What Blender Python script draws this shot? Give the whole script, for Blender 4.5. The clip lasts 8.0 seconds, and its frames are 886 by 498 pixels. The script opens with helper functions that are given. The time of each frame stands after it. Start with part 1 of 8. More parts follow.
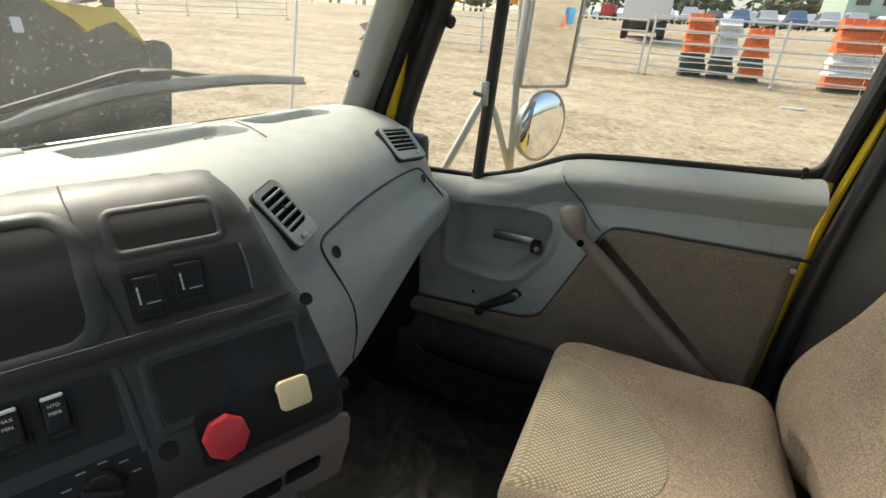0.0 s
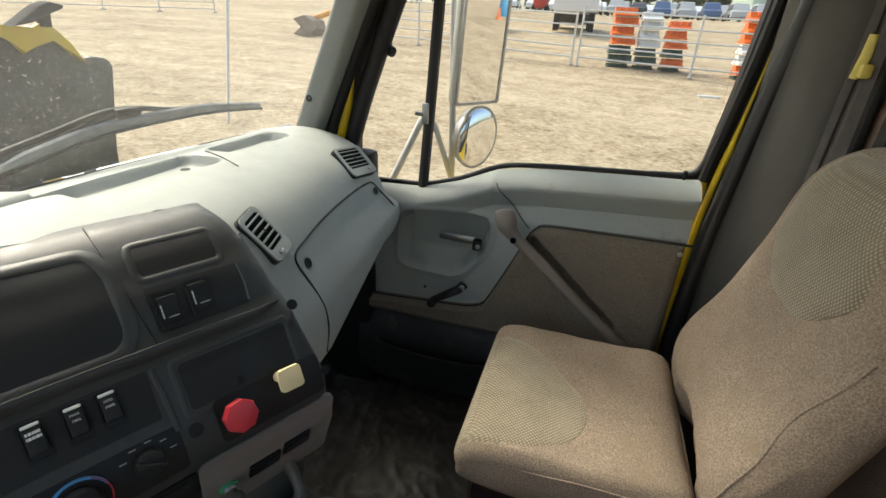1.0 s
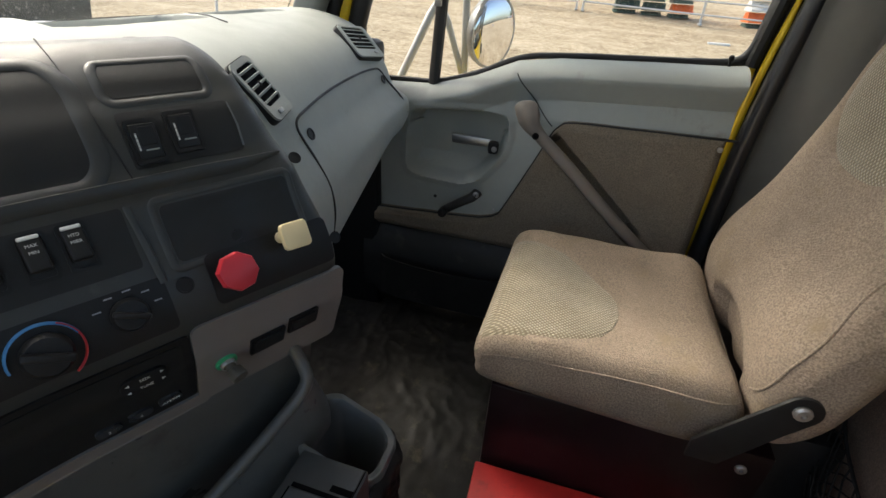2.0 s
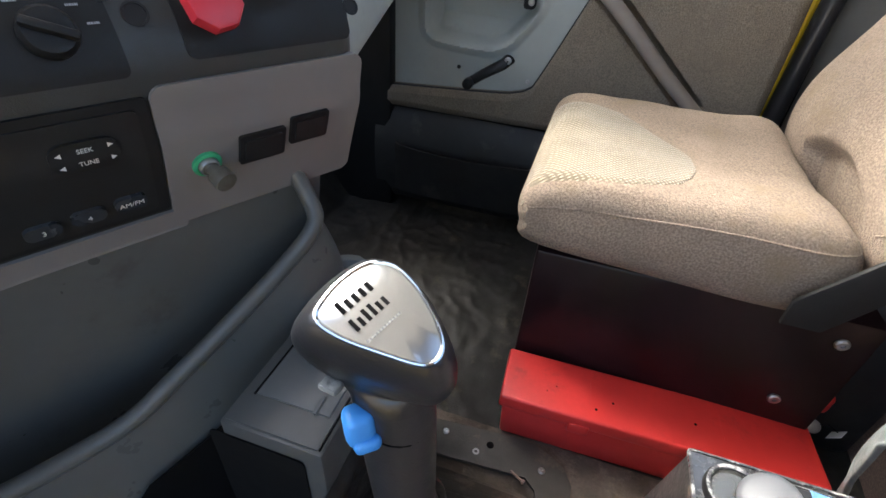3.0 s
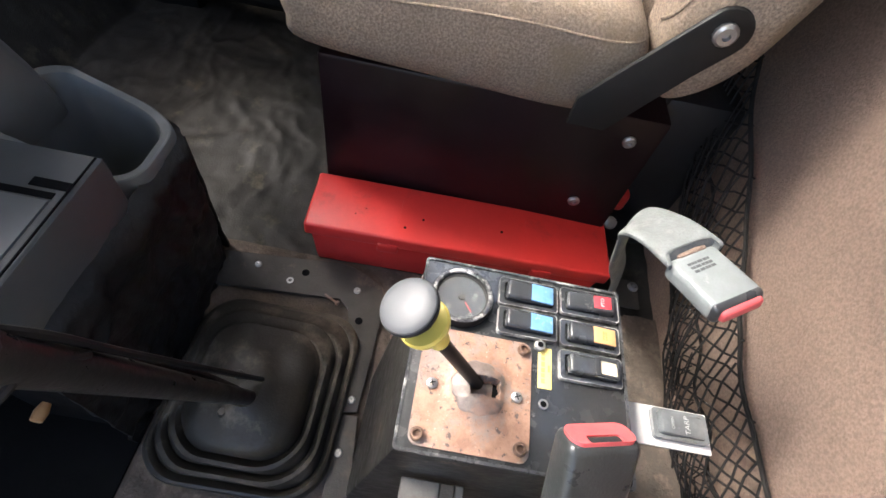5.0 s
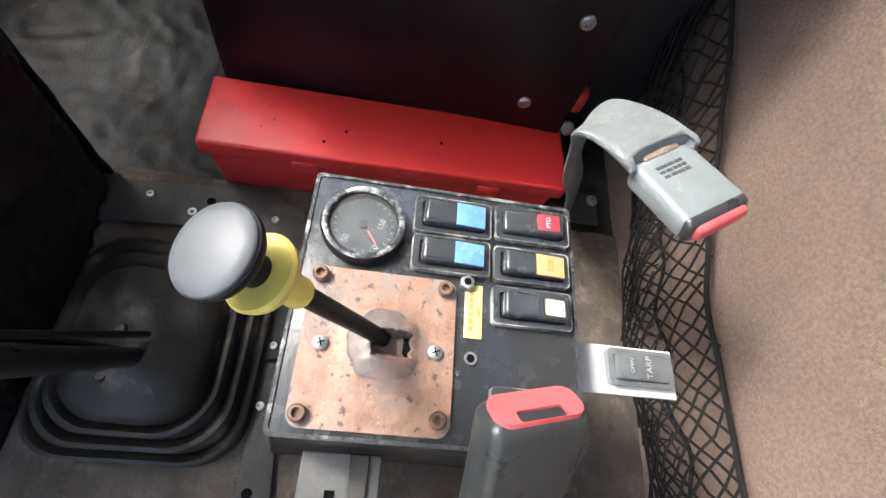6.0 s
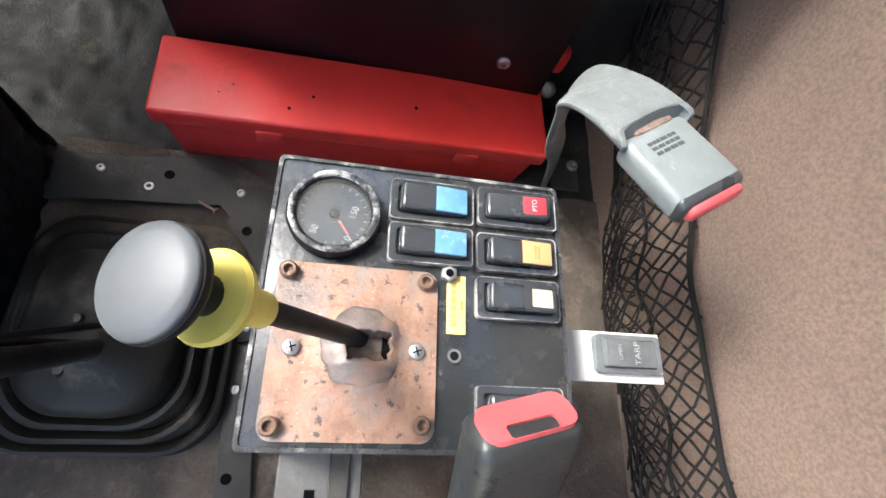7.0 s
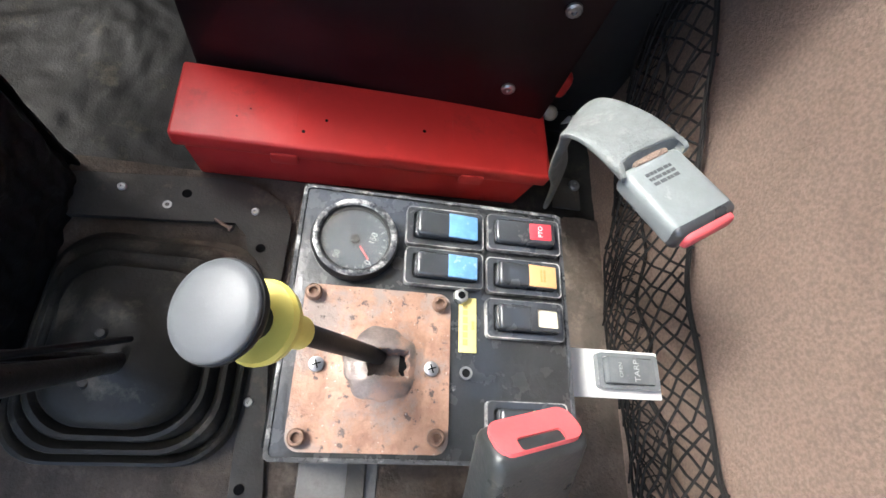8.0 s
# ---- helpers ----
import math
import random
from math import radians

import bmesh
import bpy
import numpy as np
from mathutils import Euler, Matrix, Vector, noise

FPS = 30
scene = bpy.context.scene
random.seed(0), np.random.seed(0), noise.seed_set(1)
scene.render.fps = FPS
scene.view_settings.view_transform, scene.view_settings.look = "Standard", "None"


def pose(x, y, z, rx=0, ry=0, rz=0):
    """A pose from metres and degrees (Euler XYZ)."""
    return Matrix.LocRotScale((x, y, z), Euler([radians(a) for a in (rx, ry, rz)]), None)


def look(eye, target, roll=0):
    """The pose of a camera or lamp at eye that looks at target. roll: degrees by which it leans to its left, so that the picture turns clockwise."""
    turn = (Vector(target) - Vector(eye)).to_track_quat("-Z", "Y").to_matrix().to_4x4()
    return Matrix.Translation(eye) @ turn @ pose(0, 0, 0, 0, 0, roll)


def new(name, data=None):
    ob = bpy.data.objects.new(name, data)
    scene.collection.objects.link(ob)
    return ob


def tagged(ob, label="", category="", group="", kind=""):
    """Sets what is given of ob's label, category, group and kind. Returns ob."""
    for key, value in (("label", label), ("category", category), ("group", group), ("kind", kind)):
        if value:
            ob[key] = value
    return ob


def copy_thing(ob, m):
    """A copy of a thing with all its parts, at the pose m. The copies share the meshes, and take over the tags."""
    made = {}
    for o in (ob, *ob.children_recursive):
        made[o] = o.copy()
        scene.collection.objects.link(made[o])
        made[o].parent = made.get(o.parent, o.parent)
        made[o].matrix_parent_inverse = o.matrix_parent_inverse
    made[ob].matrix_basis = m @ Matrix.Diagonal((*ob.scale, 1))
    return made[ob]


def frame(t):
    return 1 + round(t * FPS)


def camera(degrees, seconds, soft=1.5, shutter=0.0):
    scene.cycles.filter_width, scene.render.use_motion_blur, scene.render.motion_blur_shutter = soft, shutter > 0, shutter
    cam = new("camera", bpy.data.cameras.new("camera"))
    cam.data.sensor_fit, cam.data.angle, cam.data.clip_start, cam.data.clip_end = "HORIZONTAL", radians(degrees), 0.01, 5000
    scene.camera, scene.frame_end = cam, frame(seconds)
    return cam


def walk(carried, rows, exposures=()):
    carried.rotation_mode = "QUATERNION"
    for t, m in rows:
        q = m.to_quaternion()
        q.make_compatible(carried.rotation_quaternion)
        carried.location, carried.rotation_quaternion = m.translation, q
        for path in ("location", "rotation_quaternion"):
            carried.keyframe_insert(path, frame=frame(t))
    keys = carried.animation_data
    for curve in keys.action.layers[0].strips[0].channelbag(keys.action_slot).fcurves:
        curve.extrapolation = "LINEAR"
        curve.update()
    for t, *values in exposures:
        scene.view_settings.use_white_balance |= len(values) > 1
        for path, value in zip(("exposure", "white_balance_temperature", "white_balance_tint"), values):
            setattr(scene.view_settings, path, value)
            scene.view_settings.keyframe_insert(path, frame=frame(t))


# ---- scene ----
cam = camera(86.7, 8.0)
PATH = [
    (0, (0.009, 0.001, 1.122), (1.68, 0.721, 0.292), 3.4),
    (0.5, (-0.106, -0.044, 1.21), (1.627, 0.504, 0.376), 2.9),
    (1, (-0.129, -0.045, 1.215), (1.608, 0.469, 0.368), 3.0),
    (1.5, (-0.111, -0.027, 1.159), (1.615, 0.473, 0.282), 3.0),
    (2, (-0.113, -0.003, 1.029), (1.552, 0.465, 0.026), 3.8),
    (2.2, (-0.114, 0.016, 0.963), (1.52, 0.48, -0.093), 3.7),
    (3.3, (-0.07, 0.052, 0.762), (1.468, 0.472, -0.445), 4.8),
    (3.5, (-0.066, 0.058, 0.757), (1.455, 0.457, -0.479), 5.3),
    (4, (-0.059, 0.063, 0.764), (1.375, 0.316, -0.608), 8.0),
    (4.5, (-0.019, -0.032, 0.775), (1.28, 0.041, -0.745), 11.3),
    (5, (-0.001, -0.125, 0.739), (1.156, -0.199, -0.891), 14.0),
    (5.2, (0.001, -0.152, 0.711), (1.101, -0.268, -0.955), 15.2),
    (6.3, (0.076, -0.182, 0.644), (0.906, -0.493, -1.148), 25.5),
    (6.5, (0.079, -0.185, 0.638), (0.88, -0.519, -1.163), 27.2),
    (7, (0.088, -0.178, 0.641), (0.814, -0.562, -1.183), 31.3),
    (7.5, (0.084, -0.177, 0.647), (0.795, -0.59, -1.176), 33.2),
    (8, (0.087, -0.165, 0.663), (0.859, -0.541, -1.143), 29.9),
]

EXPOSURES = [(0.0, 1.15, 6900, 3), (1.5, 1.12, 6900, 4), (2.2, 1.26, 6650, 8), (3.3, 2.6, 6300, 10), (4.2, 2.68, 6350, 10), (5.0, 2.35, 6400, 12), (6.3, 2.16, 6050, 9), (8.0, 2.16, 6050, 9)]
walk(cam, [(t, look(eye, target, roll)) for t, eye, target, roll in PATH], EXPOSURES)

from mathutils.bvhtree import BVHTree

# ---- sky and sun: a bright, thinly overcast day ----
world = bpy.data.worlds.new("sky")
scene.world = world
world.use_nodes = True
wn, wl = world.node_tree.nodes, world.node_tree.links
sky = wn.new("ShaderNodeTexSky")
sky.sky_type, sky.sun_disc = "NISHITA", False
sky.sun_elevation, sky.sun_rotation = radians(47), radians(23)
sky.air_density, sky.dust_density, sky.ozone_density = 1.0, 4.0, 1.0
wl.new(sky.outputs["Color"], wn["Background"].inputs["Color"])
wn["Background"].inputs["Strength"].default_value = 0.15
sun = new("sun", bpy.data.lights.new("sun", "SUN"))
sun.data.energy, sun.data.angle, sun.data.color = 0.8, radians(12), (1.0, 0.95, 0.88)
sun.matrix_world = look((2.6, 6.2, 7.3), (0, 0, 0))


# ---- materials ----
def mat(name, base, rough=0.6, metal=0.0, var=0.2, scale=6.0, bump=0.15, bscale=300.0, rvar=0.1, dirt=None, dirt_at=0.6, dscale=5.0, coat=0.0, spec=0.5, speck=0.0, sscale=700.0):
    m = bpy.data.materials.new(name)
    m.use_nodes = True
    n, l = m.node_tree.nodes, m.node_tree.links
    b = n["Principled BSDF"]
    co = n.new("ShaderNodeTexCoord").outputs["Object"]

    def noise_at(s, detail=4.0, r=0.6):
        t = n.new("ShaderNodeTexNoise")
        t.inputs["Scale"].default_value, t.inputs["Detail"].default_value, t.inputs["Roughness"].default_value = s, detail, r
        l.new(co, t.inputs["Vector"])
        return t.outputs["Fac"]

    def ramp(fac, lo, hi, a, c):
        r = n.new("ShaderNodeMapRange")
        for k, v in (("From Min", lo), ("From Max", hi), ("To Min", a), ("To Max", c)):
            r.inputs[k].default_value = v
        l.new(fac, r.inputs["Value"])
        return r.outputs["Result"]

    def mix(fac, a, c):
        x = n.new("ShaderNodeMix")
        x.data_type = "RGBA"
        if isinstance(fac, float):
            x.inputs["Factor"].default_value = fac
        else:
            l.new(fac, x.inputs["Factor"])
        for key, v in (("A", a), ("B", c)):
            sock = [i for i in x.inputs if i.name == key and i.type == "RGBA"][0]
            if isinstance(v, tuple):
                sock.default_value = (*v, 1)
            else:
                l.new(v, sock)
        return [o for o in x.outputs if o.type == "RGBA"][0]

    dark, lite = tuple(c * (1 - var) for c in base), tuple(min(1, c * (1 + var)) for c in base)
    col = mix(ramp(noise_at(scale), 0.3, 0.7, 0.0, 1.0), dark, lite)
    col = mix(ramp(noise_at(scale * 14), 0.3, 0.7, 0.0, 0.5), col, tuple(c * (1 - var * 0.8) for c in base))
    rsock = ramp(noise_at(scale * 3), 0.3, 0.7, max(0.02, rough - rvar), min(1, rough + rvar))
    if speck:
        col = mix(ramp(noise_at(sscale, 2.0), 0.35, 0.65, 0.0, speck), col, tuple(c * 0.45 for c in base))
    if dirt:
        f = ramp(noise_at(dscale, 8.0, 0.7), dirt_at, dirt_at + 0.12, 0.0, 0.85)
        col = mix(f, col, dirt)
    l.new(col, b.inputs["Base Color"])
    l.new(rsock, b.inputs["Roughness"])
    b.inputs["Metallic"].default_value = metal
    b.inputs["Coat Weight"].default_value = coat
    b.inputs["Specular IOR Level"].default_value = spec
    if bump:
        bp = n.new("ShaderNodeBump")
        bp.inputs["Strength"].default_value, bp.inputs["Distance"].default_value = bump, 0.002
        l.new(noise_at(bscale, 3.0), bp.inputs["Height"])
        l.new(bp.outputs["Normal"], b.inputs["Normal"])
    return m


def glass(name, tint=(1, 1, 1), rough=0.0):
    m = bpy.data.materials.new(name)
    m.use_nodes = True
    b = m.node_tree.nodes["Principled BSDF"]
    b.inputs["Base Color"].default_value = (*tint, 1)
    b.inputs["Roughness"].default_value = rough
    b.inputs["Transmission Weight"].default_value = 1.0
    b.inputs["IOR"].default_value = 1.15
    return m


def dusty_glass(name, lo, hi, scale):
    """Clear glass under an uneven film of dry dust."""
    m = glass(name, (0.95, 0.97, 0.96))
    n, l = m.node_tree.nodes, m.node_tree.links
    co = n.new("ShaderNodeTexCoord").outputs["Object"]
    fac = None
    for s, a, c, w in ((scale, 0.3, 0.7, 1.0), (scale * 30, 0.62, 0.72, 0.45)):
        t = n.new("ShaderNodeTexNoise")
        t.inputs["Scale"].default_value, t.inputs["Detail"].default_value = s, 6.0
        l.new(co, t.inputs["Vector"])
        r = n.new("ShaderNodeMapRange")
        for k, v in (("From Min", a), ("From Max", c), ("To Min", lo if w == 1 else 0.0), ("To Max", hi if w == 1 else hi * w)):
            r.inputs[k].default_value = v
        l.new(t.outputs["Fac"], r.inputs["Value"])
        if fac is None:
            fac = r.outputs["Result"]
        else:
            add = n.new("ShaderNodeMath")
            l.new(fac, add.inputs[0])
            l.new(r.outputs["Result"], add.inputs[1])
            fac = add.outputs[0]
    d, tr, half, mx = n.new("ShaderNodeBsdfDiffuse"), n.new("ShaderNodeBsdfTranslucent"), n.new("ShaderNodeMixShader"), n.new("ShaderNodeMixShader")
    d.inputs["Color"].default_value = tr.inputs["Color"].default_value = (0.8, 0.77, 0.7, 1)
    half.inputs["Fac"].default_value = 0.75
    l.new(d.outputs[0], half.inputs[1])
    l.new(tr.outputs[0], half.inputs[2])
    l.new(fac, mx.inputs["Fac"])
    l.new(n["Principled BSDF"].outputs[0], mx.inputs[1])
    l.new(half.outputs[0], mx.inputs[2])
    l.new(mx.outputs[0], n["Material Output"].inputs["Surface"])
    return m


def weave(name, a, c, size, bump=0.5):
    """Cloth with a small raised diagonal weave."""
    m = bpy.data.materials.new(name)
    m.use_nodes = True
    n, l = m.node_tree.nodes, m.node_tree.links
    b = n["Principled BSDF"]
    co = n.new("ShaderNodeTexCoord").outputs["Object"]
    warp = n.new("ShaderNodeTexNoise")
    warp.inputs["Scale"].default_value, warp.inputs["Detail"].default_value = 210.0, 3.0
    l.new(co, warp.inputs["Vector"])
    waves = []
    for way in ((1, 1, 1), (1, -1, -1)):
        dot = n.new("ShaderNodeVectorMath")
        dot.operation = "DOT_PRODUCT"
        l.new(co, dot.inputs[0])
        dot.inputs[1].default_value = [w * 0.7071 * 6.2832 / size for w in way]
        add = n.new("ShaderNodeMath")
        add.operation = "MULTIPLY_ADD"
        l.new(warp.outputs["Fac"], add.inputs[0])
        add.inputs[1].default_value = 3.4
        l.new(dot.outputs["Value"], add.inputs[2])
        sine = n.new("ShaderNodeMath")
        sine.operation = "SINE"
        l.new(add.outputs[0], sine.inputs[0])
        half = n.new("ShaderNodeMath")
        half.operation = "MULTIPLY_ADD"
        l.new(sine.outputs[0], half.inputs[0])
        half.inputs[1].default_value = half.inputs[2].default_value = 0.5
        waves.append(half.outputs[0])
    mul = n.new("ShaderNodeMath")
    mul.operation = "MULTIPLY"
    l.new(waves[0], mul.inputs[0])
    l.new(waves[1], mul.inputs[1])
    nz = n.new("ShaderNodeTexNoise")
    nz.inputs["Scale"].default_value = 14
    l.new(co, nz.inputs["Vector"])
    add = n.new("ShaderNodeMath")
    add.operation = "MULTIPLY_ADD"
    l.new(nz.outputs["Fac"], add.inputs[0])
    add.inputs[1].default_value = 0.5
    l.new(mul.outputs[0], add.inputs[2])
    r = n.new("ShaderNodeValToRGB")
    r.color_ramp.elements[0].position, r.color_ramp.elements[0].color = 0.2, (*a, 1)
    r.color_ramp.elements[1].position, r.color_ramp.elements[1].color = 1.0, (*c, 1)
    l.new(add.outputs[0], r.inputs["Fac"])
    l.new(r.outputs["Color"], b.inputs["Base Color"])
    b.inputs["Roughness"].default_value = 0.95
    b.inputs["Sheen Weight"].default_value = 0.3
    bp = n.new("ShaderNodeBump")
    bp.inputs["Strength"].default_value, bp.inputs["Distance"].default_value = bump, 0.002
    l.new(mul.outputs[0], bp.inputs["Height"])
    l.new(bp.outputs["Normal"], b.inputs["Normal"])
    return m


def rusted(name):
    """Blotched rust: orange-brown film over grey scale, with dark pits and pale rubbed specks."""
    m = bpy.data.materials.new(name)
    m.use_nodes = True
    n, l = m.node_tree.nodes, m.node_tree.links
    b = n["Principled BSDF"]
    co = n.new("ShaderNodeTexCoord").outputs["Object"]

    def noisy(scale, detail, rough, lo, hi):
        t, r = n.new("ShaderNodeTexNoise"), n.new("ShaderNodeMapRange")
        t.inputs["Scale"].default_value, t.inputs["Detail"].default_value, t.inputs["Roughness"].default_value = scale, detail, rough
        l.new(co, t.inputs["Vector"])
        l.new(t.outputs["Fac"], r.inputs["Value"])
        r.inputs["From Min"].default_value, r.inputs["From Max"].default_value = lo, hi
        return r.outputs["Result"]

    def over(fac, a, c):
        x = n.new("ShaderNodeMix")
        x.data_type = "RGBA"
        l.new(fac, x.inputs["Factor"])
        for k, v in ((6, a), (7, c)):
            if isinstance(v, tuple):
                x.inputs[k].default_value = (*v, 1)
            else:
                l.new(v, x.inputs[k])
        return x.outputs[2]
    film = over(noisy(60, 6, 0.7, 0.36, 0.64), (0.225, 0.122, 0.082), (0.355, 0.21, 0.145))
    scale = over(noisy(34, 6, 0.7, 0.46, 0.60), film, (0.235, 0.185, 0.16))
    pits = over(noisy(190, 4, 0.6, 0.60, 0.68), scale, (0.075, 0.055, 0.048))
    rubbed = over(noisy(330, 3, 0.6, 0.66, 0.76), pits, (0.45, 0.39, 0.35))
    l.new(rubbed, b.inputs["Base Color"])
    b.inputs["Roughness"].default_value, b.inputs["Metallic"].default_value = 0.58, 0.08
    bp = n.new("ShaderNodeBump")
    bp.inputs["Strength"].default_value, bp.inputs["Distance"].default_value = 0.35, 0.001
    l.new(noisy(240, 5, 0.6, 0.3, 0.7), bp.inputs["Height"])
    l.new(bp.outputs["Normal"], b.inputs["Normal"])
    return m


GREY = mat("grey dash plastic", (0.335, 0.36, 0.335), 0.56, spec=0.3, var=0.08, bump=0.14, bscale=900, dirt=(0.27, 0.28, 0.255), dirt_at=0.60, dscale=9)
TRIM = mat("grey door trim plastic", (0.325, 0.35, 0.325), 0.52, var=0.08, bump=0.15, bscale=900, dirt=(0.24, 0.24, 0.22), dirt_at=0.62, dscale=6)
CHAR = mat("charcoal bezel plastic", (0.034, 0.036, 0.034), 0.38, spec=0.38, var=0.14, bump=0.16, bscale=900, dirt=(0.07, 0.07, 0.064), dirt_at=0.62, dscale=9)
DKFACE = mat("dark facia insert", (0.015, 0.0155, 0.015), 0.52, spec=0.3, var=0.12, bump=0.1, bscale=900)
BLACK = mat("black plastic", (0.012, 0.012, 0.012), 0.5, spec=0.27, var=0.2, bump=0.08, bscale=600)
SEAL = mat("black seal rubber", (0.010, 0.010, 0.011), 0.55, var=0.2, bump=0.05)
MATT = mat("worn rubber floor mat", (0.021, 0.020, 0.0165), 0.6, var=0.5, scale=13, bump=0.4, bscale=300, dirt=(0.085, 0.074, 0.05), dirt_at=0.57, dscale=14, speck=0.2, sscale=200)
TUNNEL = mat("dirty brown floor liner", (0.10, 0.078, 0.06), 0.8, var=0.5, scale=14, bump=0.8, bscale=180, dirt=(0.17, 0.133, 0.10), dirt_at=0.53, dscale=22)
PLATE = mat("dusty black plate", (0.058, 0.053, 0.045), 0.6, var=0.3, scale=18, bump=0.2, dirt=(0.15, 0.125, 0.09), dirt_at=0.56, dscale=14)
VELOUR = mat("tan velour", (0.36, 0.278, 0.205), 0.95, var=0.2, scale=9, bump=0.7, bscale=340, dirt=(0.245, 0.185, 0.115), dirt_at=0.55, dscale=6, speck=0.85, sscale=300)
WEAVE = weave("tan woven seat cloth", (0.165, 0.135, 0.088), (0.37, 0.31, 0.215), 0.0062, 0.8)
CLOTH = mat("brown door cloth", (0.235, 0.195, 0.145), 0.95, var=0.15, scale=10, bump=1.0, bscale=380, dirt=(0.165, 0.135, 0.10), dirt_at=0.58, dscale=4, speck=0.75, sscale=330)
LINER = mat("brown grained cab wall vinyl", (0.272, 0.192, 0.148), 0.7, var=0.12, scale=5, bump=0.9, bscale=420, dirt=(0.24, 0.168, 0.127), dirt_at=0.58, dscale=5, speck=0.6, sscale=260)
ROOFL = mat("pale grey headliner for bounced light", (0.62, 0.62, 0.58), 0.9, var=0.06, bump=0.3)
YELLOW = mat("yellow cab paint", (0.72, 0.5, 0.02), 0.35, var=0.1, bump=0.03, dirt=(0.4, 0.3, 0.12), dirt_at=0.68)
MAROON = mat("dark maroon painted steel", (0.013, 0.0055, 0.0065), 0.36, spec=0.35, var=0.5, scale=9, bump=0.05, bscale=500, rvar=0.08)
REDBOX = mat("red plastic case", (0.62, 0.036, 0.032), 0.40, var=0.12, scale=6, bump=0.12, bscale=300, dirt=(0.44, 0.032, 0.028), dirt_at=0.58, dscale=14)
RUST = rusted("rusty steel plate")
STEEL = mat("dull bare steel", (0.42, 0.42, 0.41), 0.42, metal=0.9, var=0.2, scale=40, bump=0.1)
WHITEPL = mat("white painted bracket", (0.60, 0.592, 0.575), 0.45, var=0.08, bump=0.05, dirt=(0.4, 0.37, 0.33), dirt_at=0.68, dscale=20)
GLOSSB = mat("glossy black switch plastic", (0.036, 0.039, 0.043), 0.24, var=0.25, bump=0.05, coat=0.5, dirt=(0.14, 0.14, 0.14), dirt_at=0.60, dscale=70)
PANEL = mat("black painted panel", (0.032, 0.034, 0.036), 0.24, coat=0.3, var=0.35, scale=20, bump=0.18, bscale=200, dirt=(0.42, 0.41, 0.39), dirt_at=0.665, dscale=150)
SILVER = mat("satin silver trim", (0.47, 0.48, 0.48), 0.36, metal=1.0, var=0.05, bump=0.02, rvar=0.03)
KNOBD = mat("black knob rubber", (0.018, 0.019, 0.022), 0.34, var=0.12, scale=20, bump=0.06, bscale=500, coat=0.25, rvar=0.06)
BINM = mat("grey bin plastic", (0.100, 0.102, 0.095), 0.36, var=0.12, bump=0.15, bscale=900, dirt=(0.066, 0.063, 0.057), dirt_at=0.6, dscale=9)
KNOBG = mat("grey knob rubber", (0.06, 0.064, 0.068), 0.48, var=0.12, scale=12, bump=0.04, bscale=500)
BLUE = mat("blue plastic", (0.05, 0.27, 0.70), 0.4, var=0.1, bump=0.05)
BLUETAPE = mat("worn blue marker", (0.13, 0.30, 0.52), 0.45, var=0.3, scale=60, bump=0.1, dirt=(0.45, 0.53, 0.60), dirt_at=0.57, dscale=80)
YPLAST = mat("yellow plastic", (0.74, 0.61, 0.13), 0.4, var=0.12, scale=20, bump=0.05)
CREAM = mat("cream plastic knob", (0.72, 0.6, 0.34), 0.45, var=0.06, bump=0.03)
REDKNOB = mat("red plastic knob", (0.55, 0.03, 0.045), 0.42, var=0.1, bump=0.05)
REDBTN = mat("faded red button", (0.62, 0.1, 0.11), 0.5, var=0.2, scale=30, bump=0.05)
ORANGE = mat("pale amber lens", (0.58, 0.325, 0.145), 0.4, var=0.12, scale=60, bump=0.03)
GREENP = mat("green plastic", (0.04, 0.35, 0.16), 0.45, var=0.1, bump=0.03)
STRAP = mat("dusty grey strap sleeve", (0.165, 0.178, 0.175), 0.72, var=0.25, scale=30, bump=0.5, bscale=300, dirt=(0.26, 0.26, 0.248), dirt_at=0.55, dscale=25)
BUCKLEM = mat("grey buckle plastic", (0.20, 0.22, 0.222), 0.45, var=0.15, scale=30, bump=0.15, dirt=(0.34, 0.35, 0.345), dirt_at=0.58, dscale=34)
NETM = mat("black elastic cord", (0.017, 0.016, 0.015), 0.85, var=0.3, bump=0.2, spec=0.2)
INK = mat("dark ink", (0.004, 0.004, 0.0045), 0.7, var=0.05, bump=0, spec=0.06)
LEGEND = mat("pale legend print", (0.65, 0.65, 0.62), 0.5, var=0.05, bump=0)
CHROME = mat("worn chrome", (0.75, 0.75, 0.75), 0.15, metal=1.0, var=0.06, bump=0.02)
MIRROR = mat("mirror glass", (0.9, 0.9, 0.9), 0.02, metal=1.0, var=0.0, bump=0)
MIRROR.node_tree.nodes["Principled BSDF"].inputs["Roughness"].default_value = 0.02
for lk in list(MIRROR.node_tree.links):
    if lk.to_socket.name == "Roughness":
        MIRROR.node_tree.links.remove(lk)
WIND = dusty_glass("dusty windscreen glass", 0.012, 0.05, 2.2)
SIDEGL = dusty_glass("side window glass", 0.004, 0.02, 3.0)
DIALG = dusty_glass("dusty dial glass", 0.03, 0.13, 60.0)


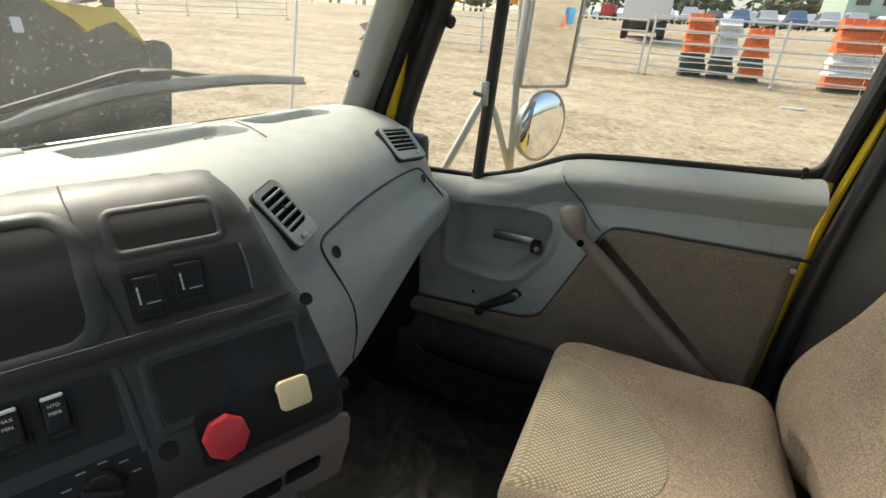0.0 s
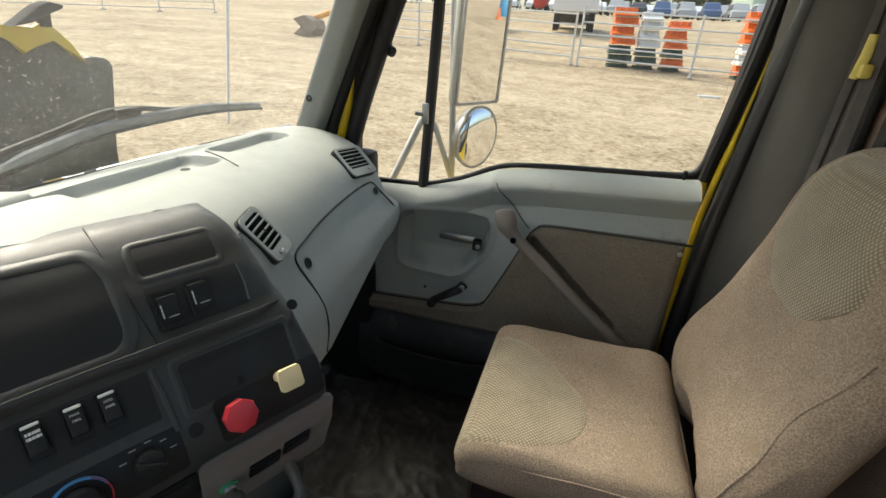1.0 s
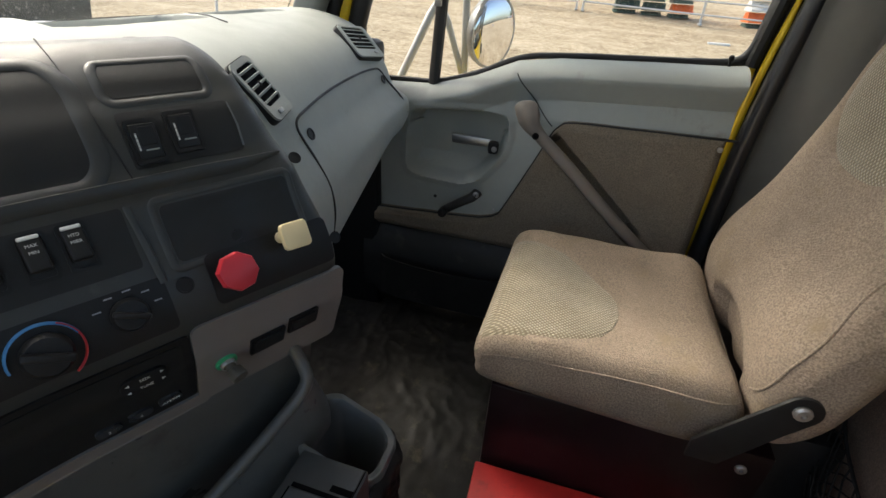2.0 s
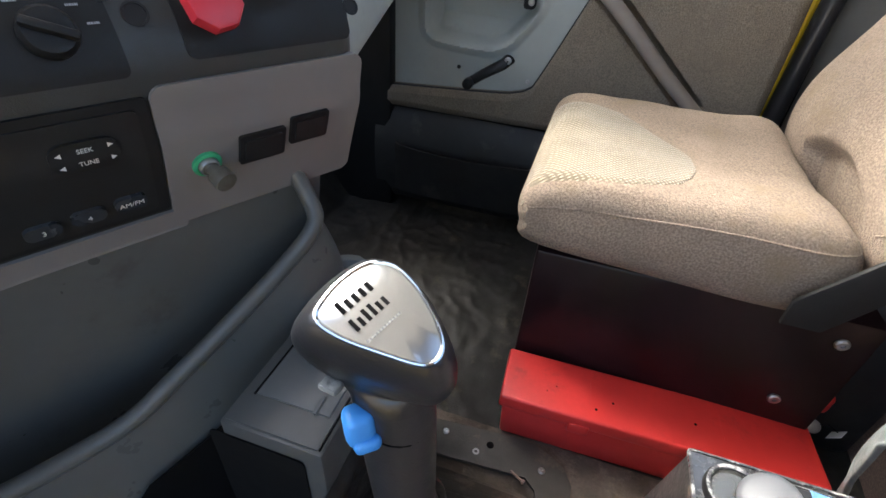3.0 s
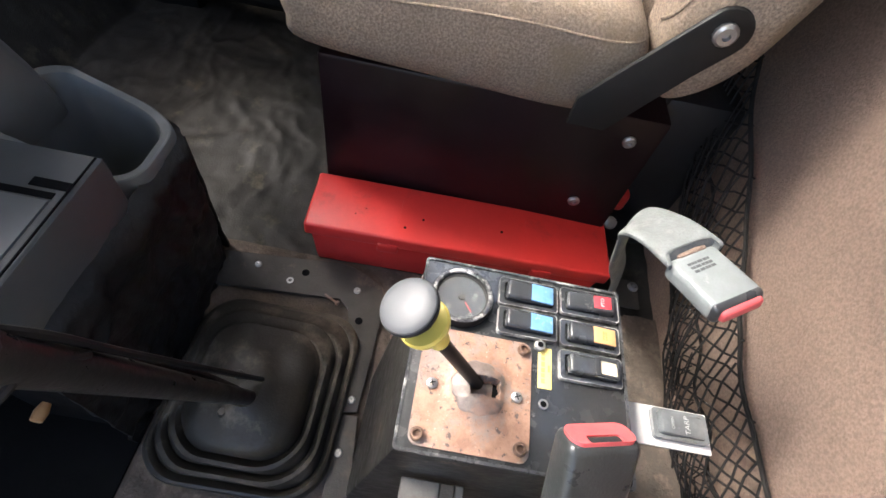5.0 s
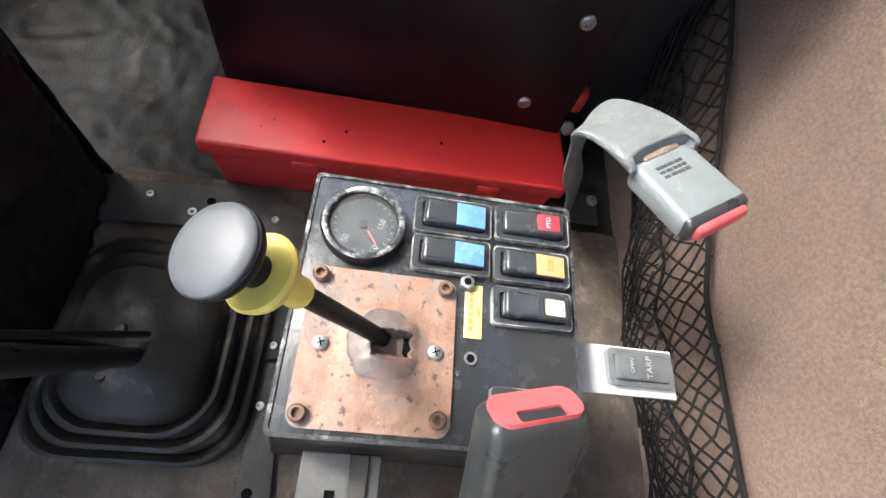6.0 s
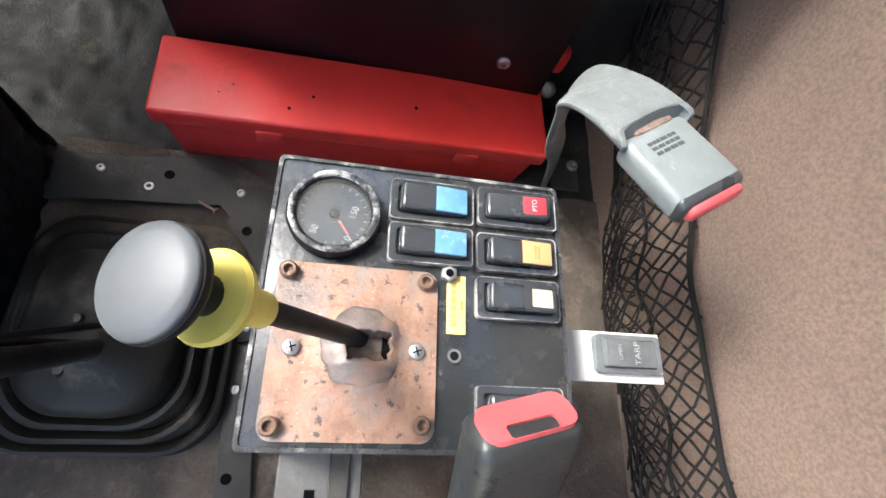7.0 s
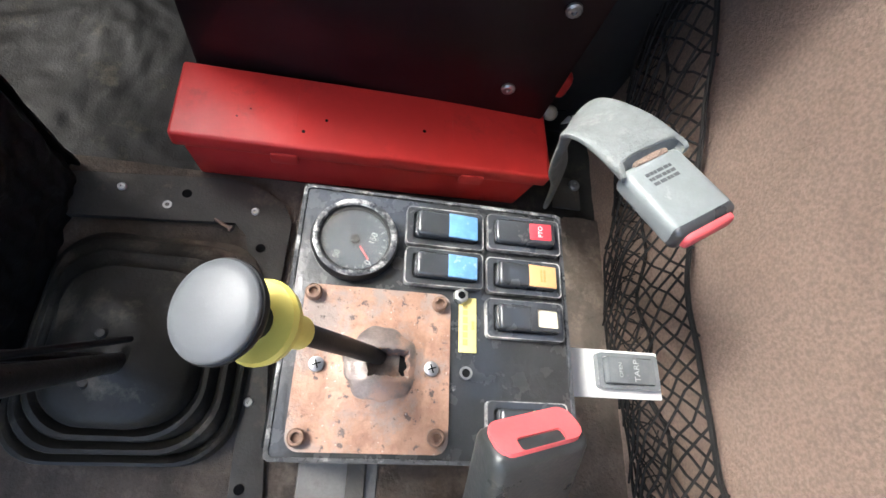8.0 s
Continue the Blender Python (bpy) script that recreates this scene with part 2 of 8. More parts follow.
def dirt_mat():
    """Dry yard earth: long wheel streaks, patches, clods and fine grain."""
    m = bpy.data.materials.new("dry tan yard dirt")
    m.use_nodes = True
    n, l = m.node_tree.nodes, m.node_tree.links
    b = n["Principled BSDF"]
    co = n.new("ShaderNodeTexCoord").outputs["Object"]

    def nz(scale, stretch, detail=6.0, r=0.65):
        mp = n.new("ShaderNodeMapping")
        mp.inputs["Scale"].default_value = stretch
        mp.inputs["Rotation"].default_value = (0, 0, radians(-9))
        l.new(co, mp.inputs["Vector"])
        t = n.new("ShaderNodeTexNoise")
        t.inputs["Scale"].default_value, t.inputs["Detail"].default_value, t.inputs["Roughness"].default_value = scale, detail, r
        l.new(mp.outputs["Vector"], t.inputs["Vector"])
        return t.outputs["Fac"]

    def op(kind, a, c, d=None):
        x = n.new("ShaderNodeMath")
        x.operation = kind
        for k, v in enumerate((a, c, d)):
            if v is None:
                continue
            if isinstance(v, float):
                x.inputs[k].default_value = v
            else:
                l.new(v, x.inputs[k])
        return x.outputs[0]
    streak = nz(1.1, (1.0, 0.2, 1.0), 8.0, 0.72)
    patch = nz(0.12, (1.0, 0.4, 1.0), 4.0)
    clod = nz(3.2, (1.0, 0.7, 1.0), 8.0, 0.75)
    lump = nz(16.0, (1.0, 0.6, 1.0), 6.0, 0.7)
    grain = nz(70.0, (1.0, 1.0, 1.0), 3.0)
    f = op("MULTIPLY_ADD", streak, 0.34, op("MULTIPLY", patch, 0.20))
    f = op("MULTIPLY_ADD", clod, 0.40, f)
    f = op("MULTIPLY_ADD", lump, 0.60, f)
    f = op("MULTIPLY_ADD", grain, 0.22, f)
    r = n.new("ShaderNodeValToRGB")
    e = r.color_ramp.elements
    e[0].position, e[0].color = 0.735, (0.135, 0.100, 0.052, 1)
    e[1].position, e[1].color = 1.0, (0.612, 0.505, 0.344, 1)
    for pos, c in ((0.80, (0.270, 0.204, 0.118, 1)), (0.86, (0.405, 0.313, 0.193, 1)), (0.93, (0.513, 0.413, 0.269, 1))):
        k = e.new(pos)
        k.color = c
    l.new(f, r.inputs["Fac"])
    l.new(r.outputs["Color"], b.inputs["Base Color"])
    b.inputs["Roughness"].default_value = 0.95
    bp = n.new("ShaderNodeBump")
    bp.inputs["Strength"].default_value, bp.inputs["Distance"].default_value = 0.9, 0.06
    l.new(f, bp.inputs["Height"])
    l.new(bp.outputs["Normal"], b.inputs["Normal"])
    return m


DIRT = dirt_mat()
RAIL = mat("galvanised rail", (0.62, 0.62, 0.6), 0.5, metal=0.4, var=0.1, bump=0.05)
BARO = mat("orange plastic barrier", (0.85, 0.17, 0.03), 0.5, var=0.12, scale=2, bump=0.05, dirt=(0.6, 0.25, 0.12), dirt_at=0.6, dscale=2)
BARW = mat("white plastic barrier", (0.75, 0.76, 0.74), 0.5, var=0.08, scale=2, bump=0.05, dirt=(0.5, 0.47, 0.42), dirt_at=0.6, dscale=2)
BARG = mat("dark green machine paint", (0.05, 0.09, 0.07), 0.5, var=0.2, scale=2, bump=0.05)
TREE = mat("dry foliage", (0.13, 0.145, 0.075), 0.9, var=0.4, scale=0.6, bump=0.3, bscale=4)
BARK = mat("bark", (0.16, 0.12, 0.09), 0.9, var=0.3, bump=0.5, bscale=20)
HOODK = mat("mud-splashed dark panel", (0.040, 0.047, 0.036), 0.5, var=0.65, scale=5, bump=0.1, dirt=(0.55, 0.53, 0.48), dirt_at=0.575, dscale=62)
BUCKET = mat("worn brown-grey steel", (0.22, 0.17, 0.13), 0.6, metal=0.2, var=0.35, scale=3, bump=0.3, bscale=30)
DKTRIM = mat("dark grey pillar plastic", (0.105, 0.10, 0.088), 0.55, var=0.1, bump=0.15, bscale=900, dirt=(0.10, 0.097, 0.088), dirt_at=0.62, dscale=6)
PULLM = mat("worn brown-grey pull plastic", (0.205, 0.178, 0.15), 0.5, var=0.15, bump=0.15, bscale=700, dirt=(0.18, 0.155, 0.13), dirt_at=0.6, dscale=14)
ZINC = mat("dull zinc plate", (0.15, 0.145, 0.135), 0.5, metal=0.35, var=0.25, scale=30, bump=0.1, dirt=(0.12, 0.11, 0.1), dirt_at=0.6, dscale=30)
FADED = mat("faded ochre print", (0.36, 0.28, 0.09), 0.6, var=0.1, bump=0)
LABELY = mat("faded yellow label", (0.66, 0.55, 0.2), 0.5, var=0.15, scale=60, bump=0.03)
CARS = [mat("car paint " + k, c, 0.3, var=0.04, bump=0) for k, c in (("white", (0.75, 0.75, 0.75)), ("silver", (0.45, 0.46, 0.47)), ("dark", (0.05, 0.055, 0.06)), ("blue", (0.08, 0.13, 0.25)))]
CAPTOP = mat("satin grey cap", (0.088, 0.093, 0.10), 0.5, var=0.05, scale=30, bump=0.02, rvar=0.03)
BAREST = mat("worn bare steel", (0.165, 0.135, 0.122), 0.45, metal=0.25, var=0.5, scale=45, bump=0.2, bscale=260, dirt=(0.30, 0.185, 0.135), dirt_at=0.47, dscale=34)
WORNTXT = mat("worn dial print", (0.34, 0.35, 0.36), 0.6, var=0.3, scale=300, bump=0)
# near-black that imitates the shade inside the console recess
CAVITY = mat("black recess shade", (0.006, 0.006, 0.006), 0.9, spec=0.1, var=0.3, bump=0.2)
BOXM = mat("rusted black box paint", (0.020, 0.019, 0.018), 0.4, var=0.5, scale=20, bump=0.5, bscale=110, dirt=(0.17, 0.115, 0.08), dirt_at=0.60, dscale=34, speck=0.3, sscale=90)
BOOTM = mat("dusty black rubber boot", (0.029, 0.026, 0.021), 0.52, spec=0.35, var=0.35, scale=12, bump=0.2, bscale=260, dirt=(0.15, 0.13, 0.10), dirt_at=0.52, dscale=9)
WORNRED = mat("worn red button", (0.60, 0.095, 0.10), 0.45, var=0.2, scale=40, bump=0.05, dirt=(0.70, 0.50, 0.48), dirt_at=0.60, dscale=45)
CREAMW = mat("aged cream lens", (0.62, 0.55, 0.42), 0.4, var=0.15, scale=80, bump=0.03)
SCUFF = mat("dark scuff", (0.23, 0.165, 0.13), 0.8, var=0.3, scale=200, bump=0.1)
LEVERM = mat("worn lever sleeve", (0.016, 0.015, 0.014), 0.36, var=0.3, scale=20, bump=0.2, bscale=200, dirt=(0.06, 0.052, 0.043), dirt_at=0.64, dscale=20)
DIALF = mat("blue-black dial face", (0.026, 0.034, 0.046), 0.5, var=0.15, bump=0.02)
WORNEDGE = mat("worn pale plastic edge", (0.10, 0.10, 0.10), 0.35, var=0.5, scale=90, bump=0.1, dirt=(0.52, 0.50, 0.47), dirt_at=0.47, dscale=48)
DOORLOW = mat("scuffed dark door plastic", (0.017, 0.016, 0.015), 0.5, var=0.25, scale=8, bump=0.2, bscale=500, dirt=(0.06, 0.052, 0.043), dirt_at=0.58, dscale=9)
EDGEW = mat("lightly worn panel edge", (0.05, 0.052, 0.055), 0.3, var=0.4, scale=60, bump=0.2, dirt=(0.42, 0.41, 0.39), dirt_at=0.56, dscale=50)
CLEARCAP = mat("greyed clear switch cap", (0.13, 0.14, 0.145), 0.2, var=0.3, scale=50, bump=0.03, coat=0.6)
BUCKLED = mat("dark grey buckle plastic", (0.026, 0.029, 0.030), 0.36, var=0.25, scale=25, bump=0.15, bscale=400, dirt=(0.12, 0.12, 0.115), dirt_at=0.66, dscale=90)
BOLTM = mat("rust-brown bolt steel", (0.20, 0.125, 0.09), 0.5, metal=0.4, var=0.35, scale=80, bump=0.2)
SKIRT = mat("crinkled black vinyl", (0.012, 0.0115, 0.011), 0.55, spec=0.3, var=0.4, scale=12, bump=0.8, bscale=90, dirt=(0.075, 0.062, 0.045), dirt_at=0.63, dscale=14)
TYRE = mat("tyre", (0.025, 0.025, 0.025), 0.85, bump=0.2)

PILLAR = mat("grey windscreen pillar plastic", (0.21, 0.215, 0.195), 0.55, var=0.1, bump=0.15, bscale=900)
CUPM = mat("blue-grey cup plastic", (0.15, 0.16, 0.157), 0.38, var=0.12, bump=0.15, bscale=900, dirt=(0.11, 0.11, 0.10), dirt_at=0.6, dscale=9)

TRAYM = mat("charcoal tray plastic", (0.064, 0.067, 0.066), 0.42, var=0.15, bump=0.16, bscale=900, dirt=(0.11, 0.11, 0.10), dirt_at=0.62, dscale=12)

# ---- mesh helpers ----
BASE = {}


def thing(name, at, label, category, group="", kind=""):
    ob = new(name)
    ob.empty_display_size = 0.05
    m = at if isinstance(at, Matrix) else Matrix.Translation(at)
    ob.matrix_basis = m
    BASE[ob] = m
    return tagged(ob, label, category, group, kind)


def part(name, bm, material, parent=None, label="", smooth=True, local=False):
    """Links a bmesh, built in world metres unless local, as one mesh object under a thing or part."""
    if parent is not None:
        BASE_m = BASE[parent]
        if not local:
            bm.transform(BASE_m.inverted())
    bmesh.ops.recalc_face_normals(bm, faces=bm.faces)
    me = bpy.data.meshes.new(name)
    bm.to_mesh(me)
    bm.free()
    if smooth:
        me.shade_smooth()
        me.set_sharp_from_angle(angle=radians(40))
    me.materials.append(material)
    ob = new(name, me)
    if parent is not None:
        ob.parent = parent
        BASE[ob] = BASE_m
    else:
        BASE[ob] = Matrix()
    return tagged(ob, label)


def V(*a):
    return Vector(a)


def box(bm, c, s, bevel=0.0, seg=2, M=None):
    got = bmesh.ops.create_cube(bm, size=1.0)
    vs = got["verts"]
    T = (M or Matrix()) @ Matrix.Translation(c) @ Matrix.Diagonal((*s, 1))
    bmesh.ops.transform(bm, matrix=T, verts=vs)
    if bevel:
        es = list({e for v in vs for e in v.link_edges})
        bmesh.ops.bevel(bm, geom=es, offset=min(bevel, min(s) * 0.49), segments=seg, affect="EDGES", profile=0.5)
    return bm


def B(c, s, bevel=0.0, seg=2, M=None):
    return box(bmesh.new(), c, s, bevel, seg, M)


def loft(bm, rings, closed=True, caps=True, loop=False):
    vv = [[bm.verts.new(p) for p in r] for r in rings]
    n = len(rings[0])
    pairs = list(zip(vv[:-1], vv[1:])) + ([(vv[-1], vv[0])] if loop else [])
    for a, c in pairs:
        for i in range(n if closed else n - 1):
            j = (i + 1) % n
            bm.faces.new((a[i], a[j], c[j], c[i]))
    if caps and closed and not loop:
        bm.faces.new(vv[0][::-1])
        bm.faces.new(vv[-1])
    return bm


def ring_frame(d):
    d = d.normalized()
    a = d.orthogonal().normalized() if abs(d.z) > 0.95 else Vector((0, 0, 1)).cross(d).normalized()
    return a, d.cross(a).normalized()


def tube(bm, pts, r, n=10, flat=1.0, caps=True):
    """A tube through the points; r one radius or one a point; flat squeezes it across."""
    pts = [Vector(p) for p in pts]
    rs = r if isinstance(r, (list, tuple)) else [r] * len(pts)
    rings, a = [], None
    for i, p in enumerate(pts):
        d = (pts[min(i + 1, len(pts) - 1)] - pts[max(i - 1, 0)]).normalized()
        if a is None:
            a, b = ring_frame(d)
        else:
            a = (a - d * a.dot(d)).normalized()
            b = d.cross(a).normalized()
        rings.append([p + a * math.cos(2 * math.pi * k / n) * rs[i] + b * math.sin(2 * math.pi * k / n) * rs[i] * flat for k in range(n)])
    return loft(bm, rings, caps=caps)


def T(pts, r, n=10, flat=1.0):
    return tube(bmesh.new(), pts, r, n, flat)


def lathe(bm, prof, M=None, n=24, loop=False):
    M = M or Matrix()
    rings = [[M @ Vector((r * math.cos(2 * math.pi * k / n), r * math.sin(2 * math.pi * k / n), z)) for k in range(n)] for r, z in prof]
    return loft(bm, rings, loop=loop)


def L(prof, M=None, n=24, loop=False):
    """A turned shape; with loop a ring open in the middle."""
    return lathe(bmesh.new(), prof, M, n, loop)


def curve(pts, per=6):
    """Catmull-Rom through the points."""
    pts = [Vector(p) for p in pts]
    out = []
    for i in range(len(pts) - 1):
        p0, p1, p2, p3 = pts[max(i - 1, 0)], pts[i], pts[i + 1], pts[min(i + 2, len(pts) - 1)]
        for k in range(per):
            t = k / per
            out.append(0.5 * ((2 * p1) + (p2 - p0) * t + (2 * p0 - 5 * p1 + 4 * p2 - p3) * t * t + (3 * p1 - p0 - 3 * p2 + p3) * t ** 3))
    return out + [pts[-1]]


def surf(f, nu, nv, thick=0.0, seen=(0.05, -0.1, 0.85)):
    """A sheet f(u, v) for u, v in 0..1, thickened away from the point that it faces."""
    pts = [[f(i / nu, j / nv) for j in range(nv + 1)] for i in range(nu + 1)]
    bm = bmesh.new()
    g = [[bm.verts.new(p) for p in row] for row in pts]
    for i in range(nu):
        for j in range(nv):
            bm.faces.new((g[i][j], g[i + 1][j], g[i + 1][j + 1], g[i][j + 1]))
    if thick:
        nrm, tot = [], 0.0
        for i in range(nu + 1):
            row = []
            for j in range(nv + 1):
                a = pts[min(i + 1, nu)][j] - pts[max(i - 1, 0)][j]
                b = pts[i][min(j + 1, nv)] - pts[i][max(j - 1, 0)]
                n = a.cross(b)
                n = n.normalized() if n.length > 1e-12 else Vector((0, 0, 0))
                tot += n.dot((Vector(seen) - pts[i][j]).normalized())
                row.append(n)
            nrm.append(row)
        way = -abs(thick) if tot > 0 else abs(thick)
        k = [[bm.verts.new(pts[i][j] + nrm[i][j] * way) for j in range(nv + 1)] for i in range(nu + 1)]
        for i in range(nu):
            for j in range(nv):
                bm.faces.new((k[i][j], k[i][j + 1], k[i + 1][j + 1], k[i + 1][j]))
        rim = [(i, 0) for i in range(nu)] + [(nu, j) for j in range(nv)] + [(i, nv) for i in range(nu, 0, -1)] + [(0, j) for j in range(nv, 0, -1)]
        for (i, j), (p, q) in zip(rim, rim[1:] + rim[:1]):
            bm.faces.new((g[i][j], k[i][j], k[p][q], g[p][q]))
    return bm


def prism(bm, pts, M, depth, bevel=0.0, seg=2):
    """A flat outline (x, y) raised by depth along z of M."""
    lo = [bm.verts.new(M @ Vector((x, y, 0))) for x, y in pts]
    hi = [bm.verts.new(M @ Vector((x, y, depth))) for x, y in pts]
    n = len(pts)
    fs = [bm.faces.new(lo[::-1]), bm.faces.new(hi)]
    for i in range(n):
        fs.append(bm.faces.new((lo[i], lo[(i + 1) % n], hi[(i + 1) % n], hi[i])))
    if bevel:
        bmesh.ops.bevel(bm, geom=list(fs[1].edges), offset=bevel, segments=seg, affect="EDGES", profile=0.5)
    return bm


def P(pts, M, depth, bevel=0.0, seg=2):
    return prism(bmesh.new(), pts, M, depth, bevel, seg)


def rrect(w, h, r, n=5, cx=0.0, cy=0.0):
    out = []
    for qx, qy, a0 in ((1, 1, 0), (-1, 1, 90), (-1, -1, 180), (1, -1, 270)):
        for k in range(n + 1):
            a = radians(a0 + 90 * k / n)
            out.append((cx + qx * (w / 2 - r) + r * math.cos(a), cy + qy * (h / 2 - r) + r * math.sin(a)))
    return out


def ringp(outer, inner, M, depth, bevel=0.0):
    """A frame between two outlines with as many points each."""
    bm = bmesh.new()
    rows = [[M @ Vector((x, y, z)) for x, y in pts] for pts, z in ((outer, 0), (outer, depth), (inner, depth), (inner, 0))]
    loft(bm, rows, loop=True)
    if bevel:
        es = [e for e in bm.edges if all(abs((M.inverted() @ v.co).z - depth) < 1e-6 for v in e.verts) and len(e.link_faces) == 2 and abs(e.calc_face_angle(0)) > 0.5]
        bmesh.ops.bevel(bm, geom=es, offset=bevel, segments=2, affect="EDGES", profile=0.5)
    return bm


def text(body, size, M, material, parent, name="legend"):
    """Raised print in the built-in font."""
    cu = bpy.data.curves.new("print", "FONT")
    cu.body, cu.size, cu.extrude, cu.align_x, cu.align_y = body, size, size * 0.02, "CENTER", "CENTER"
    tmp = bpy.data.objects.new("print", cu)
    me = bpy.data.meshes.new_from_object(tmp)
    bpy.data.objects.remove(tmp)
    bm = bmesh.new()
    bm.from_mesh(me)
    bpy.data.meshes.remove(me)
    bm.transform(M)
    return part(name, bm, material, parent, smooth=False)


def frame_of(o, x, z):
    """A pose with its x axis and its z axis along the directions given."""
    z = Vector(z).normalized()
    x = (Vector(x) - z * Vector(x).dot(z)).normalized()
    y = z.cross(x)
    m = Matrix((x, y, z)).transposed().to_4x4()
    m.translation = Vector(o)
    return m


def screw(p, n, r, parent, material=None, name="screw"):
    M = frame_of(p, Vector(n).orthogonal(), n)
    bm = L([(r, 0), (r, r * 0.35), (r * 0.75, r * 0.6), (r * 0.35, r * 0.6), (r * 0.3, r * 0.2), (0.0001, r * 0.2)], M, 12)
    return part(name, bm, material or STEEL, parent)


def interp(table, z):
    """Linear look-up in rows (z, value) with z falling."""
    for (z0, a), (z1, c) in zip(table[:-1], table[1:]):
        if z0 >= z >= z1:
            return a + (c - a) * (z0 - z) / (z0 - z1)
    return table[0][1] if z > table[0][0] else table[-1][1]

# ---- ground and yard ----
def ground_z(x, y):
    """The yard rises gently away from the truck's passenger side."""
    r = math.hypot(x, y)
    k = 1.0 if r < 110 else 110 / r
    gx, gy = x * k, y * k
    rise = 0.09 * max(gx, -4) if gx < 45 else 4.05 + 0.04 * (gx - 45)
    return -1.25 + rise + 0.02 * max(gy, -4)


def build_ground():
    bm = bmesh.new()
    radii = [0.0] + [1.5 * 1.13 ** k for k in range(62)]
    rows = []
    for r in radii:
        rows.append([(r * math.cos(2 * math.pi * k / 96), r * math.sin(2 * math.pi * k / 96)) for k in range(96)])
    vv = []
    for r, row in zip(radii, rows):
        vv.append([bm.verts.new((x, y, ground_z(x, y) + (0.04 * noise.noise((x * 0.6, y * 0.6, 0)) + 0.03 * noise.noise((x * 1.7, y * 0.5, 3)) if 2 < r < 60 else 0))) for x, y in row])
    for a, c in zip(vv[1:-1], vv[2:]):
        for i in range(96):
            j = (i + 1) % 96
            bm.faces.new((a[i], a[j], c[j], c[i]))
    mid = bm.verts.new((0, 0, ground_z(0, 0)))
    for i in range(96):
        bm.faces.new((mid, vv[1][i], vv[1][(i + 1) % 96]))
    bmesh.ops.delete(bm, geom=vv[0], context="VERTS")
    g = part("ground", bm, DIRT)
    tagged(g, "dry tan dirt yard with faint wheel ruts", "ground", kind="structure")


build_ground()


def gpt(x, y, up=0.0):
    return Vector((x, y, ground_z(x, y) + up))


# ---- cab structure ----
# window outline on the passenger side, y and z
WIN_LOW = [(0.66, 0.752), (0.528, 0.757), (0.43, 0.762), (0.311, 0.797), (0.197, 0.847), (0.086, 0.863), (-0.122, 0.875), (-0.30, 0.883), (-0.343, 0.888)]
XD = 1.22


def zlow(y):
    return interp(WIN_LOW, y)


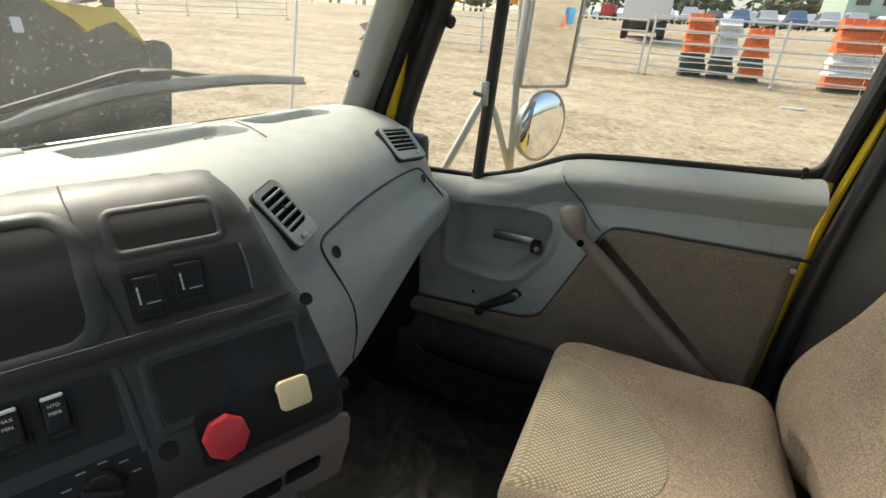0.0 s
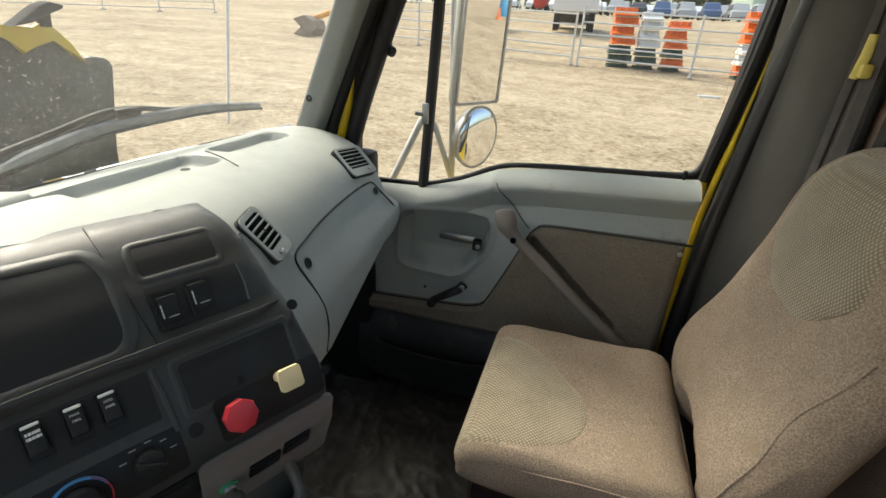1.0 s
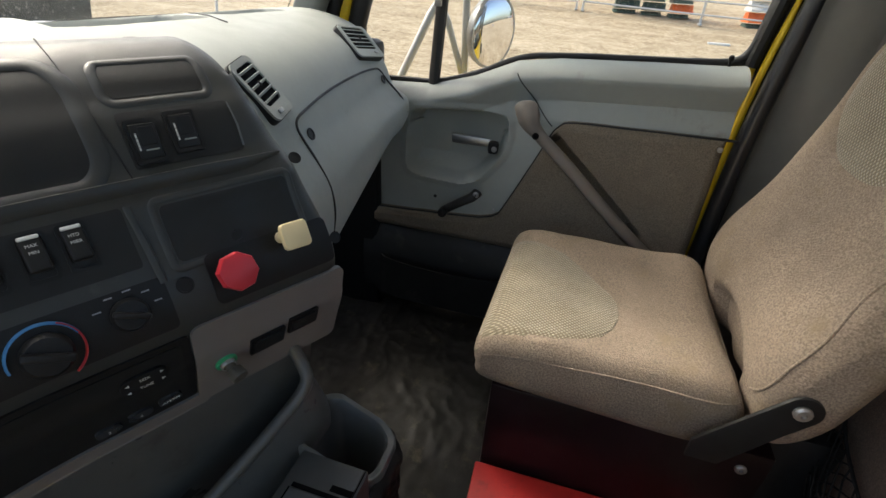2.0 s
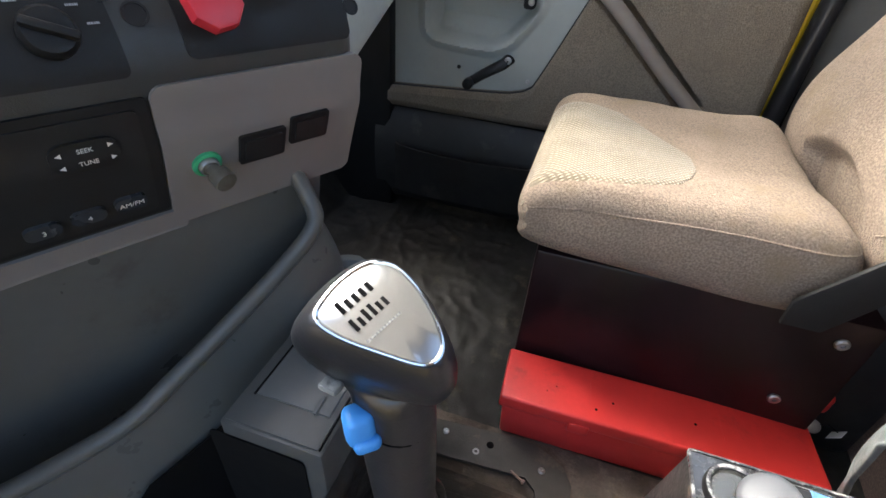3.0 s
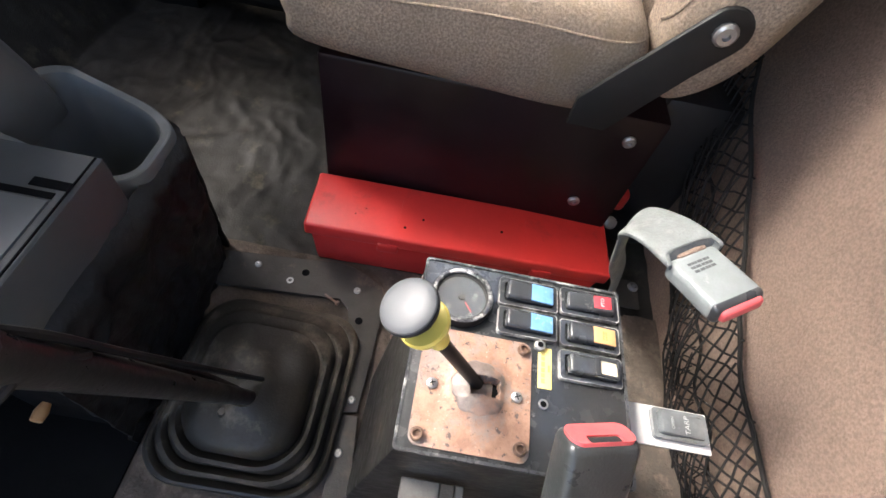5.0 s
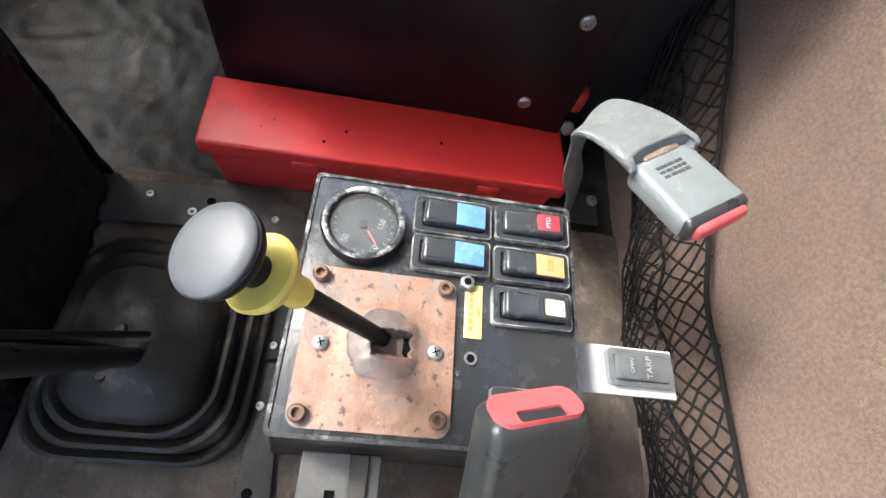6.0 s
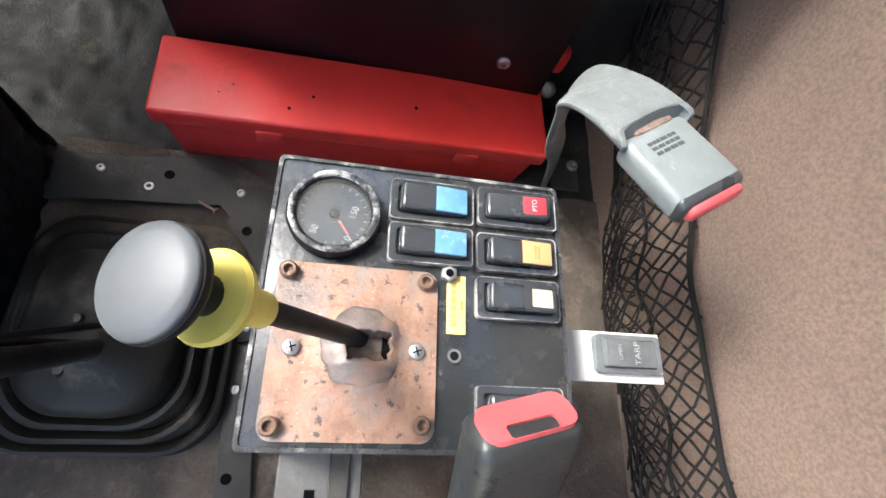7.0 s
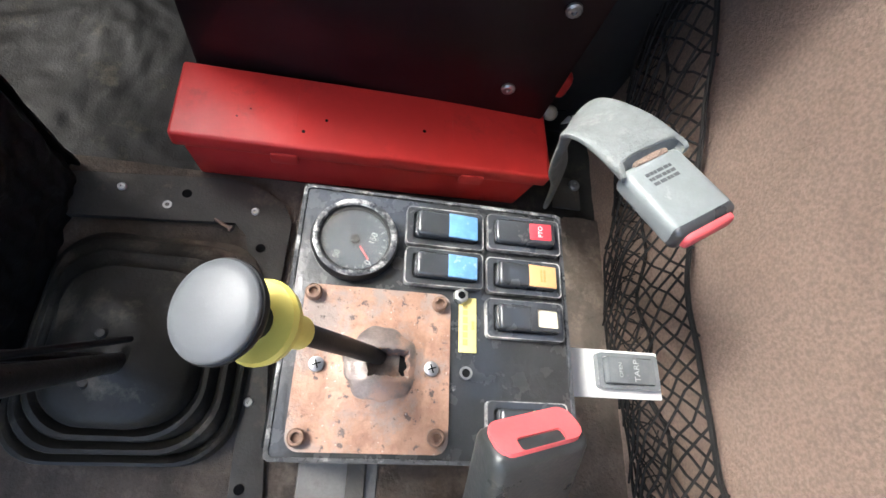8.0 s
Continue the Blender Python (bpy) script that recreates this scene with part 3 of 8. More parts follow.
def build_shell():
    # floor: mat-covered pan
    def f(u, v):
        x, y = -0.62 + 1.86 * u, -0.58 + 1.62 * v
        z = 0.006 * noise.noise((x * 9, y * 9, 0)) + 0.002 * noise.noise((x * 23, y * 31, 5))
        if 0.40 < x:
            wx, wy = x + 0.07 * noise.noise((x * 5, y * 5, 11)), y + 0.07 * noise.noise((x * 5, y * 6, 17))
            fold = (1 - abs(noise.noise((wx * 9 + wy * 2, wy * 13 - wx * 3, 6)))) ** 4
            crease = (1 - abs(noise.noise((wx * 27 - wy * 6, wy * 31 + wx * 9, 21)))) ** 3
            z += min(1.0, (x - 0.40) / 0.05) * (0.0032 * fold + 0.0022 * crease * (0.3 + 0.7 * fold) + 0.002 * noise.noise((wx * 34, wy * 40, 13)))
        rise = max(0.0, y - 0.72)
        return V(x, y, z + rise * 1.3)
    fl = part("floor", surf(f, 280, 240, 0.03), MATT)
    tagged(fl, "worn black rubber cab floor mat, dusty and wrinkled", "floor", kind="structure")
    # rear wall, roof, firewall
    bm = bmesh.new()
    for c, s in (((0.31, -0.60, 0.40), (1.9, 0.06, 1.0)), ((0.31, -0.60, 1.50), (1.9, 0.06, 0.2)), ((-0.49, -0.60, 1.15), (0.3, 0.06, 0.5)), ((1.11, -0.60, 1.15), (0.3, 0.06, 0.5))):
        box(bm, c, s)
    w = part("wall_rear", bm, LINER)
    tagged(w, "brown grained vinyl rear wall of the cab, scuffed", "wall", kind="structure")
    for pts in (((0.356, 0.364), (0.354, 0.378), (0.350, 0.393)), ((0.281, 0.290), (0.291, 0.306), (0.299, 0.324)), ((0.361, 0.418), (0.364, 0.421), (0.366, 0.424))):
        part("scuff", T([(x, -0.5703, z) for x, z in pts], [0.0008, 0.0014, 0.0006], 6), SCUFF, w)
    # unseen rear window, added so that daylight reaches the dash face
    rw = thing("window_2", (0.31, -0.60, 0.9), "assumed wide rear cab window in a black rubber frame, added for light", "window", kind="structure")
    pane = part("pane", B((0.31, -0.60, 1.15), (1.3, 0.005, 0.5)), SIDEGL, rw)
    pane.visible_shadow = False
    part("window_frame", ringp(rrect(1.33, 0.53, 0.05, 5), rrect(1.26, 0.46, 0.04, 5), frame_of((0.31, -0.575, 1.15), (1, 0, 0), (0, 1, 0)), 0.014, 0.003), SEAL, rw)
    # roof is out of view; its cloth is pale to bounce light inside
    r = part("ceiling", B((0.31, -0.105, 1.6), (1.9, 1.09, 0.05), 0.02), ROOFL)
    tagged(r, "unseen grey cloth headliner, made pale to bounce light", "ceiling", kind="structure")
    w = part("wall_front", B((0.31, 1.07, 0.385), (1.9, 0.05, 0.87), 0.01), BLACK)
    tagged(w, "dark firewall below the dash", "wall", kind="structure")
    # driver's side: doorway open over a low sill; unseen, heights set for light
    w = part("wall_left", B((-0.65, 0.25, 0.10), (0.06, 1.7, 0.30), 0.01), YELLOW)
    tagged(w, "yellow painted driver's doorway sill, unseen, height set for light", "wall", kind="structure")
    w = part("wall_left_upper", B((-0.65, 0.25, 1.53), (0.06, 1.7, 0.18), 0.01), TRIM)
    tagged(w, "grey trim over the driver's doorway, unseen, height set for light", "wall", kind="structure")
    w = part("pillar_left", B((-0.65, -0.5, 0.75), (0.06, 0.22, 1.7), 0.02), TRIM)
    tagged(w, "grey trimmed rear door pillar", "pillar", kind="structure")
    bm = T([(-0.6, 0.86, 0.9), (-0.58, 0.7, 1.22), (-0.56, 0.5, 1.6)], 0.045, 10)
    w = part("pillar_front_left", bm, TRIM)
    tagged(w, "grey trimmed windscreen pillar", "pillar", kind="structure")
    # passenger front pillar with its trim
    def beam(p0, p1, sx, sy):
        rings = []
        for p in (p0, p1):
            p = Vector(p)
            rings.append([p + V(x, y, 0) for x, y in rrect(sx, sy, min(sx, sy) * 0.3, 3)])
        return loft(bmesh.new(), rings)
    ob = part("pillar_front_right", beam((1.13, 0.8035, 0.84), (1.06, 0.422, 1.62), 0.06, 0.083), PILLAR)
    tagged(ob, "grey plastic trimmed windscreen pillar", "pillar", kind="structure")
    screw((1.088, 0.735, 1.02), (-0.95, -0.2, 0.1), 0.011, ob, CHAR, "screw_cap")
    jamb = part("door_jamb", T([(1.195, 0.73, 0.80), (1.19, 0.69, 0.93), (1.188, 0.665, 1.01), (1.186, 0.645, 1.08)], [0.028, 0.024, 0.013, 0.003], 12), YELLOW)
    tagged(jamb, "yellow painted door jamb edge", "trim", kind="structure")
    bm = T(curve([(1.168, 0.742, 0.80), (1.166, 0.710, 0.937), (1.166, 0.640, 1.117), (1.16, 0.565, 1.272), (1.15, 0.41, 1.6)], 4), 0.021, 10)
    tube(bm, curve([(1.212, 0.70, 0.85), (1.212, 0.642, 1.117), (1.205, 0.562, 1.272), (1.19, 0.405, 1.6)], 4), 0.024, 10)
    ob = part("pillar_gap_seal", bm, SEAL)
    tagged(ob, "black rubber filling the gap beside the windscreen pillar", "seal", kind="structure")
    ob = part("door_seal_front", T(curve([(1.197, 0.69, 0.78), (1.192, 0.622, 1.0), (1.18, 0.488, 1.33), (1.168, 0.37, 1.6)], 5), 0.026, 10), SEAL)
    tagged(ob, "thick black rubber seal along the windscreen pillar", "seal", kind="structure")
    # passenger rear pillar
    ob = part("pillar_rear_right", surf(lambda u, v: V(1.20 - 0.10 * math.sin(u * math.pi / 2), -0.405 - 0.18 * u, -0.02 + 1.62 * v), 8, 20, -0.04), DKTRIM)
    tagged(ob, "grey plastic rear door pillar trim", "pillar", kind="structure")
    ob = part("door_seal", T(curve([(1.185, -0.40, 0.02), (1.18, -0.372, 0.3), (1.19, -0.384, 0.7), (1.197, -0.409, 0.95), (1.187, -0.445, 1.3), (1.16, -0.465, 1.58)], 5), 0.021, 12), KNOBD)
    tagged(ob, "black rubber door seal", "seal", kind="structure")
    ob = part("door_jamb_rear", T(curve([(1.21, -0.375, 0.02), (1.205, -0.352, 0.3), (1.21, -0.359, 0.7), (1.212, -0.370, 0.86), (1.212, -0.388, 1.0), (1.211, -0.407, 1.18), (1.218, -0.420, 1.30)], 5), [0.0085] * 20 + [0.007, 0.0055, 0.0045, 0.0035, 0.003, 0.0025, 0.002, 0.002, 0.002, 0.002, 0.002], 8), YELLOW)
    tagged(ob, "yellow painted door jamb edge", "trim", kind="structure")
    bm = B((1.265, -0.47, 0.75), (0.05, 0.12, 1.6), 0.01)
    tube(bm, curve([(1.238, -0.376, 0.70), (1.238, -0.383, 0.86), (1.240, -0.394, 1.0), (1.240, -0.417, 1.2), (1.240, -0.436, 1.5)], 4), 0.021, 10)
    ob = part("pillar_backing", bm, SEAL)
    tagged(ob, "dark outer door pillar", "pillar", kind="structure")
    # outside skin under the door glass and the roof rail
    ob = part("wall_right", B((1.27, 0.2, 0.33), (0.02, 1.25, 0.82), 0.005), YELLOW)
    tagged(ob, "yellow painted outer door skin", "wall", kind="structure")
    ob = part("roof_rail", B((1.2, 0.05, 1.52), (0.09, 1.25, 0.14), 0.03), TRIM)
    tagged(ob, "grey trimmed rail over the door", "trim", kind="structure")
    ob = part("kick_panel", B((1.165, 0.82, 0.42), (0.08, 0.50, 0.9), 0.02), BLACK)
    tagged(ob, "dark kick panel ahead of the door", "wall", kind="structure")


build_shell()


def build_windscreen():
    w = thing("window_1", (0.3, 0.86, 0.94), "raked windscreen with dusty glass", "window", kind="structure")
    def f(u, v):
        x = -0.60 + 1.75 * u
        bow = 0.05 * (1 - (2 * u - 1) ** 2)
        return V(x, 0.845 + bow - 0.42 * v, 0.925 + 0.68 * v)
    g = part("pane", surf(f, 20, 8, 0.005), WIND, w)
    g.visible_shadow = False
    part("window_frame", T(curve([f(k / 12, 0.0) + V(0, 0.004, -0.006) for k in range(13)], 2), 0.004, 8), SEAL, w)
    part("window_frame", T([f(0, 1), f(0.5, 1), f(1, 1)], 0.02, 8), SEAL, w)


build_windscreen()

# ---- passenger door ----
def build_door():
    d = thing("door_1", (1.2, 0.13, 0.05), "closed passenger door with grey trim and brown cloth", "door", kind="structure")
    GATE = [(p.x, p.y) for p in curve([(-0.36, 0.728, 0), (-0.15, 0.724, 0), (0.02, 0.720, 0), (0.058, 0.706, 0), (0.080, 0.672, 0), (0.100, 0.622, 0), (0.176, 0.452, 0), (0.196, 0.424, 0), (0.228, 0.410, 0), (0.296, 0.400, 0), (0.62, 0.378, 0)], 4)]

    def zc(y):
        return interp([(-a, b) for a, b in GATE], -y)

    def inside(y, z, ring):
        hit = False
        for (y0, z0), (y1, z1) in zip(ring, ring[1:] + ring[:1]):
            if (z0 > z) != (z1 > z) and y < (y1 - y0) * (z - z0) / (z1 - z0) + y0:
                hit = not hit
        return hit

    def away(y, z, ring):
        best = 9.0
        for (y0, z0), (y1, z1) in zip(ring, ring[1:] + ring[:1]):
            ex, ez = y1 - y0, z1 - z0
            t = max(0.0, min(1.0, ((y - y0) * ex + (z - z0) * ez) / (ex * ex + ez * ez + 1e-12)))
            best = min(best, math.hypot(y - y0 - t * ex, z - z0 - t * ez))
        return best
    CUP = [(0.48, 0.71), (0.198, 0.718), (0.188, 0.66), (0.2, 0.605), (0.262, 0.522), (0.31, 0.500), (0.49, 0.51)]
    for cut in (0.14, 0.2, 0.25):
        CUP = [(a[0] * (1 - k) + b[0] * k, a[1] * (1 - k) + b[1] * k) for a, b in zip(CUP, CUP[1:] + CUP[:1]) for k in (cut, 1 - cut)]

    def xin(y, z):
        """How far in the trim stands."""
        top = zlow(y)
        k = top - z
        e = min(1.0, max(0.0, k) / 0.05)
        x = XD + 0.005 - 0.088 * math.sqrt(1 - (1 - e) ** 2) + 0.034 * max(0.0, min(1.0, (k - 0.035) / 0.06)) - 0.014 * max(0.0, min(1.0, (k - 0.095) / 0.05))
        gap = away(y, z, CUP)
        if inside(y, z, CUP):
            q = min(1.0, gap / (0.016 if z > 0.66 else 0.026))
            x = min(1.232, x + 0.076 * q * q * (3 - 2 * q) * min(1.0, 0.35 + (z - 0.51) / 0.09))
        elif gap < 0.02:
            x -= 0.006 * math.cos(gap / 0.02 * math.pi / 2)
        return x

    def f(u, v):
        y = 0.63 - 0.970 * u
        lo, hi = zc(y), zlow(y)
        z = lo + (hi - lo) * v
        return V(xin(y, z), y, z)
    part("upper_trim", surf(f, 230, 110, -0.004), TRIM, d, "moulded grey plastic with a sill that steps down forwards")

    def c(u, v):
        y = 0.60 - 0.935 * u
        hi = zc(y) + 0.004
        z = 0.325 + (hi - 0.325) * v
        edge = min(v * (hi - 0.325), (1 - v) * (hi - 0.325), 0.02) / 0.02
        sunk = max(0.0, 1 - (1 - v) * (hi - 0.325) / 0.007)
        e2 = min(1, min(u, 1 - u) * 0.935 / 0.02)
        puff = 0.017 * math.sqrt(max(0, min(edge, e2))) - 0.012 * sunk * sunk
        # hollow behind the pull bar
        s = -0.743 * (y - 0.102) - 0.668 * (z - 0.70)
        off = -0.668 * (y - 0.102) + 0.743 * (z - 0.70)
        a = abs(off + 0.001) / 0.024
        if a < 1 and 0.03 < s < 0.40:
            puff -= 0.062 * (1 - a ** 6) * min(1, (s - 0.03) / 0.03, (0.40 - s) / 0.03)
        return V(1.146 - puff - 0.004 * noise.noise((y * 8, z * 8, 0)), y, z)
    part("cloth_panel", surf(c, 220, 120, -0.004), CLOTH, d, "padded brown cloth insert, stained")
    part("cloth_seam", T([V(min(xin(y, z + 0.002), 1.146) - 0.001, y, z + 0.0015) for y, z in GATE], 0.0034, 6), SEAL, d)

    def p(u, v):
        y = 0.62 - 0.955 * u
        z = 0.03 + 0.29 * v
        return V(1.15 - 0.035 * math.sin(v * math.pi) ** 0.6, y, z)
    part("lower_panel", surf(p, 30, 16, -0.006), DOORLOW, d, "dark plastic kick panel")
    part("map_pocket", surf(lambda u, v: V(1.105 - 0.04 * math.sin(u * math.pi) ** 0.5 * (0.4 + 0.6 * v), 0.55 - 0.42 * u, 0.08 + 0.15 * v), 24, 8, 0.005), DOORLOW, d)
    part("door_core", B((1.247, 0.13, 0.40), (0.008, 0.95, 0.72), 0.0), BLACK, d)
    # yellow edge and inner frame
    part("door_edge", T([(1.232, -0.354, 0.02), (1.232, -0.354, 0.885)], 0.008, 8), YELLOW, d)
    # glass run
    fr = [V(XD + 0.03, y, z) for y, z in ((0.672, 0.76), (0.671, 0.90), (0.652, 0.98), (0.624, 1.055), (0.590, 1.158), (0.528, 1.285), (0.445, 1.45))]
    part("window_frame", T(curve(fr, 4), 0.022, 8, 0.8), SEAL, d)
    part("window_frame", T(curve([V(XD + 0.03, y, z) for y, z in ((-0.351, 0.87), (-0.358, 0.93), (-0.378, 1.1), (-0.396, 1.3), (-0.408, 1.46))], 4), 0.02, 8), SEAL, d)
    part("window_frame", T(curve([V(1.226, y, z) for y, z in ((-0.350, 0.885), (-0.357, 0.95), (-0.377, 1.1), (-0.395, 1.25), (-0.412, 1.46))], 4), 0.015, 8), BLACK, d)
    part("window_frame", T(curve([V(XD + 0.024, y, z) for y, z in ((-0.22, 0.881), (-0.29, 0.886), (-0.322, 0.894), (-0.340, 0.912), (-0.349, 0.94), (-0.355, 0.98))], 5), 0.011, 10), SEAL, d, "rounded rear corner of the window gasket")
    part("sill_seal", T(curve([V(XD + 0.022, y, z + 0.004) for y, z in WIN_LOW], 4), 0.008, 8), SEAL, d)
    def g(u, v):
        y = 0.66 - 1.01 * u
        zb = zlow(y) - 0.02
        return V(XD + 0.035, y, zb + (1.46 - zb) * v)
    pane = part("pane", surf(g, 12, 4, 0.004), SIDEGL, d)
    pane.visible_shadow = False
    part("vent_post", T([(1.228, 0.435, 0.745), (1.226, 0.418, 1.0), (1.222, 0.39, 1.46)], 0.021, 8, 0.7), SEAL, d, "black upright bar of the vent window")
    part("vent_latch", B((1.20, 0.423, 0.99), (0.012, 0.02, 0.06), 0.004), STEEL, d)
    part("vent_latch", T([(1.2, 0.425, 0.985), (1.185, 0.45, 0.992)], 0.006, 8), STEEL, d)
    part("vent_knob", T([(1.212, 0.556, 1.172), (1.205, 0.543, 1.160), (1.203, 0.538, 1.156), (1.199, 0.531, 1.149), (1.195, 0.525, 1.143)], [0.006, 0.005, 0.012, 0.0135, 0.009], 12), BLACK, d, "round black catch of the vent window")
    # lock pin
    part("lock_pin", L([(0.004, 0), (0.0035, 0.022), (0.006, 0.025), (0.006, 0.033), (0.003, 0.036)], Matrix.Translation((1.222, -0.302, 0.872)), 10), BLACK, d)
    seam = [(0.185, 0.826), (0.165, 0.80), (0.135, 0.765), (0.105, 0.73), (0.078, 0.703)]
    part("trim_seam", T([V(xin(p.x, p.y) - 0.0004, p.x, p.y) for p in curve([(y, z, 0) for y, z in seam], 10)], 0.0016, 6), SEAL, d)
    # long diagonal pull bar
    pts = [(1.104, 0.147, 0.764), (1.088, 0.137, 0.744), (1.084, 0.110, 0.704), (1.090, 0.008, 0.617), (1.094, -0.102, 0.517), (1.1, -0.203, 0.432), (1.12, -0.253, 0.387)]
    h = part("pull_bar", T(curve(pts, 5), [0.019, 0.0265, 0.030] + [0.0305] * 5 + [0.027, 0.023, 0.019] + [0.0165] * 14 + [0.017] * 5 + [0.012], 12, 0.75), PULLM, d, "worn brown-grey diagonal pull bar")
    part("socket", L([(0.0085, 0), (0.0085, 0.004), (0.0065, 0.004), (0.006, 0.001), (0.0001, 0.001)], frame_of((1.0592, 0.107, 0.699), (0, 1, 0), (-1, 0, 0)), 14), INK, h)
    # latch lever in its cup
    h = part("latch_lever", B((1.170, 0.295, 0.63), (0.012, 0.115, 0.026), 0.005, 2), SILVER, d, "pale latch lever")
    part("latch_pivot", B((1.16, 0.228, 0.622), (0.03, 0.028, 0.035), 0.008), BLACK, h)
    screw((1.143, 0.222, 0.622), (-1, 0, 0), 0.008, h)
    # window crank
    h = part("window_crank", T([(1.118, 0.251, 0.497), (1.098, 0.262, 0.488), (1.092, 0.31, 0.458), (1.092, 0.345, 0.432)], [0.017, 0.016, 0.014, 0.014], 10, 0.7), BLACK, d, "short black crank arm")
    part("crank_knob", L([(0.012, 0), (0.014, 0.01), (0.013, 0.026), (0.006, 0.03)], frame_of((1.092, 0.34, 0.436), (0, 1, 0), (-1, 0, 0)), 14), BLACK, h)
    screw((1.098, 0.251, 0.497), (-1, 0, 0), 0.009, h)
    screw((1.125, -0.322, 0.71), (-1, 0, 0), 0.007, d)
    screw((1.125, 0.20, 0.447), (-1, 0, 0), 0.006, d)
    screw((1.125, 0.38, 0.46), (-1, 0, 0), 0.005, d, BLACK)


build_door()

# ---- dash ----
A0 = radians(-26)
POD = [(-0.78, 0.890), (-0.735, 0.918), (-0.70, 0.936), (-0.675, 0.9385), (-0.652, 0.936), (-0.625, 0.925), (-0.60, 0.908), (-0.583, 0.890), (-0.562, 0.870), (-0.546, 0.847), (-0.533, 0.824), (-0.514, 0.806), (-0.500, 0.790), (-0.490, 0.765), (-0.463, 0.718), (-0.449, 0.690), (-0.443, 0.660), (-0.450, 0.620), (-0.452, 0.600), (-0.468, 0.557), (-0.480, 0.523), (-0.487, 0.50)]


def centre(s):
    """The line of the dash face: turned to the driver at the middle, straight ahead of the wheel."""
    c = Vector((math.cos(A0), math.sin(A0), 0))
    nrm = Vector((math.sin(A0), -math.cos(A0), 0))
    p = nrm * -0.55
    if s >= -0.1:
        return p + c * s, A0
    p = p + c * -0.1
    steps = 20
    a = A0
    for k in range(steps):
        q = -0.1 + (s + 0.1) * (k + 0.5) / steps
        a = A0 * max(0.0, 1 - (-0.1 - q) / 0.3)
        p = p + Vector((math.cos(a), math.sin(a), 0)) * ((s + 0.1) / steps)
    return p, A0 * max(0.0, 1 - (-0.1 - s) / 0.3)


def on_pod(s, d, z):
    p, a = centre(s)
    return p + Vector((math.sin(a), -math.cos(a), 0)) * (d + 0.55) + Vector((0, 0, z))


FACE = [(p.y, p.x) for p in curve([(a, b, 0) for a, b in POD], 4)][13:]


def face_d(z):
    return interp(FACE, z)


def F(s, z, off=0.0):
    """A pose on the dash face: x along it, y up it, z out of it."""
    d0, d1 = face_d(z + 0.012), face_d(z - 0.012)
    o = on_pod(s, face_d(z), z)
    _, a = centre(s)
    out = Vector((math.sin(a), -math.cos(a), 0))
    up = (out * (d0 - d1) + Vector((0, 0, 0.024))).normalized()
    x = Vector((math.cos(a), math.sin(a), 0))
    m = frame_of(o, x, x.cross(up))
    m.translation = o + m.to_3x3() @ Vector((0, 0, off))
    return m


def skew(x):
    return 0.09 * (x - 0.6)


def pax(x):
    """Section of the passenger's side of the dash at x: (y, z) from underneath up to the windscreen."""
    zb = 0.560 + 0.29 * max(0.0, x - 0.6) - 0.024 * math.exp(-((x - 1.04) / 0.07) ** 2)
    low = [(0.80, zb + 0.08), (0.60, zb + 0.012), (0.475, zb - 0.002), (0.43, zb + 0.004), (0.408, zb + 0.028)]
    ztop = 0.77
    for k in (0.3, 0.6):
        low.append((0.402 + 0.034 * k ** 1.2, zb + 0.04 + (ztop - zb - 0.04) * k * 1.0))
    rest = [(0.454, 0.775), (0.470, 0.812), (0.492, 0.852), (0.520, 0.884), (0.555, 0.907), (0.60, 0.924), (0.66, 0.936), (0.70, 0.939), (0.78, 0.937), (0.84, 0.930), (0.89, 0.922)]
    return [(y + skew(x) * (1 if y < 0.7 else max(0, (0.84 - y) / 0.14)), z) for y, z in low + rest]


def tray_dip(x, y):
    """Two shallow trays in the top of the dash."""
    dip = 0.0
    for x0, x1, y0, y1 in ((-0.55, 0.690, 0.690, 0.815), (0.735, 0.975, 0.715, 0.810)):
        if x < 0.45:
            k = min(1.0, (0.45 - x) / 0.12)
            y0 += 0.06 * k * k * (3 - 2 * k)
        qx, qy = abs(x - (x0 + x1) / 2) - (x1 - x0) / 2 + 0.03, abs(y - (y0 + y1) / 2) - (y1 - y0) / 2 + 0.03
        e = 0.03 - math.hypot(max(qx, 0), max(qy, 0)) - min(max(qx, qy), 0)
        if e > 0:
            k = min(1, e / 0.017)
            dip = max(dip, 0.022 * k * k * (3 - 2 * k))
    return dip


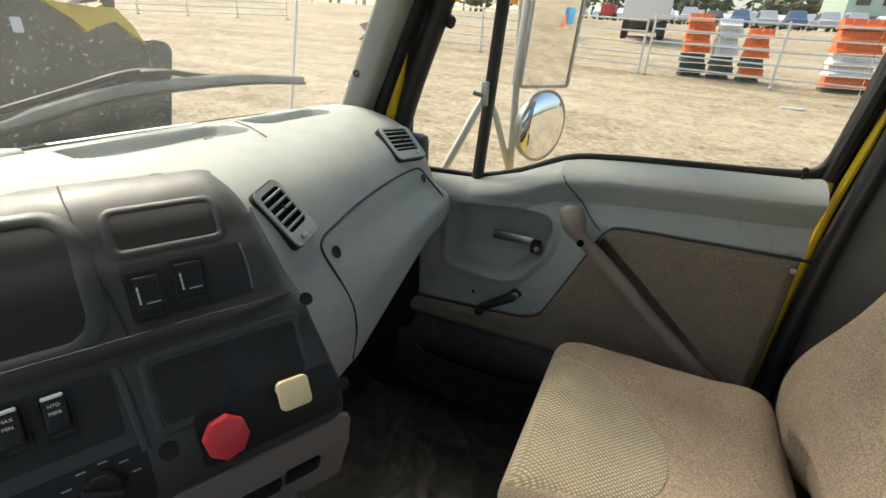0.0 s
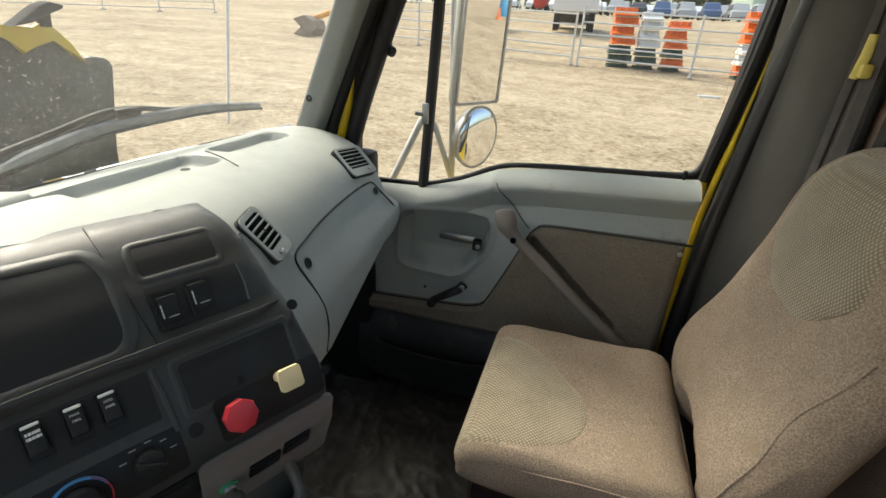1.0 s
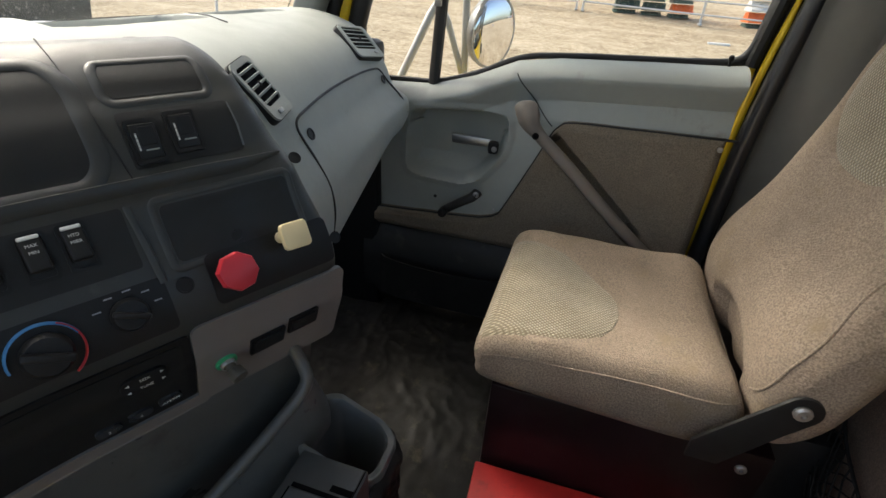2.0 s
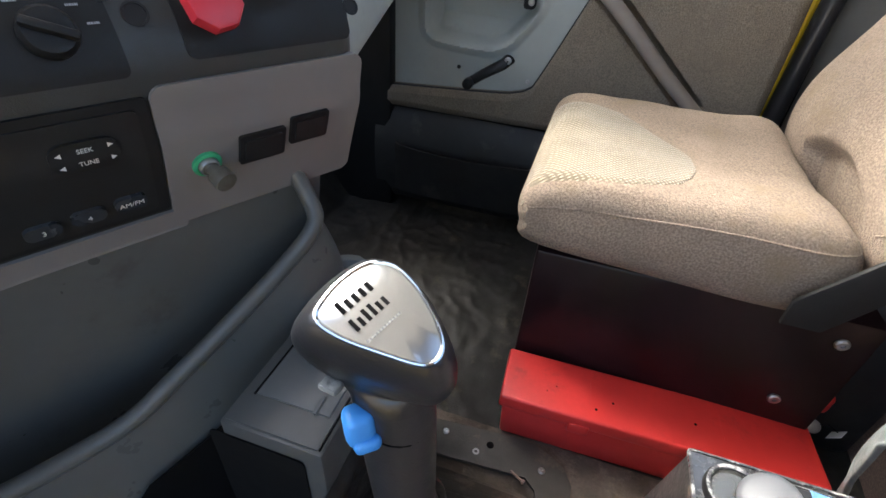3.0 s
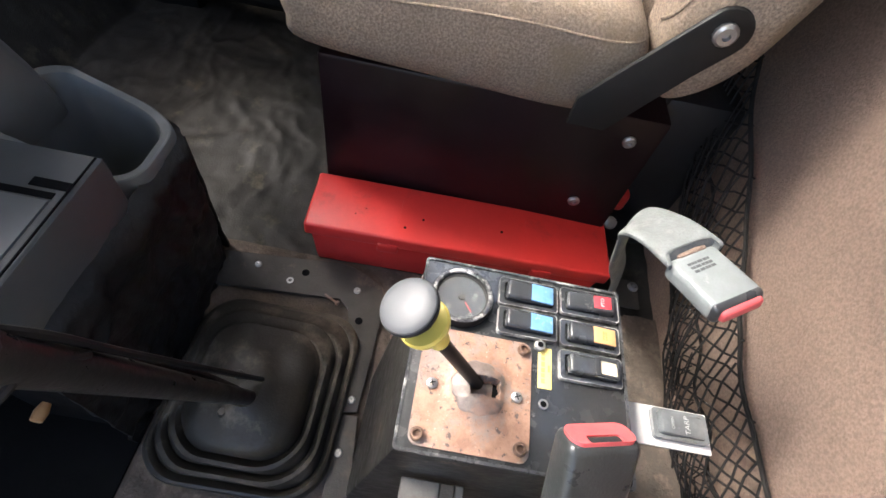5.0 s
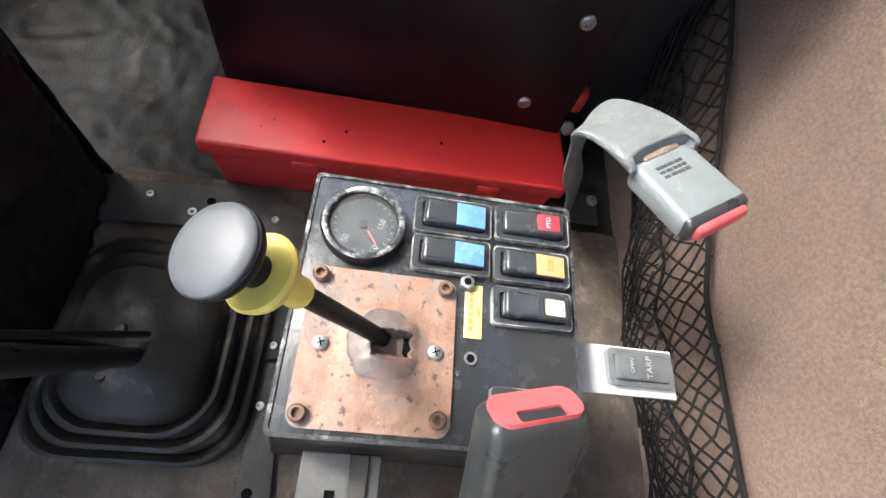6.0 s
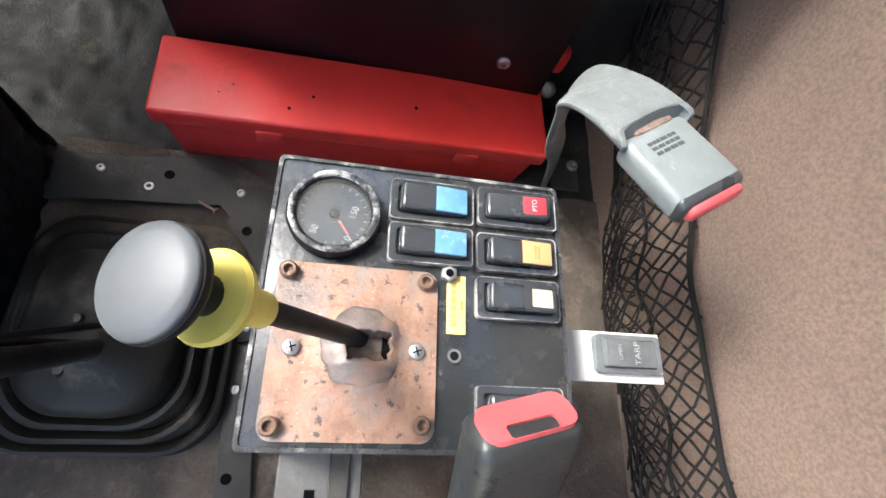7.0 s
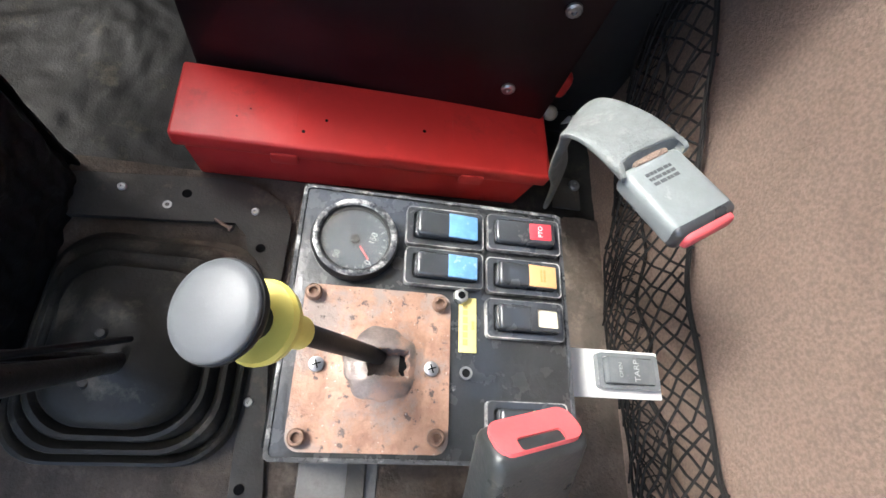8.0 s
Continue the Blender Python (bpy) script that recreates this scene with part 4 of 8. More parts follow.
def build_dash():
    d = thing("dashboard", (0.35, 0.65, 0.6), "grey moulded truck dashboard, dusty, angled to the driver", "dashboard", kind="structure")
    # driver's pod with its centre stack
    bm = bmesh.new()
    prof = [(v.x, v.y) for v in curve([(a, b, 0) for a, b in POD], 4)]
    END = [(0.945, 0.160), (0.938, 0.172), (0.93, 0.180), (0.92, 0.186), (0.90, 0.193), (0.87, 0.198), (0.83, 0.208), (0.80, 0.218), (0.69, 0.238), (0.50, 0.238)]

    def behind(p):
        return V(p.x, min(p.y, 0.855), p.z)
    rings = []
    for k in range(41):
        rings.append([behind(on_pod(-0.75 + (interp(END, b) - 0.03 + 0.75) * k / 40, a, b)) for a, b in prof] + [behind(on_pod(-0.75 + 0.958 * k / 40, -0.80, 0.50))])
    for k in range(1, 9):
        t = radians(90 * k / 8)
        side, pull = 0.03 * math.sin(t) - 0.03, 0.03 * (1 - math.cos(t))
        rings.append([behind(on_pod(interp(END, b) + side, a - pull, b - (pull * 0.5 if b > 0.9 else 0))) for a, b in prof] + [behind(on_pod(0.208, -0.80, 0.50))])
    loft(bm, rings)
    part("driver_pod", bm, CHAR, d, "charcoal plastic pod with the instrument hood")
    # passenger side
    def f(u, v):
        x = 0.36 + 0.745 * u
        pr = pax(x)
        k = v * (len(pr) - 1)
        i = min(int(k), len(pr) - 2)
        t = k - i
        p0, p1, p2, p3 = pr[max(i - 1, 0)], pr[i], pr[i + 1], pr[min(i + 2, len(pr) - 1)]
        q = [0.5 * (2 * p1[j] + (p2[j] - p0[j]) * t + (2 * p0[j] - 5 * p1[j] + 4 * p2[j] - p3[j]) * t * t + (3 * p1[j] - p0[j] - 3 * p2[j] + p3[j]) * t ** 3) for j in (0, 1)]
        e = min(1.0, max(0.0, (x - 1.065) / 0.04))
        y = q[0] + 0.025 * (1 - math.sqrt(max(0, 1 - e * e))) * (1 if q[0] < 0.75 else 0)
        return V(x, y, q[1] - 0.012 * (1 - math.sqrt(max(0, 1 - e * e))) - tray_dip(x, y))
    part("passenger_dash", surf(f, 170, 190, -0.01), GREY, d, "pale grey moulded panel with glove box")
    EDGE = [(p.x, p.y) for p in (on_pod(0.2 - 0.95 * k / 60, -0.672, 0) for k in range(61))]

    def top(u, v):
        x = -0.62 + 0.984 * u
        y0 = max(0.60, interp(EDGE, x))
        y = y0 + (0.89 - y0) * v
        vv = (y - 0.60) / 0.29
        return V(x, y, 0.922 + 0.018 * math.sin(min(1, vv * 2.2) * math.pi / 2) - 0.018 * max(0, vv - 0.6) / 0.4 - tray_dip(x, y))
    part("dash_top", surf(top, 260, 110, -0.01), GREY, d)
    return d, f


DASH, paxf = build_dash()


def on_pax(x, z, off=0.0):
    """A pose on the passenger's side: x along it, y up it, z out of it."""
    pr = [p for p in pax(x)[3:] if p[1] < 0.937]
    def yz(zz):
        return interp([(b, a) for a, b in pr[::-1]], zz)
    up = Vector((0, yz(z + 0.012) - yz(z - 0.012), 0.024)).normalized()
    xx = Vector((1, 0.09, 0)).normalized()
    m = frame_of((x, yz(z), z), xx, xx.cross(up))
    m.translation = m.translation + m.to_3x3() @ Vector((0, 0, off))
    return m


# ---- seat ----
def build_seat():
    s = thing("passenger_seat", (0.80, -0.15, 0.0), "tan velour passenger seat with woven panels on a steel base", "seat")
    # base: folded steel box
    part("seat_base", B((0.775, -0.18, 0.175), (0.44, 0.50, 0.35), 0.006), MAROON, s, "dark maroon painted steel box")
    # black block, put in to hide the tan wall behind the base
    part("rear_block", B((0.79, -0.50, 0.175), (0.34, 0.13, 0.35), 0.02), SEAL, s, "black block behind the base")
    # cushion
    def cushion(u, v):
        # u round the section, v along the width
        sec = [(0.085, 0.36), (0.108, 0.40), (0.112, 0.435), (0.095, 0.468), (0.05, 0.484), (-0.05, 0.487), (-0.2, 0.486), (-0.285, 0.490), (-0.328, 0.474), (-0.352, 0.43), (-0.36, 0.36), (-0.28, 0.338), (-0.1, 0.345)]
        n = len(sec)
        k = u * n
        i = int(k) % n
        t = k - int(k)
        p = [sec[(i + j) % n] for j in (-1, 0, 1, 2)]
        y, z = [0.5 * (2 * p[1][j] + (p[2][j] - p[0][j]) * t + (2 * p[0][j] - 5 * p[1][j] + 4 * p[2][j] - p[3][j]) * t * t + (3 * p[1][j] - p[0][j] - 3 * p[2][j] + p[3][j]) * t ** 3) for j in (0, 1)]
        w = 2 * v - 1
        e = max(0.0, (abs(w) - 0.86) / 0.14)
        sh = math.sqrt(max(0.0, 1 - e * e * 0.98))
        cy, cz = -0.14, 0.42
        sq = 0.92 + 0.08 * sh
        x = 0.772 + 0.235 * w
        y, z = cy + (y - cy) * sq, cz + (z - cz) * (0.45 + 0.55 * sh)
        if z > 0.44:
            z -= 0.012 * math.exp(-((w / 0.5) ** 2)) * max(0, min(1, (0.05 - y) / 0.15)) + 0.004 * noise.noise((x * 12, y * 12, 1))
        return V(x, y, z)
    bm = bmesh.new()
    nu, nv = 72, 40
    rows = [[cushion(i / nu, j / nv) for i in range(nu)] for j in range(nv + 1)]
    loft(bm, rows)
    skin = BVHTree.FromBMesh(bm)
    part("cushion", bm, VELOUR, s, "tan velour cushion, slightly soiled")

    def cush_z(x, y):
        hit = skin.ray_cast(V(x, y, 0.7), V(0, 0, -1))[0]
        return hit.z if hit else 0.43

    LEFT = [(0.107, 0.544), (0.05, 0.546), (-0.034, 0.562), (-0.08, 0.582), (-0.11, 0.602), (-0.128, 0.632), (-0.137, 0.665), (-0.14, 0.70)]
    RIGHT = [(0.107, 0.935), (0.04, 0.915), (-0.02, 0.885), (-0.08, 0.82), (-0.11, 0.785), (-0.128, 0.762), (-0.137, 0.74), (-0.14, 0.71)]

    def patch(u, v):
        # woven panel over the front of the cushion, ending in a rounded tongue
        y = 0.107 - 0.247 * (1 - (1 - u) ** 1.7)
        x0 = interp(LEFT, y)
        x = x0 + (interp(RIGHT, y) - x0) * v
        rim = min(1.0, min(v, 1 - v) / 0.04, (1 - u) / 0.06)
        return V(x, y, cush_z(x, y) - 0.0012 + 0.0032 * rim)
    part("cushion_panel", surf(patch, 50, 40, 0.002), WEAVE, s, "woven tan panel let into the cushion")
    pip = []
    for p in curve([(0.092, 0.434, 0), (0.029, 0.446, 0), (-0.045, 0.451, 0), (-0.119, 0.455, 0), (-0.191, 0.457, 0), (-0.301, 0.456, 0), (-0.345, 0.462, 0)], 6):
        hit = skin.ray_cast(V(0.3, p.x, p.y), V(1, 0, 0))[0]
        if hit:
            pip.append(hit)
    part("piping", T(pip, 0.0016, 6), VELOUR, s)
    # backrest, leaning back
    def back(u, v):
        sec = [(0.0, 0.055), (0.2, 0.05), (0.25, 0.02), (0.255, -0.03), (0.2, -0.06), (0.0, -0.065), (-0.2, -0.06), (-0.255, -0.03), (-0.25, 0.02), (-0.2, 0.05)]
        n = len(sec)
        k = u * n
        i = int(k) % n
        t = k - int(k)
        p = [sec[(i + j) % n] for j in (-1, 0, 1, 2)]
        x, y = [0.5 * (2 * p[1][j] + (p[2][j] - p[0][j]) * t + (2 * p[0][j] - 5 * p[1][j] + 4 * p[2][j] - p[3][j]) * t * t + (3 * p[1][j] - p[0][j] - 3 * p[2][j] + p[3][j]) * t ** 3) for j in (0, 1)]
        h = -0.05 + 0.69 * v
        wid = 1.04 if v < 0.5 else 1.04 - 0.40 * ((v - 0.5) / 0.5) ** 1.7
        cap = max(0.0, (v - 0.88) / 0.12)
        low = max(0.0, (0.17 - v) / 0.17)
        rnd = math.sqrt(max(0.0, 1 - cap * cap * 0.97)) * math.sqrt(max(0.0, 1 - low * low * 0.9))
        bulge = 0.03 * math.exp(-((v - 0.22) / 0.16) ** 2) + 0.02 * math.exp(-((v - 0.85) / 0.14) ** 2)
        y = y * rnd + (bulge if y > 0 else 0)
        x = x * wid * (0.8 + 0.2 * rnd)
        # folded hollow where the backrest meets the cushion
        q = (x + 0.04) / 0.135
        if y > 0 and abs(q) < 1:
            k = max(0.0, min(1.0, (0.122 + 0.058 * (1 - q * q) - v) / 0.034))
            y -= 0.036 * k * k * (3 - 2 * k) * min(1.0, (1 - abs(q)) / 0.15) * (1 - 0.30 * math.exp(-((x + 0.03) / 0.03) ** 2)) + 0.004 * k * noise.noise((x * 30, v * 12, 4))
        lean = radians(15)
        return V(0.785 + x, -0.40 + y * math.cos(lean) - h * math.sin(lean), 0.44 + h * math.cos(lean) + y * math.sin(lean))
    bm = bmesh.new()
    loft(bm, [[back(i / 120, j / 130) for i in range(120)] for j in range(131)])
    rest = BVHTree.FromBMesh(bm)
    part("backrest", bm, VELOUR, s, "tan velour backrest that narrows to a headrest")

    def bpatch(u, v):
        w = 2 * v - 1
        vv = 0.565 + 0.405 * u + 0.11 * abs(w) ** 3 * (1 - u)
        half = 0.185 * (1 - 0.28 * u * u) * math.sqrt(max(0.0, 1 - max(0, (0.18 - u) / 0.18) ** 2 * 0.35))
        lean = radians(15)
        h = -0.05 + 0.69 * vv
        rim = min(1.0, min(v, 1 - v) / 0.05, u / 0.06)
        out = V(0, math.cos(lean), math.sin(lean))
        o = V(0.785 + half * w, -0.40 - h * math.sin(lean), 0.44 + h * math.cos(lean))
        hit = rest.ray_cast(o + out * 0.3, -out)[0]
        return (hit if hit else o) + out * (0.0045 * rim - 0.0012)
    part("backrest_panel", surf(bpatch, 30, 26, 0.003), WEAVE, s, "woven tan panel let into the backrest")
    seam = []
    for p in curve([(-0.345, 0.48, 0), (-0.355, 0.525, 0), (-0.366, 0.565, 0), (-0.386, 0.615, 0), (-0.402, 0.66, 0), (-0.421, 0.71, 0), (-0.445, 0.77, 0), (-0.47, 0.83, 0)], 5):
        hit = rest.ray_cast(V(0.3, p.x, p.y), V(1, 0, 0))[0]
        if hit:
            seam.append(hit)
    part("side_seam", T(seam, 0.0022, 6), VELOUR, s)
    # recliner arm and bolts on the side facing the driver
    M = frame_of((0.516, 0, 0), (0, -1, 0), (-1, 0, 0))
    tip = [(0.394 + 0.028 * math.cos(radians(a)), 0.503 + 0.028 * math.sin(radians(a))) for a in range(130, -50, -15)]
    arm = part("recliner_arm", P([(0.275, 0.352), (0.275, 0.392)] + tip + [(0.388, 0.450), (0.35, 0.392), (0.325, 0.352)], M, 0.006, 0.002), BLACK, s, "black steel recliner arm")
    screw((0.510, -0.393, 0.504), (-1, 0, 0), 0.013, arm, STEEL, "bolt")
    for y, z in ((-0.385, 0.31), (-0.355, 0.17)):
        screw((0.554, y, z), (-1, 0, 0), 0.010, s, STEEL, "bolt")


build_seat()

# ---- red warning kit case on the floor ----
def build_case():
    m = Matrix.Translation((0.497, -0.178, 0.004)) @ Matrix.Rotation(radians(2.6), 4, "Z") @ Matrix.Rotation(radians(1.6), 4, "X")
    c = thing("red_case", m, "red plastic warning triangle case with hinged lid beside the seat base", "case")
    bm = B((0, 0, 0.045), (0.095, 0.50, 0.09), 0.006)
    for v in bm.verts:
        k = 1 - 0.12 * (0.09 - v.co.z) / 0.09
        v.co.x *= k
        v.co.y *= 1 - 0.03 * (0.09 - v.co.z) / 0.09
    part("body", bm, REDBOX, c, local=True)
    lid = part("lid", B((0, 0, 0.105), (0.114, 0.512, 0.028), 0.005, 3), REDBOX, c, local=True)
    for y in (-0.14, 0.12):
        part("latch", B((-0.056, y, 0.09), (0.008, 0.035, 0.022), 0.003), REDBOX, c, local=True)
    for x, y, r in ((-0.031, 0.097, 0.0024), (-0.009, 0.069, 0.0022), (-0.005, -0.065, 0.0026), (-0.02, 0.18, 0.0012), (-0.006, 0.165, 0.0012)):
        part("hole", L([(r, 0), (r, 0.0006)], Matrix.Translation((x, y, 0.119)), 8), INK, lid, local=True)
    for y in (0.107, -0.107):
        part("mould_line", B((-0.004, y, 0.1191), (0.066, 0.0012, 0.0005), 0.0002, 1), REDBOX, lid, local=True)


build_case()

# ---- gear lever ----
def build_shifter():
    s = thing("gear_lever", (0.17, 0.07, 0.0), "tall gear lever with a grey and silver range-selector knob", "gear lever")
    top, low = V(0.052, 0.112, 0.64), V(0.159, 0.056, 0.11)
    # boot: stepped rubber pyramid
    rings = []
    for hw, z in ((0.138, 0.020), (0.138, 0.030), (0.135, 0.037), (0.131, 0.039), (0.127, 0.036), (0.1245, 0.030), (0.1225, 0.034), (0.1205, 0.046), (0.117, 0.054), (0.112, 0.055), (0.108, 0.050), (0.106, 0.044), (0.104, 0.050), (0.1015, 0.062), (0.098, 0.069), (0.093, 0.070), (0.089, 0.064), (0.087, 0.060), (0.085, 0.068), (0.082, 0.081), (0.077, 0.090), (0.070, 0.097), (0.061, 0.1025), (0.050, 0.1065), (0.040, 0.109), (0.031, 0.1135), (0.022, 0.117), (0.014, 0.1155), (0.008, 0.110)):
        k = min(1.0, max(0.0, (z - 0.03) / 0.08))
        cx, cy = 0.195 - 0.030 * k, 0.072 - 0.006 * k
        sag = 0.012 * k
        plain = 0.026 + 0.088 * (1 - max(0.0, (hw - 0.02) / 0.118) ** 1.7)
        row = []
        for x, y in rrect(hw * 2, hw * 1.8, hw * (0.42 + 0.35 * k), 9):
            g = max(0.0, min(1.0, (x * 0.75 + y * 0.66) / (math.hypot(x, y) + 1e-6) / 0.7 + 0.25))
            g = g * g * (3 - 2 * g)
            zz = z + (plain - z) * g + sag * noise.noise((x * 17, y * 17, 2)) + (0.003 + 0.004 * g) * k * noise.noise((x * 36, y * 30, 5))
            row.append(V(cx + x * (1 + 0.07 * k * noise.noise((x * 12, y * 12, 3))), cy + y * (1 + 0.05 * k * noise.noise((x * 11, y * 13, 8))), zz))
        rings.append(row)
    part("boot", loft(bmesh.new(), rings), BOOTM, s, "folded dusty black rubber boot")
    for x, y in ((0.186, 0.082), (0.136, 0.084)):
        part("boot_stud", L([(0.009, -0.004), (0.0065, 0.005), (0.0055, 0.010), (0.0045, 0.012), (0.0001, 0.0125)], Matrix.Translation((x, y, 0.103)), 12), LEVERM, s)
    end = V(0.063, 0.100, 0.478)
    part("lever", T(curve([low, low.lerp(end, 0.3), low.lerp(end, 0.7), end], 6), [0.0095 + 0.0085 * (i / 18) ** 1.3 for i in range(19)], 14), LEVERM, s)
    part("air_line", T(curve([low + V(0.000, 0.003, 0.006), low.lerp(end, 0.12) + V(0.006, 0.009, 0.012), low.lerp(end, 0.4) + V(0.014, 0.014, 0.012), low.lerp(end, 0.75) + V(0.010, 0.010, 0.006), end + V(0.008, 0.004, -0.004)], 6), 0.0052, 8), LEVERM, s)
    return s, top, low


SHIFT, KTOP, KLOW = build_shifter()

# ---- transmission control console beside the driver ----
CZ = 0.362


def build_console():
    c = thing("control_console", (0.167, -0.22, 0.0), "black steel control box with gauge, rocker switches and rusty lever plate", "control box")
    bm = B((0.1642, -0.223, 0.18), (0.1725, 0.186, 0.36), 0.004)
    for v in bm.verts:
        k = 1 - v.co.z / 0.36
        v.co.y += (0.05 if v.co.y > -0.22 else 0.0) * k
    part("box", bm, BOXM, c, "scratched black steel box with rusty edges")
    part("top_panel", B((0.1642, -0.223, CZ), (0.1745, 0.188, 0.006), 0.002), PANEL, c, "scuffed black switch panel")
    return c


CONSOLE = build_console()

# ---- dash details ----
def pod_patch(s0, s1, z0, z1, r=0.008, off=0.0015, thick=0.003, nu=14, nv=14):
    """A plate with rounded corners laid over the dash face."""
    def f(u, v):
        z = z0 + (z1 - z0) * (0.5 - 0.5 * math.cos(math.pi * v))
        dz = max(0.0, r - min(z - z0, z1 - z))
        cut = r - math.sqrt(max(0.0, r * r - dz * dz))
        s = s0 + cut + (s1 - s0 - 2 * cut) * u
        return F(s, z, off).translation
    return surf(f, nu, max(nv, 18), thick)


def pod_rim(s0, s1, z0, z1, r=0.01, rad=0.003, off=0.001, flat=0.7):
    pts, ups = [], []
    line = rrect(s1 - s0, z1 - z0, r, 10, (s0 + s1) / 2, (z0 + z1) / 2)
    fine = []
    for (x0, y0), (x1, y1) in zip(line, line[1:] + line[:1]):
        n = max(1, int(math.hypot(x1 - x0, y1 - y0) / 0.006))
        fine += [(x0 + (x1 - x0) * k / n, y0 + (y1 - y0) * k / n) for k in range(n)]
    for x, y in fine:
        M = F(x, y, off)
        pts.append(M.translation)
        ups.append(M.to_3x3() @ Vector((0, 0, 1)))
    bm = bmesh.new()
    n = len(pts)
    rings = []
    for i, p in enumerate(pts):
        d = (pts[(i + 1) % n] - pts[i - 1]).normalized()
        a = d.cross(ups[i]).normalized()
        b = a.cross(d)
        rings.append([p + a * rad * math.cos(2 * math.pi * k / 8) + b * rad * flat * math.sin(2 * math.pi * k / 8) for k in range(8)])
    return loft(bm, rings, loop=True)


FASCIA = mat("warm grey facia plastic", (0.175, 0.163, 0.153), 0.5, var=0.07, bump=0.15, bscale=900, dirt=(0.14, 0.128, 0.115), dirt_at=0.64, dscale=12)
CHARL = mat("charcoal raised moulding", (0.095, 0.10, 0.10), 0.4, var=0.1, bump=0.1, bscale=900)
REDARC = mat("red scale print", (0.4, 0.03, 0.04), 0.5, var=0.1, bump=0)
BLUEARC = mat("blue scale print", (0.03, 0.16, 0.35), 0.5, var=0.1, bump=0)


def bars(M, w, h, rows, parent, material=None):
    """Short strokes in place of print that cannot be read."""
    rng = random.Random(int(w * 1e5) + rows)
    for k in range(rows):
        bm = bmesh.new()
        y = h / 2 - (k + 0.5) * h / rows
        x = -w / 2
        while x < w / 2 - 0.0004:
            l = min(rng.uniform(0.1, 0.28) * w, w / 2 - x)
            box(bm, (x + l / 2, y, 0), (l * 0.8, h / rows * 0.6, 0.0003), 0, 1, M)
            x += l
        part("print_bar", bm, material or LEGEND, parent, smooth=False)


def rocker(parent, s, z, w, h, tilt=8, lamp=None):
    """A rocker switch in its bezel on the dash face."""
    M = F(s, z, 0.0005)
    r = part("rocker_switch", ringp(rrect(w, h, 0.003, 3), rrect(w * 0.78, h * 0.82, 0.002, 3), M, 0.004, 0.001), BLACK, parent, "black rocker switch")
    K = M @ Matrix.Rotation(radians(tilt), 4, "X")
    part("rocker", B((0, 0, 0.003), (w * 0.76, h * 0.78, 0.007), 0.0015, 2, K), BLACK, r)
    part("rocker_edge", B((w * 0.08, -h * 0.20, 0.0068), (w * 0.42, h * 0.035, 0.0016), 0.0006, 1, K), TRIM, r)
    part("finger_well", B((w * 0.06, h * 0.12, 0.0064), (w * 0.5, h * 0.42, 0.0012), 0.0005, 1, K), BLACK, r)
    return r, K


def flip_switch(parent, s, z, w, h, words=()):
    M = F(s, z, 0.0005)
    r = part("paddle_switch", ringp(rrect(w, h, 0.003, 3), rrect(w * 0.8, h * 0.84, 0.002, 3), M, 0.003), BLACK, parent, "black paddle switch with white print")
    K = M @ Matrix.Rotation(radians(-14), 4, "X")
    part("paddle", B((0, h * 0.04, 0.006), (w * 0.72, h * 0.7, 0.01), 0.003, 3, K), BLACK, r)
    part("cap_edge", B((0, h * 0.37, 0.0105), (w * 0.66, h * 0.08, 0.003), 0.001, 1, K), LEGEND, r)
    if words:
        for i, body in enumerate(words):
            text(body, 0.0046, K @ Matrix.Translation((0, h * (0.20 - 0.14 * i), 0.0113)), LEGEND, r)
    else:
        bars(K @ Matrix.Translation((0, h * 0.14, 0.0113)), w * 0.55, h * 0.22, 2, r)


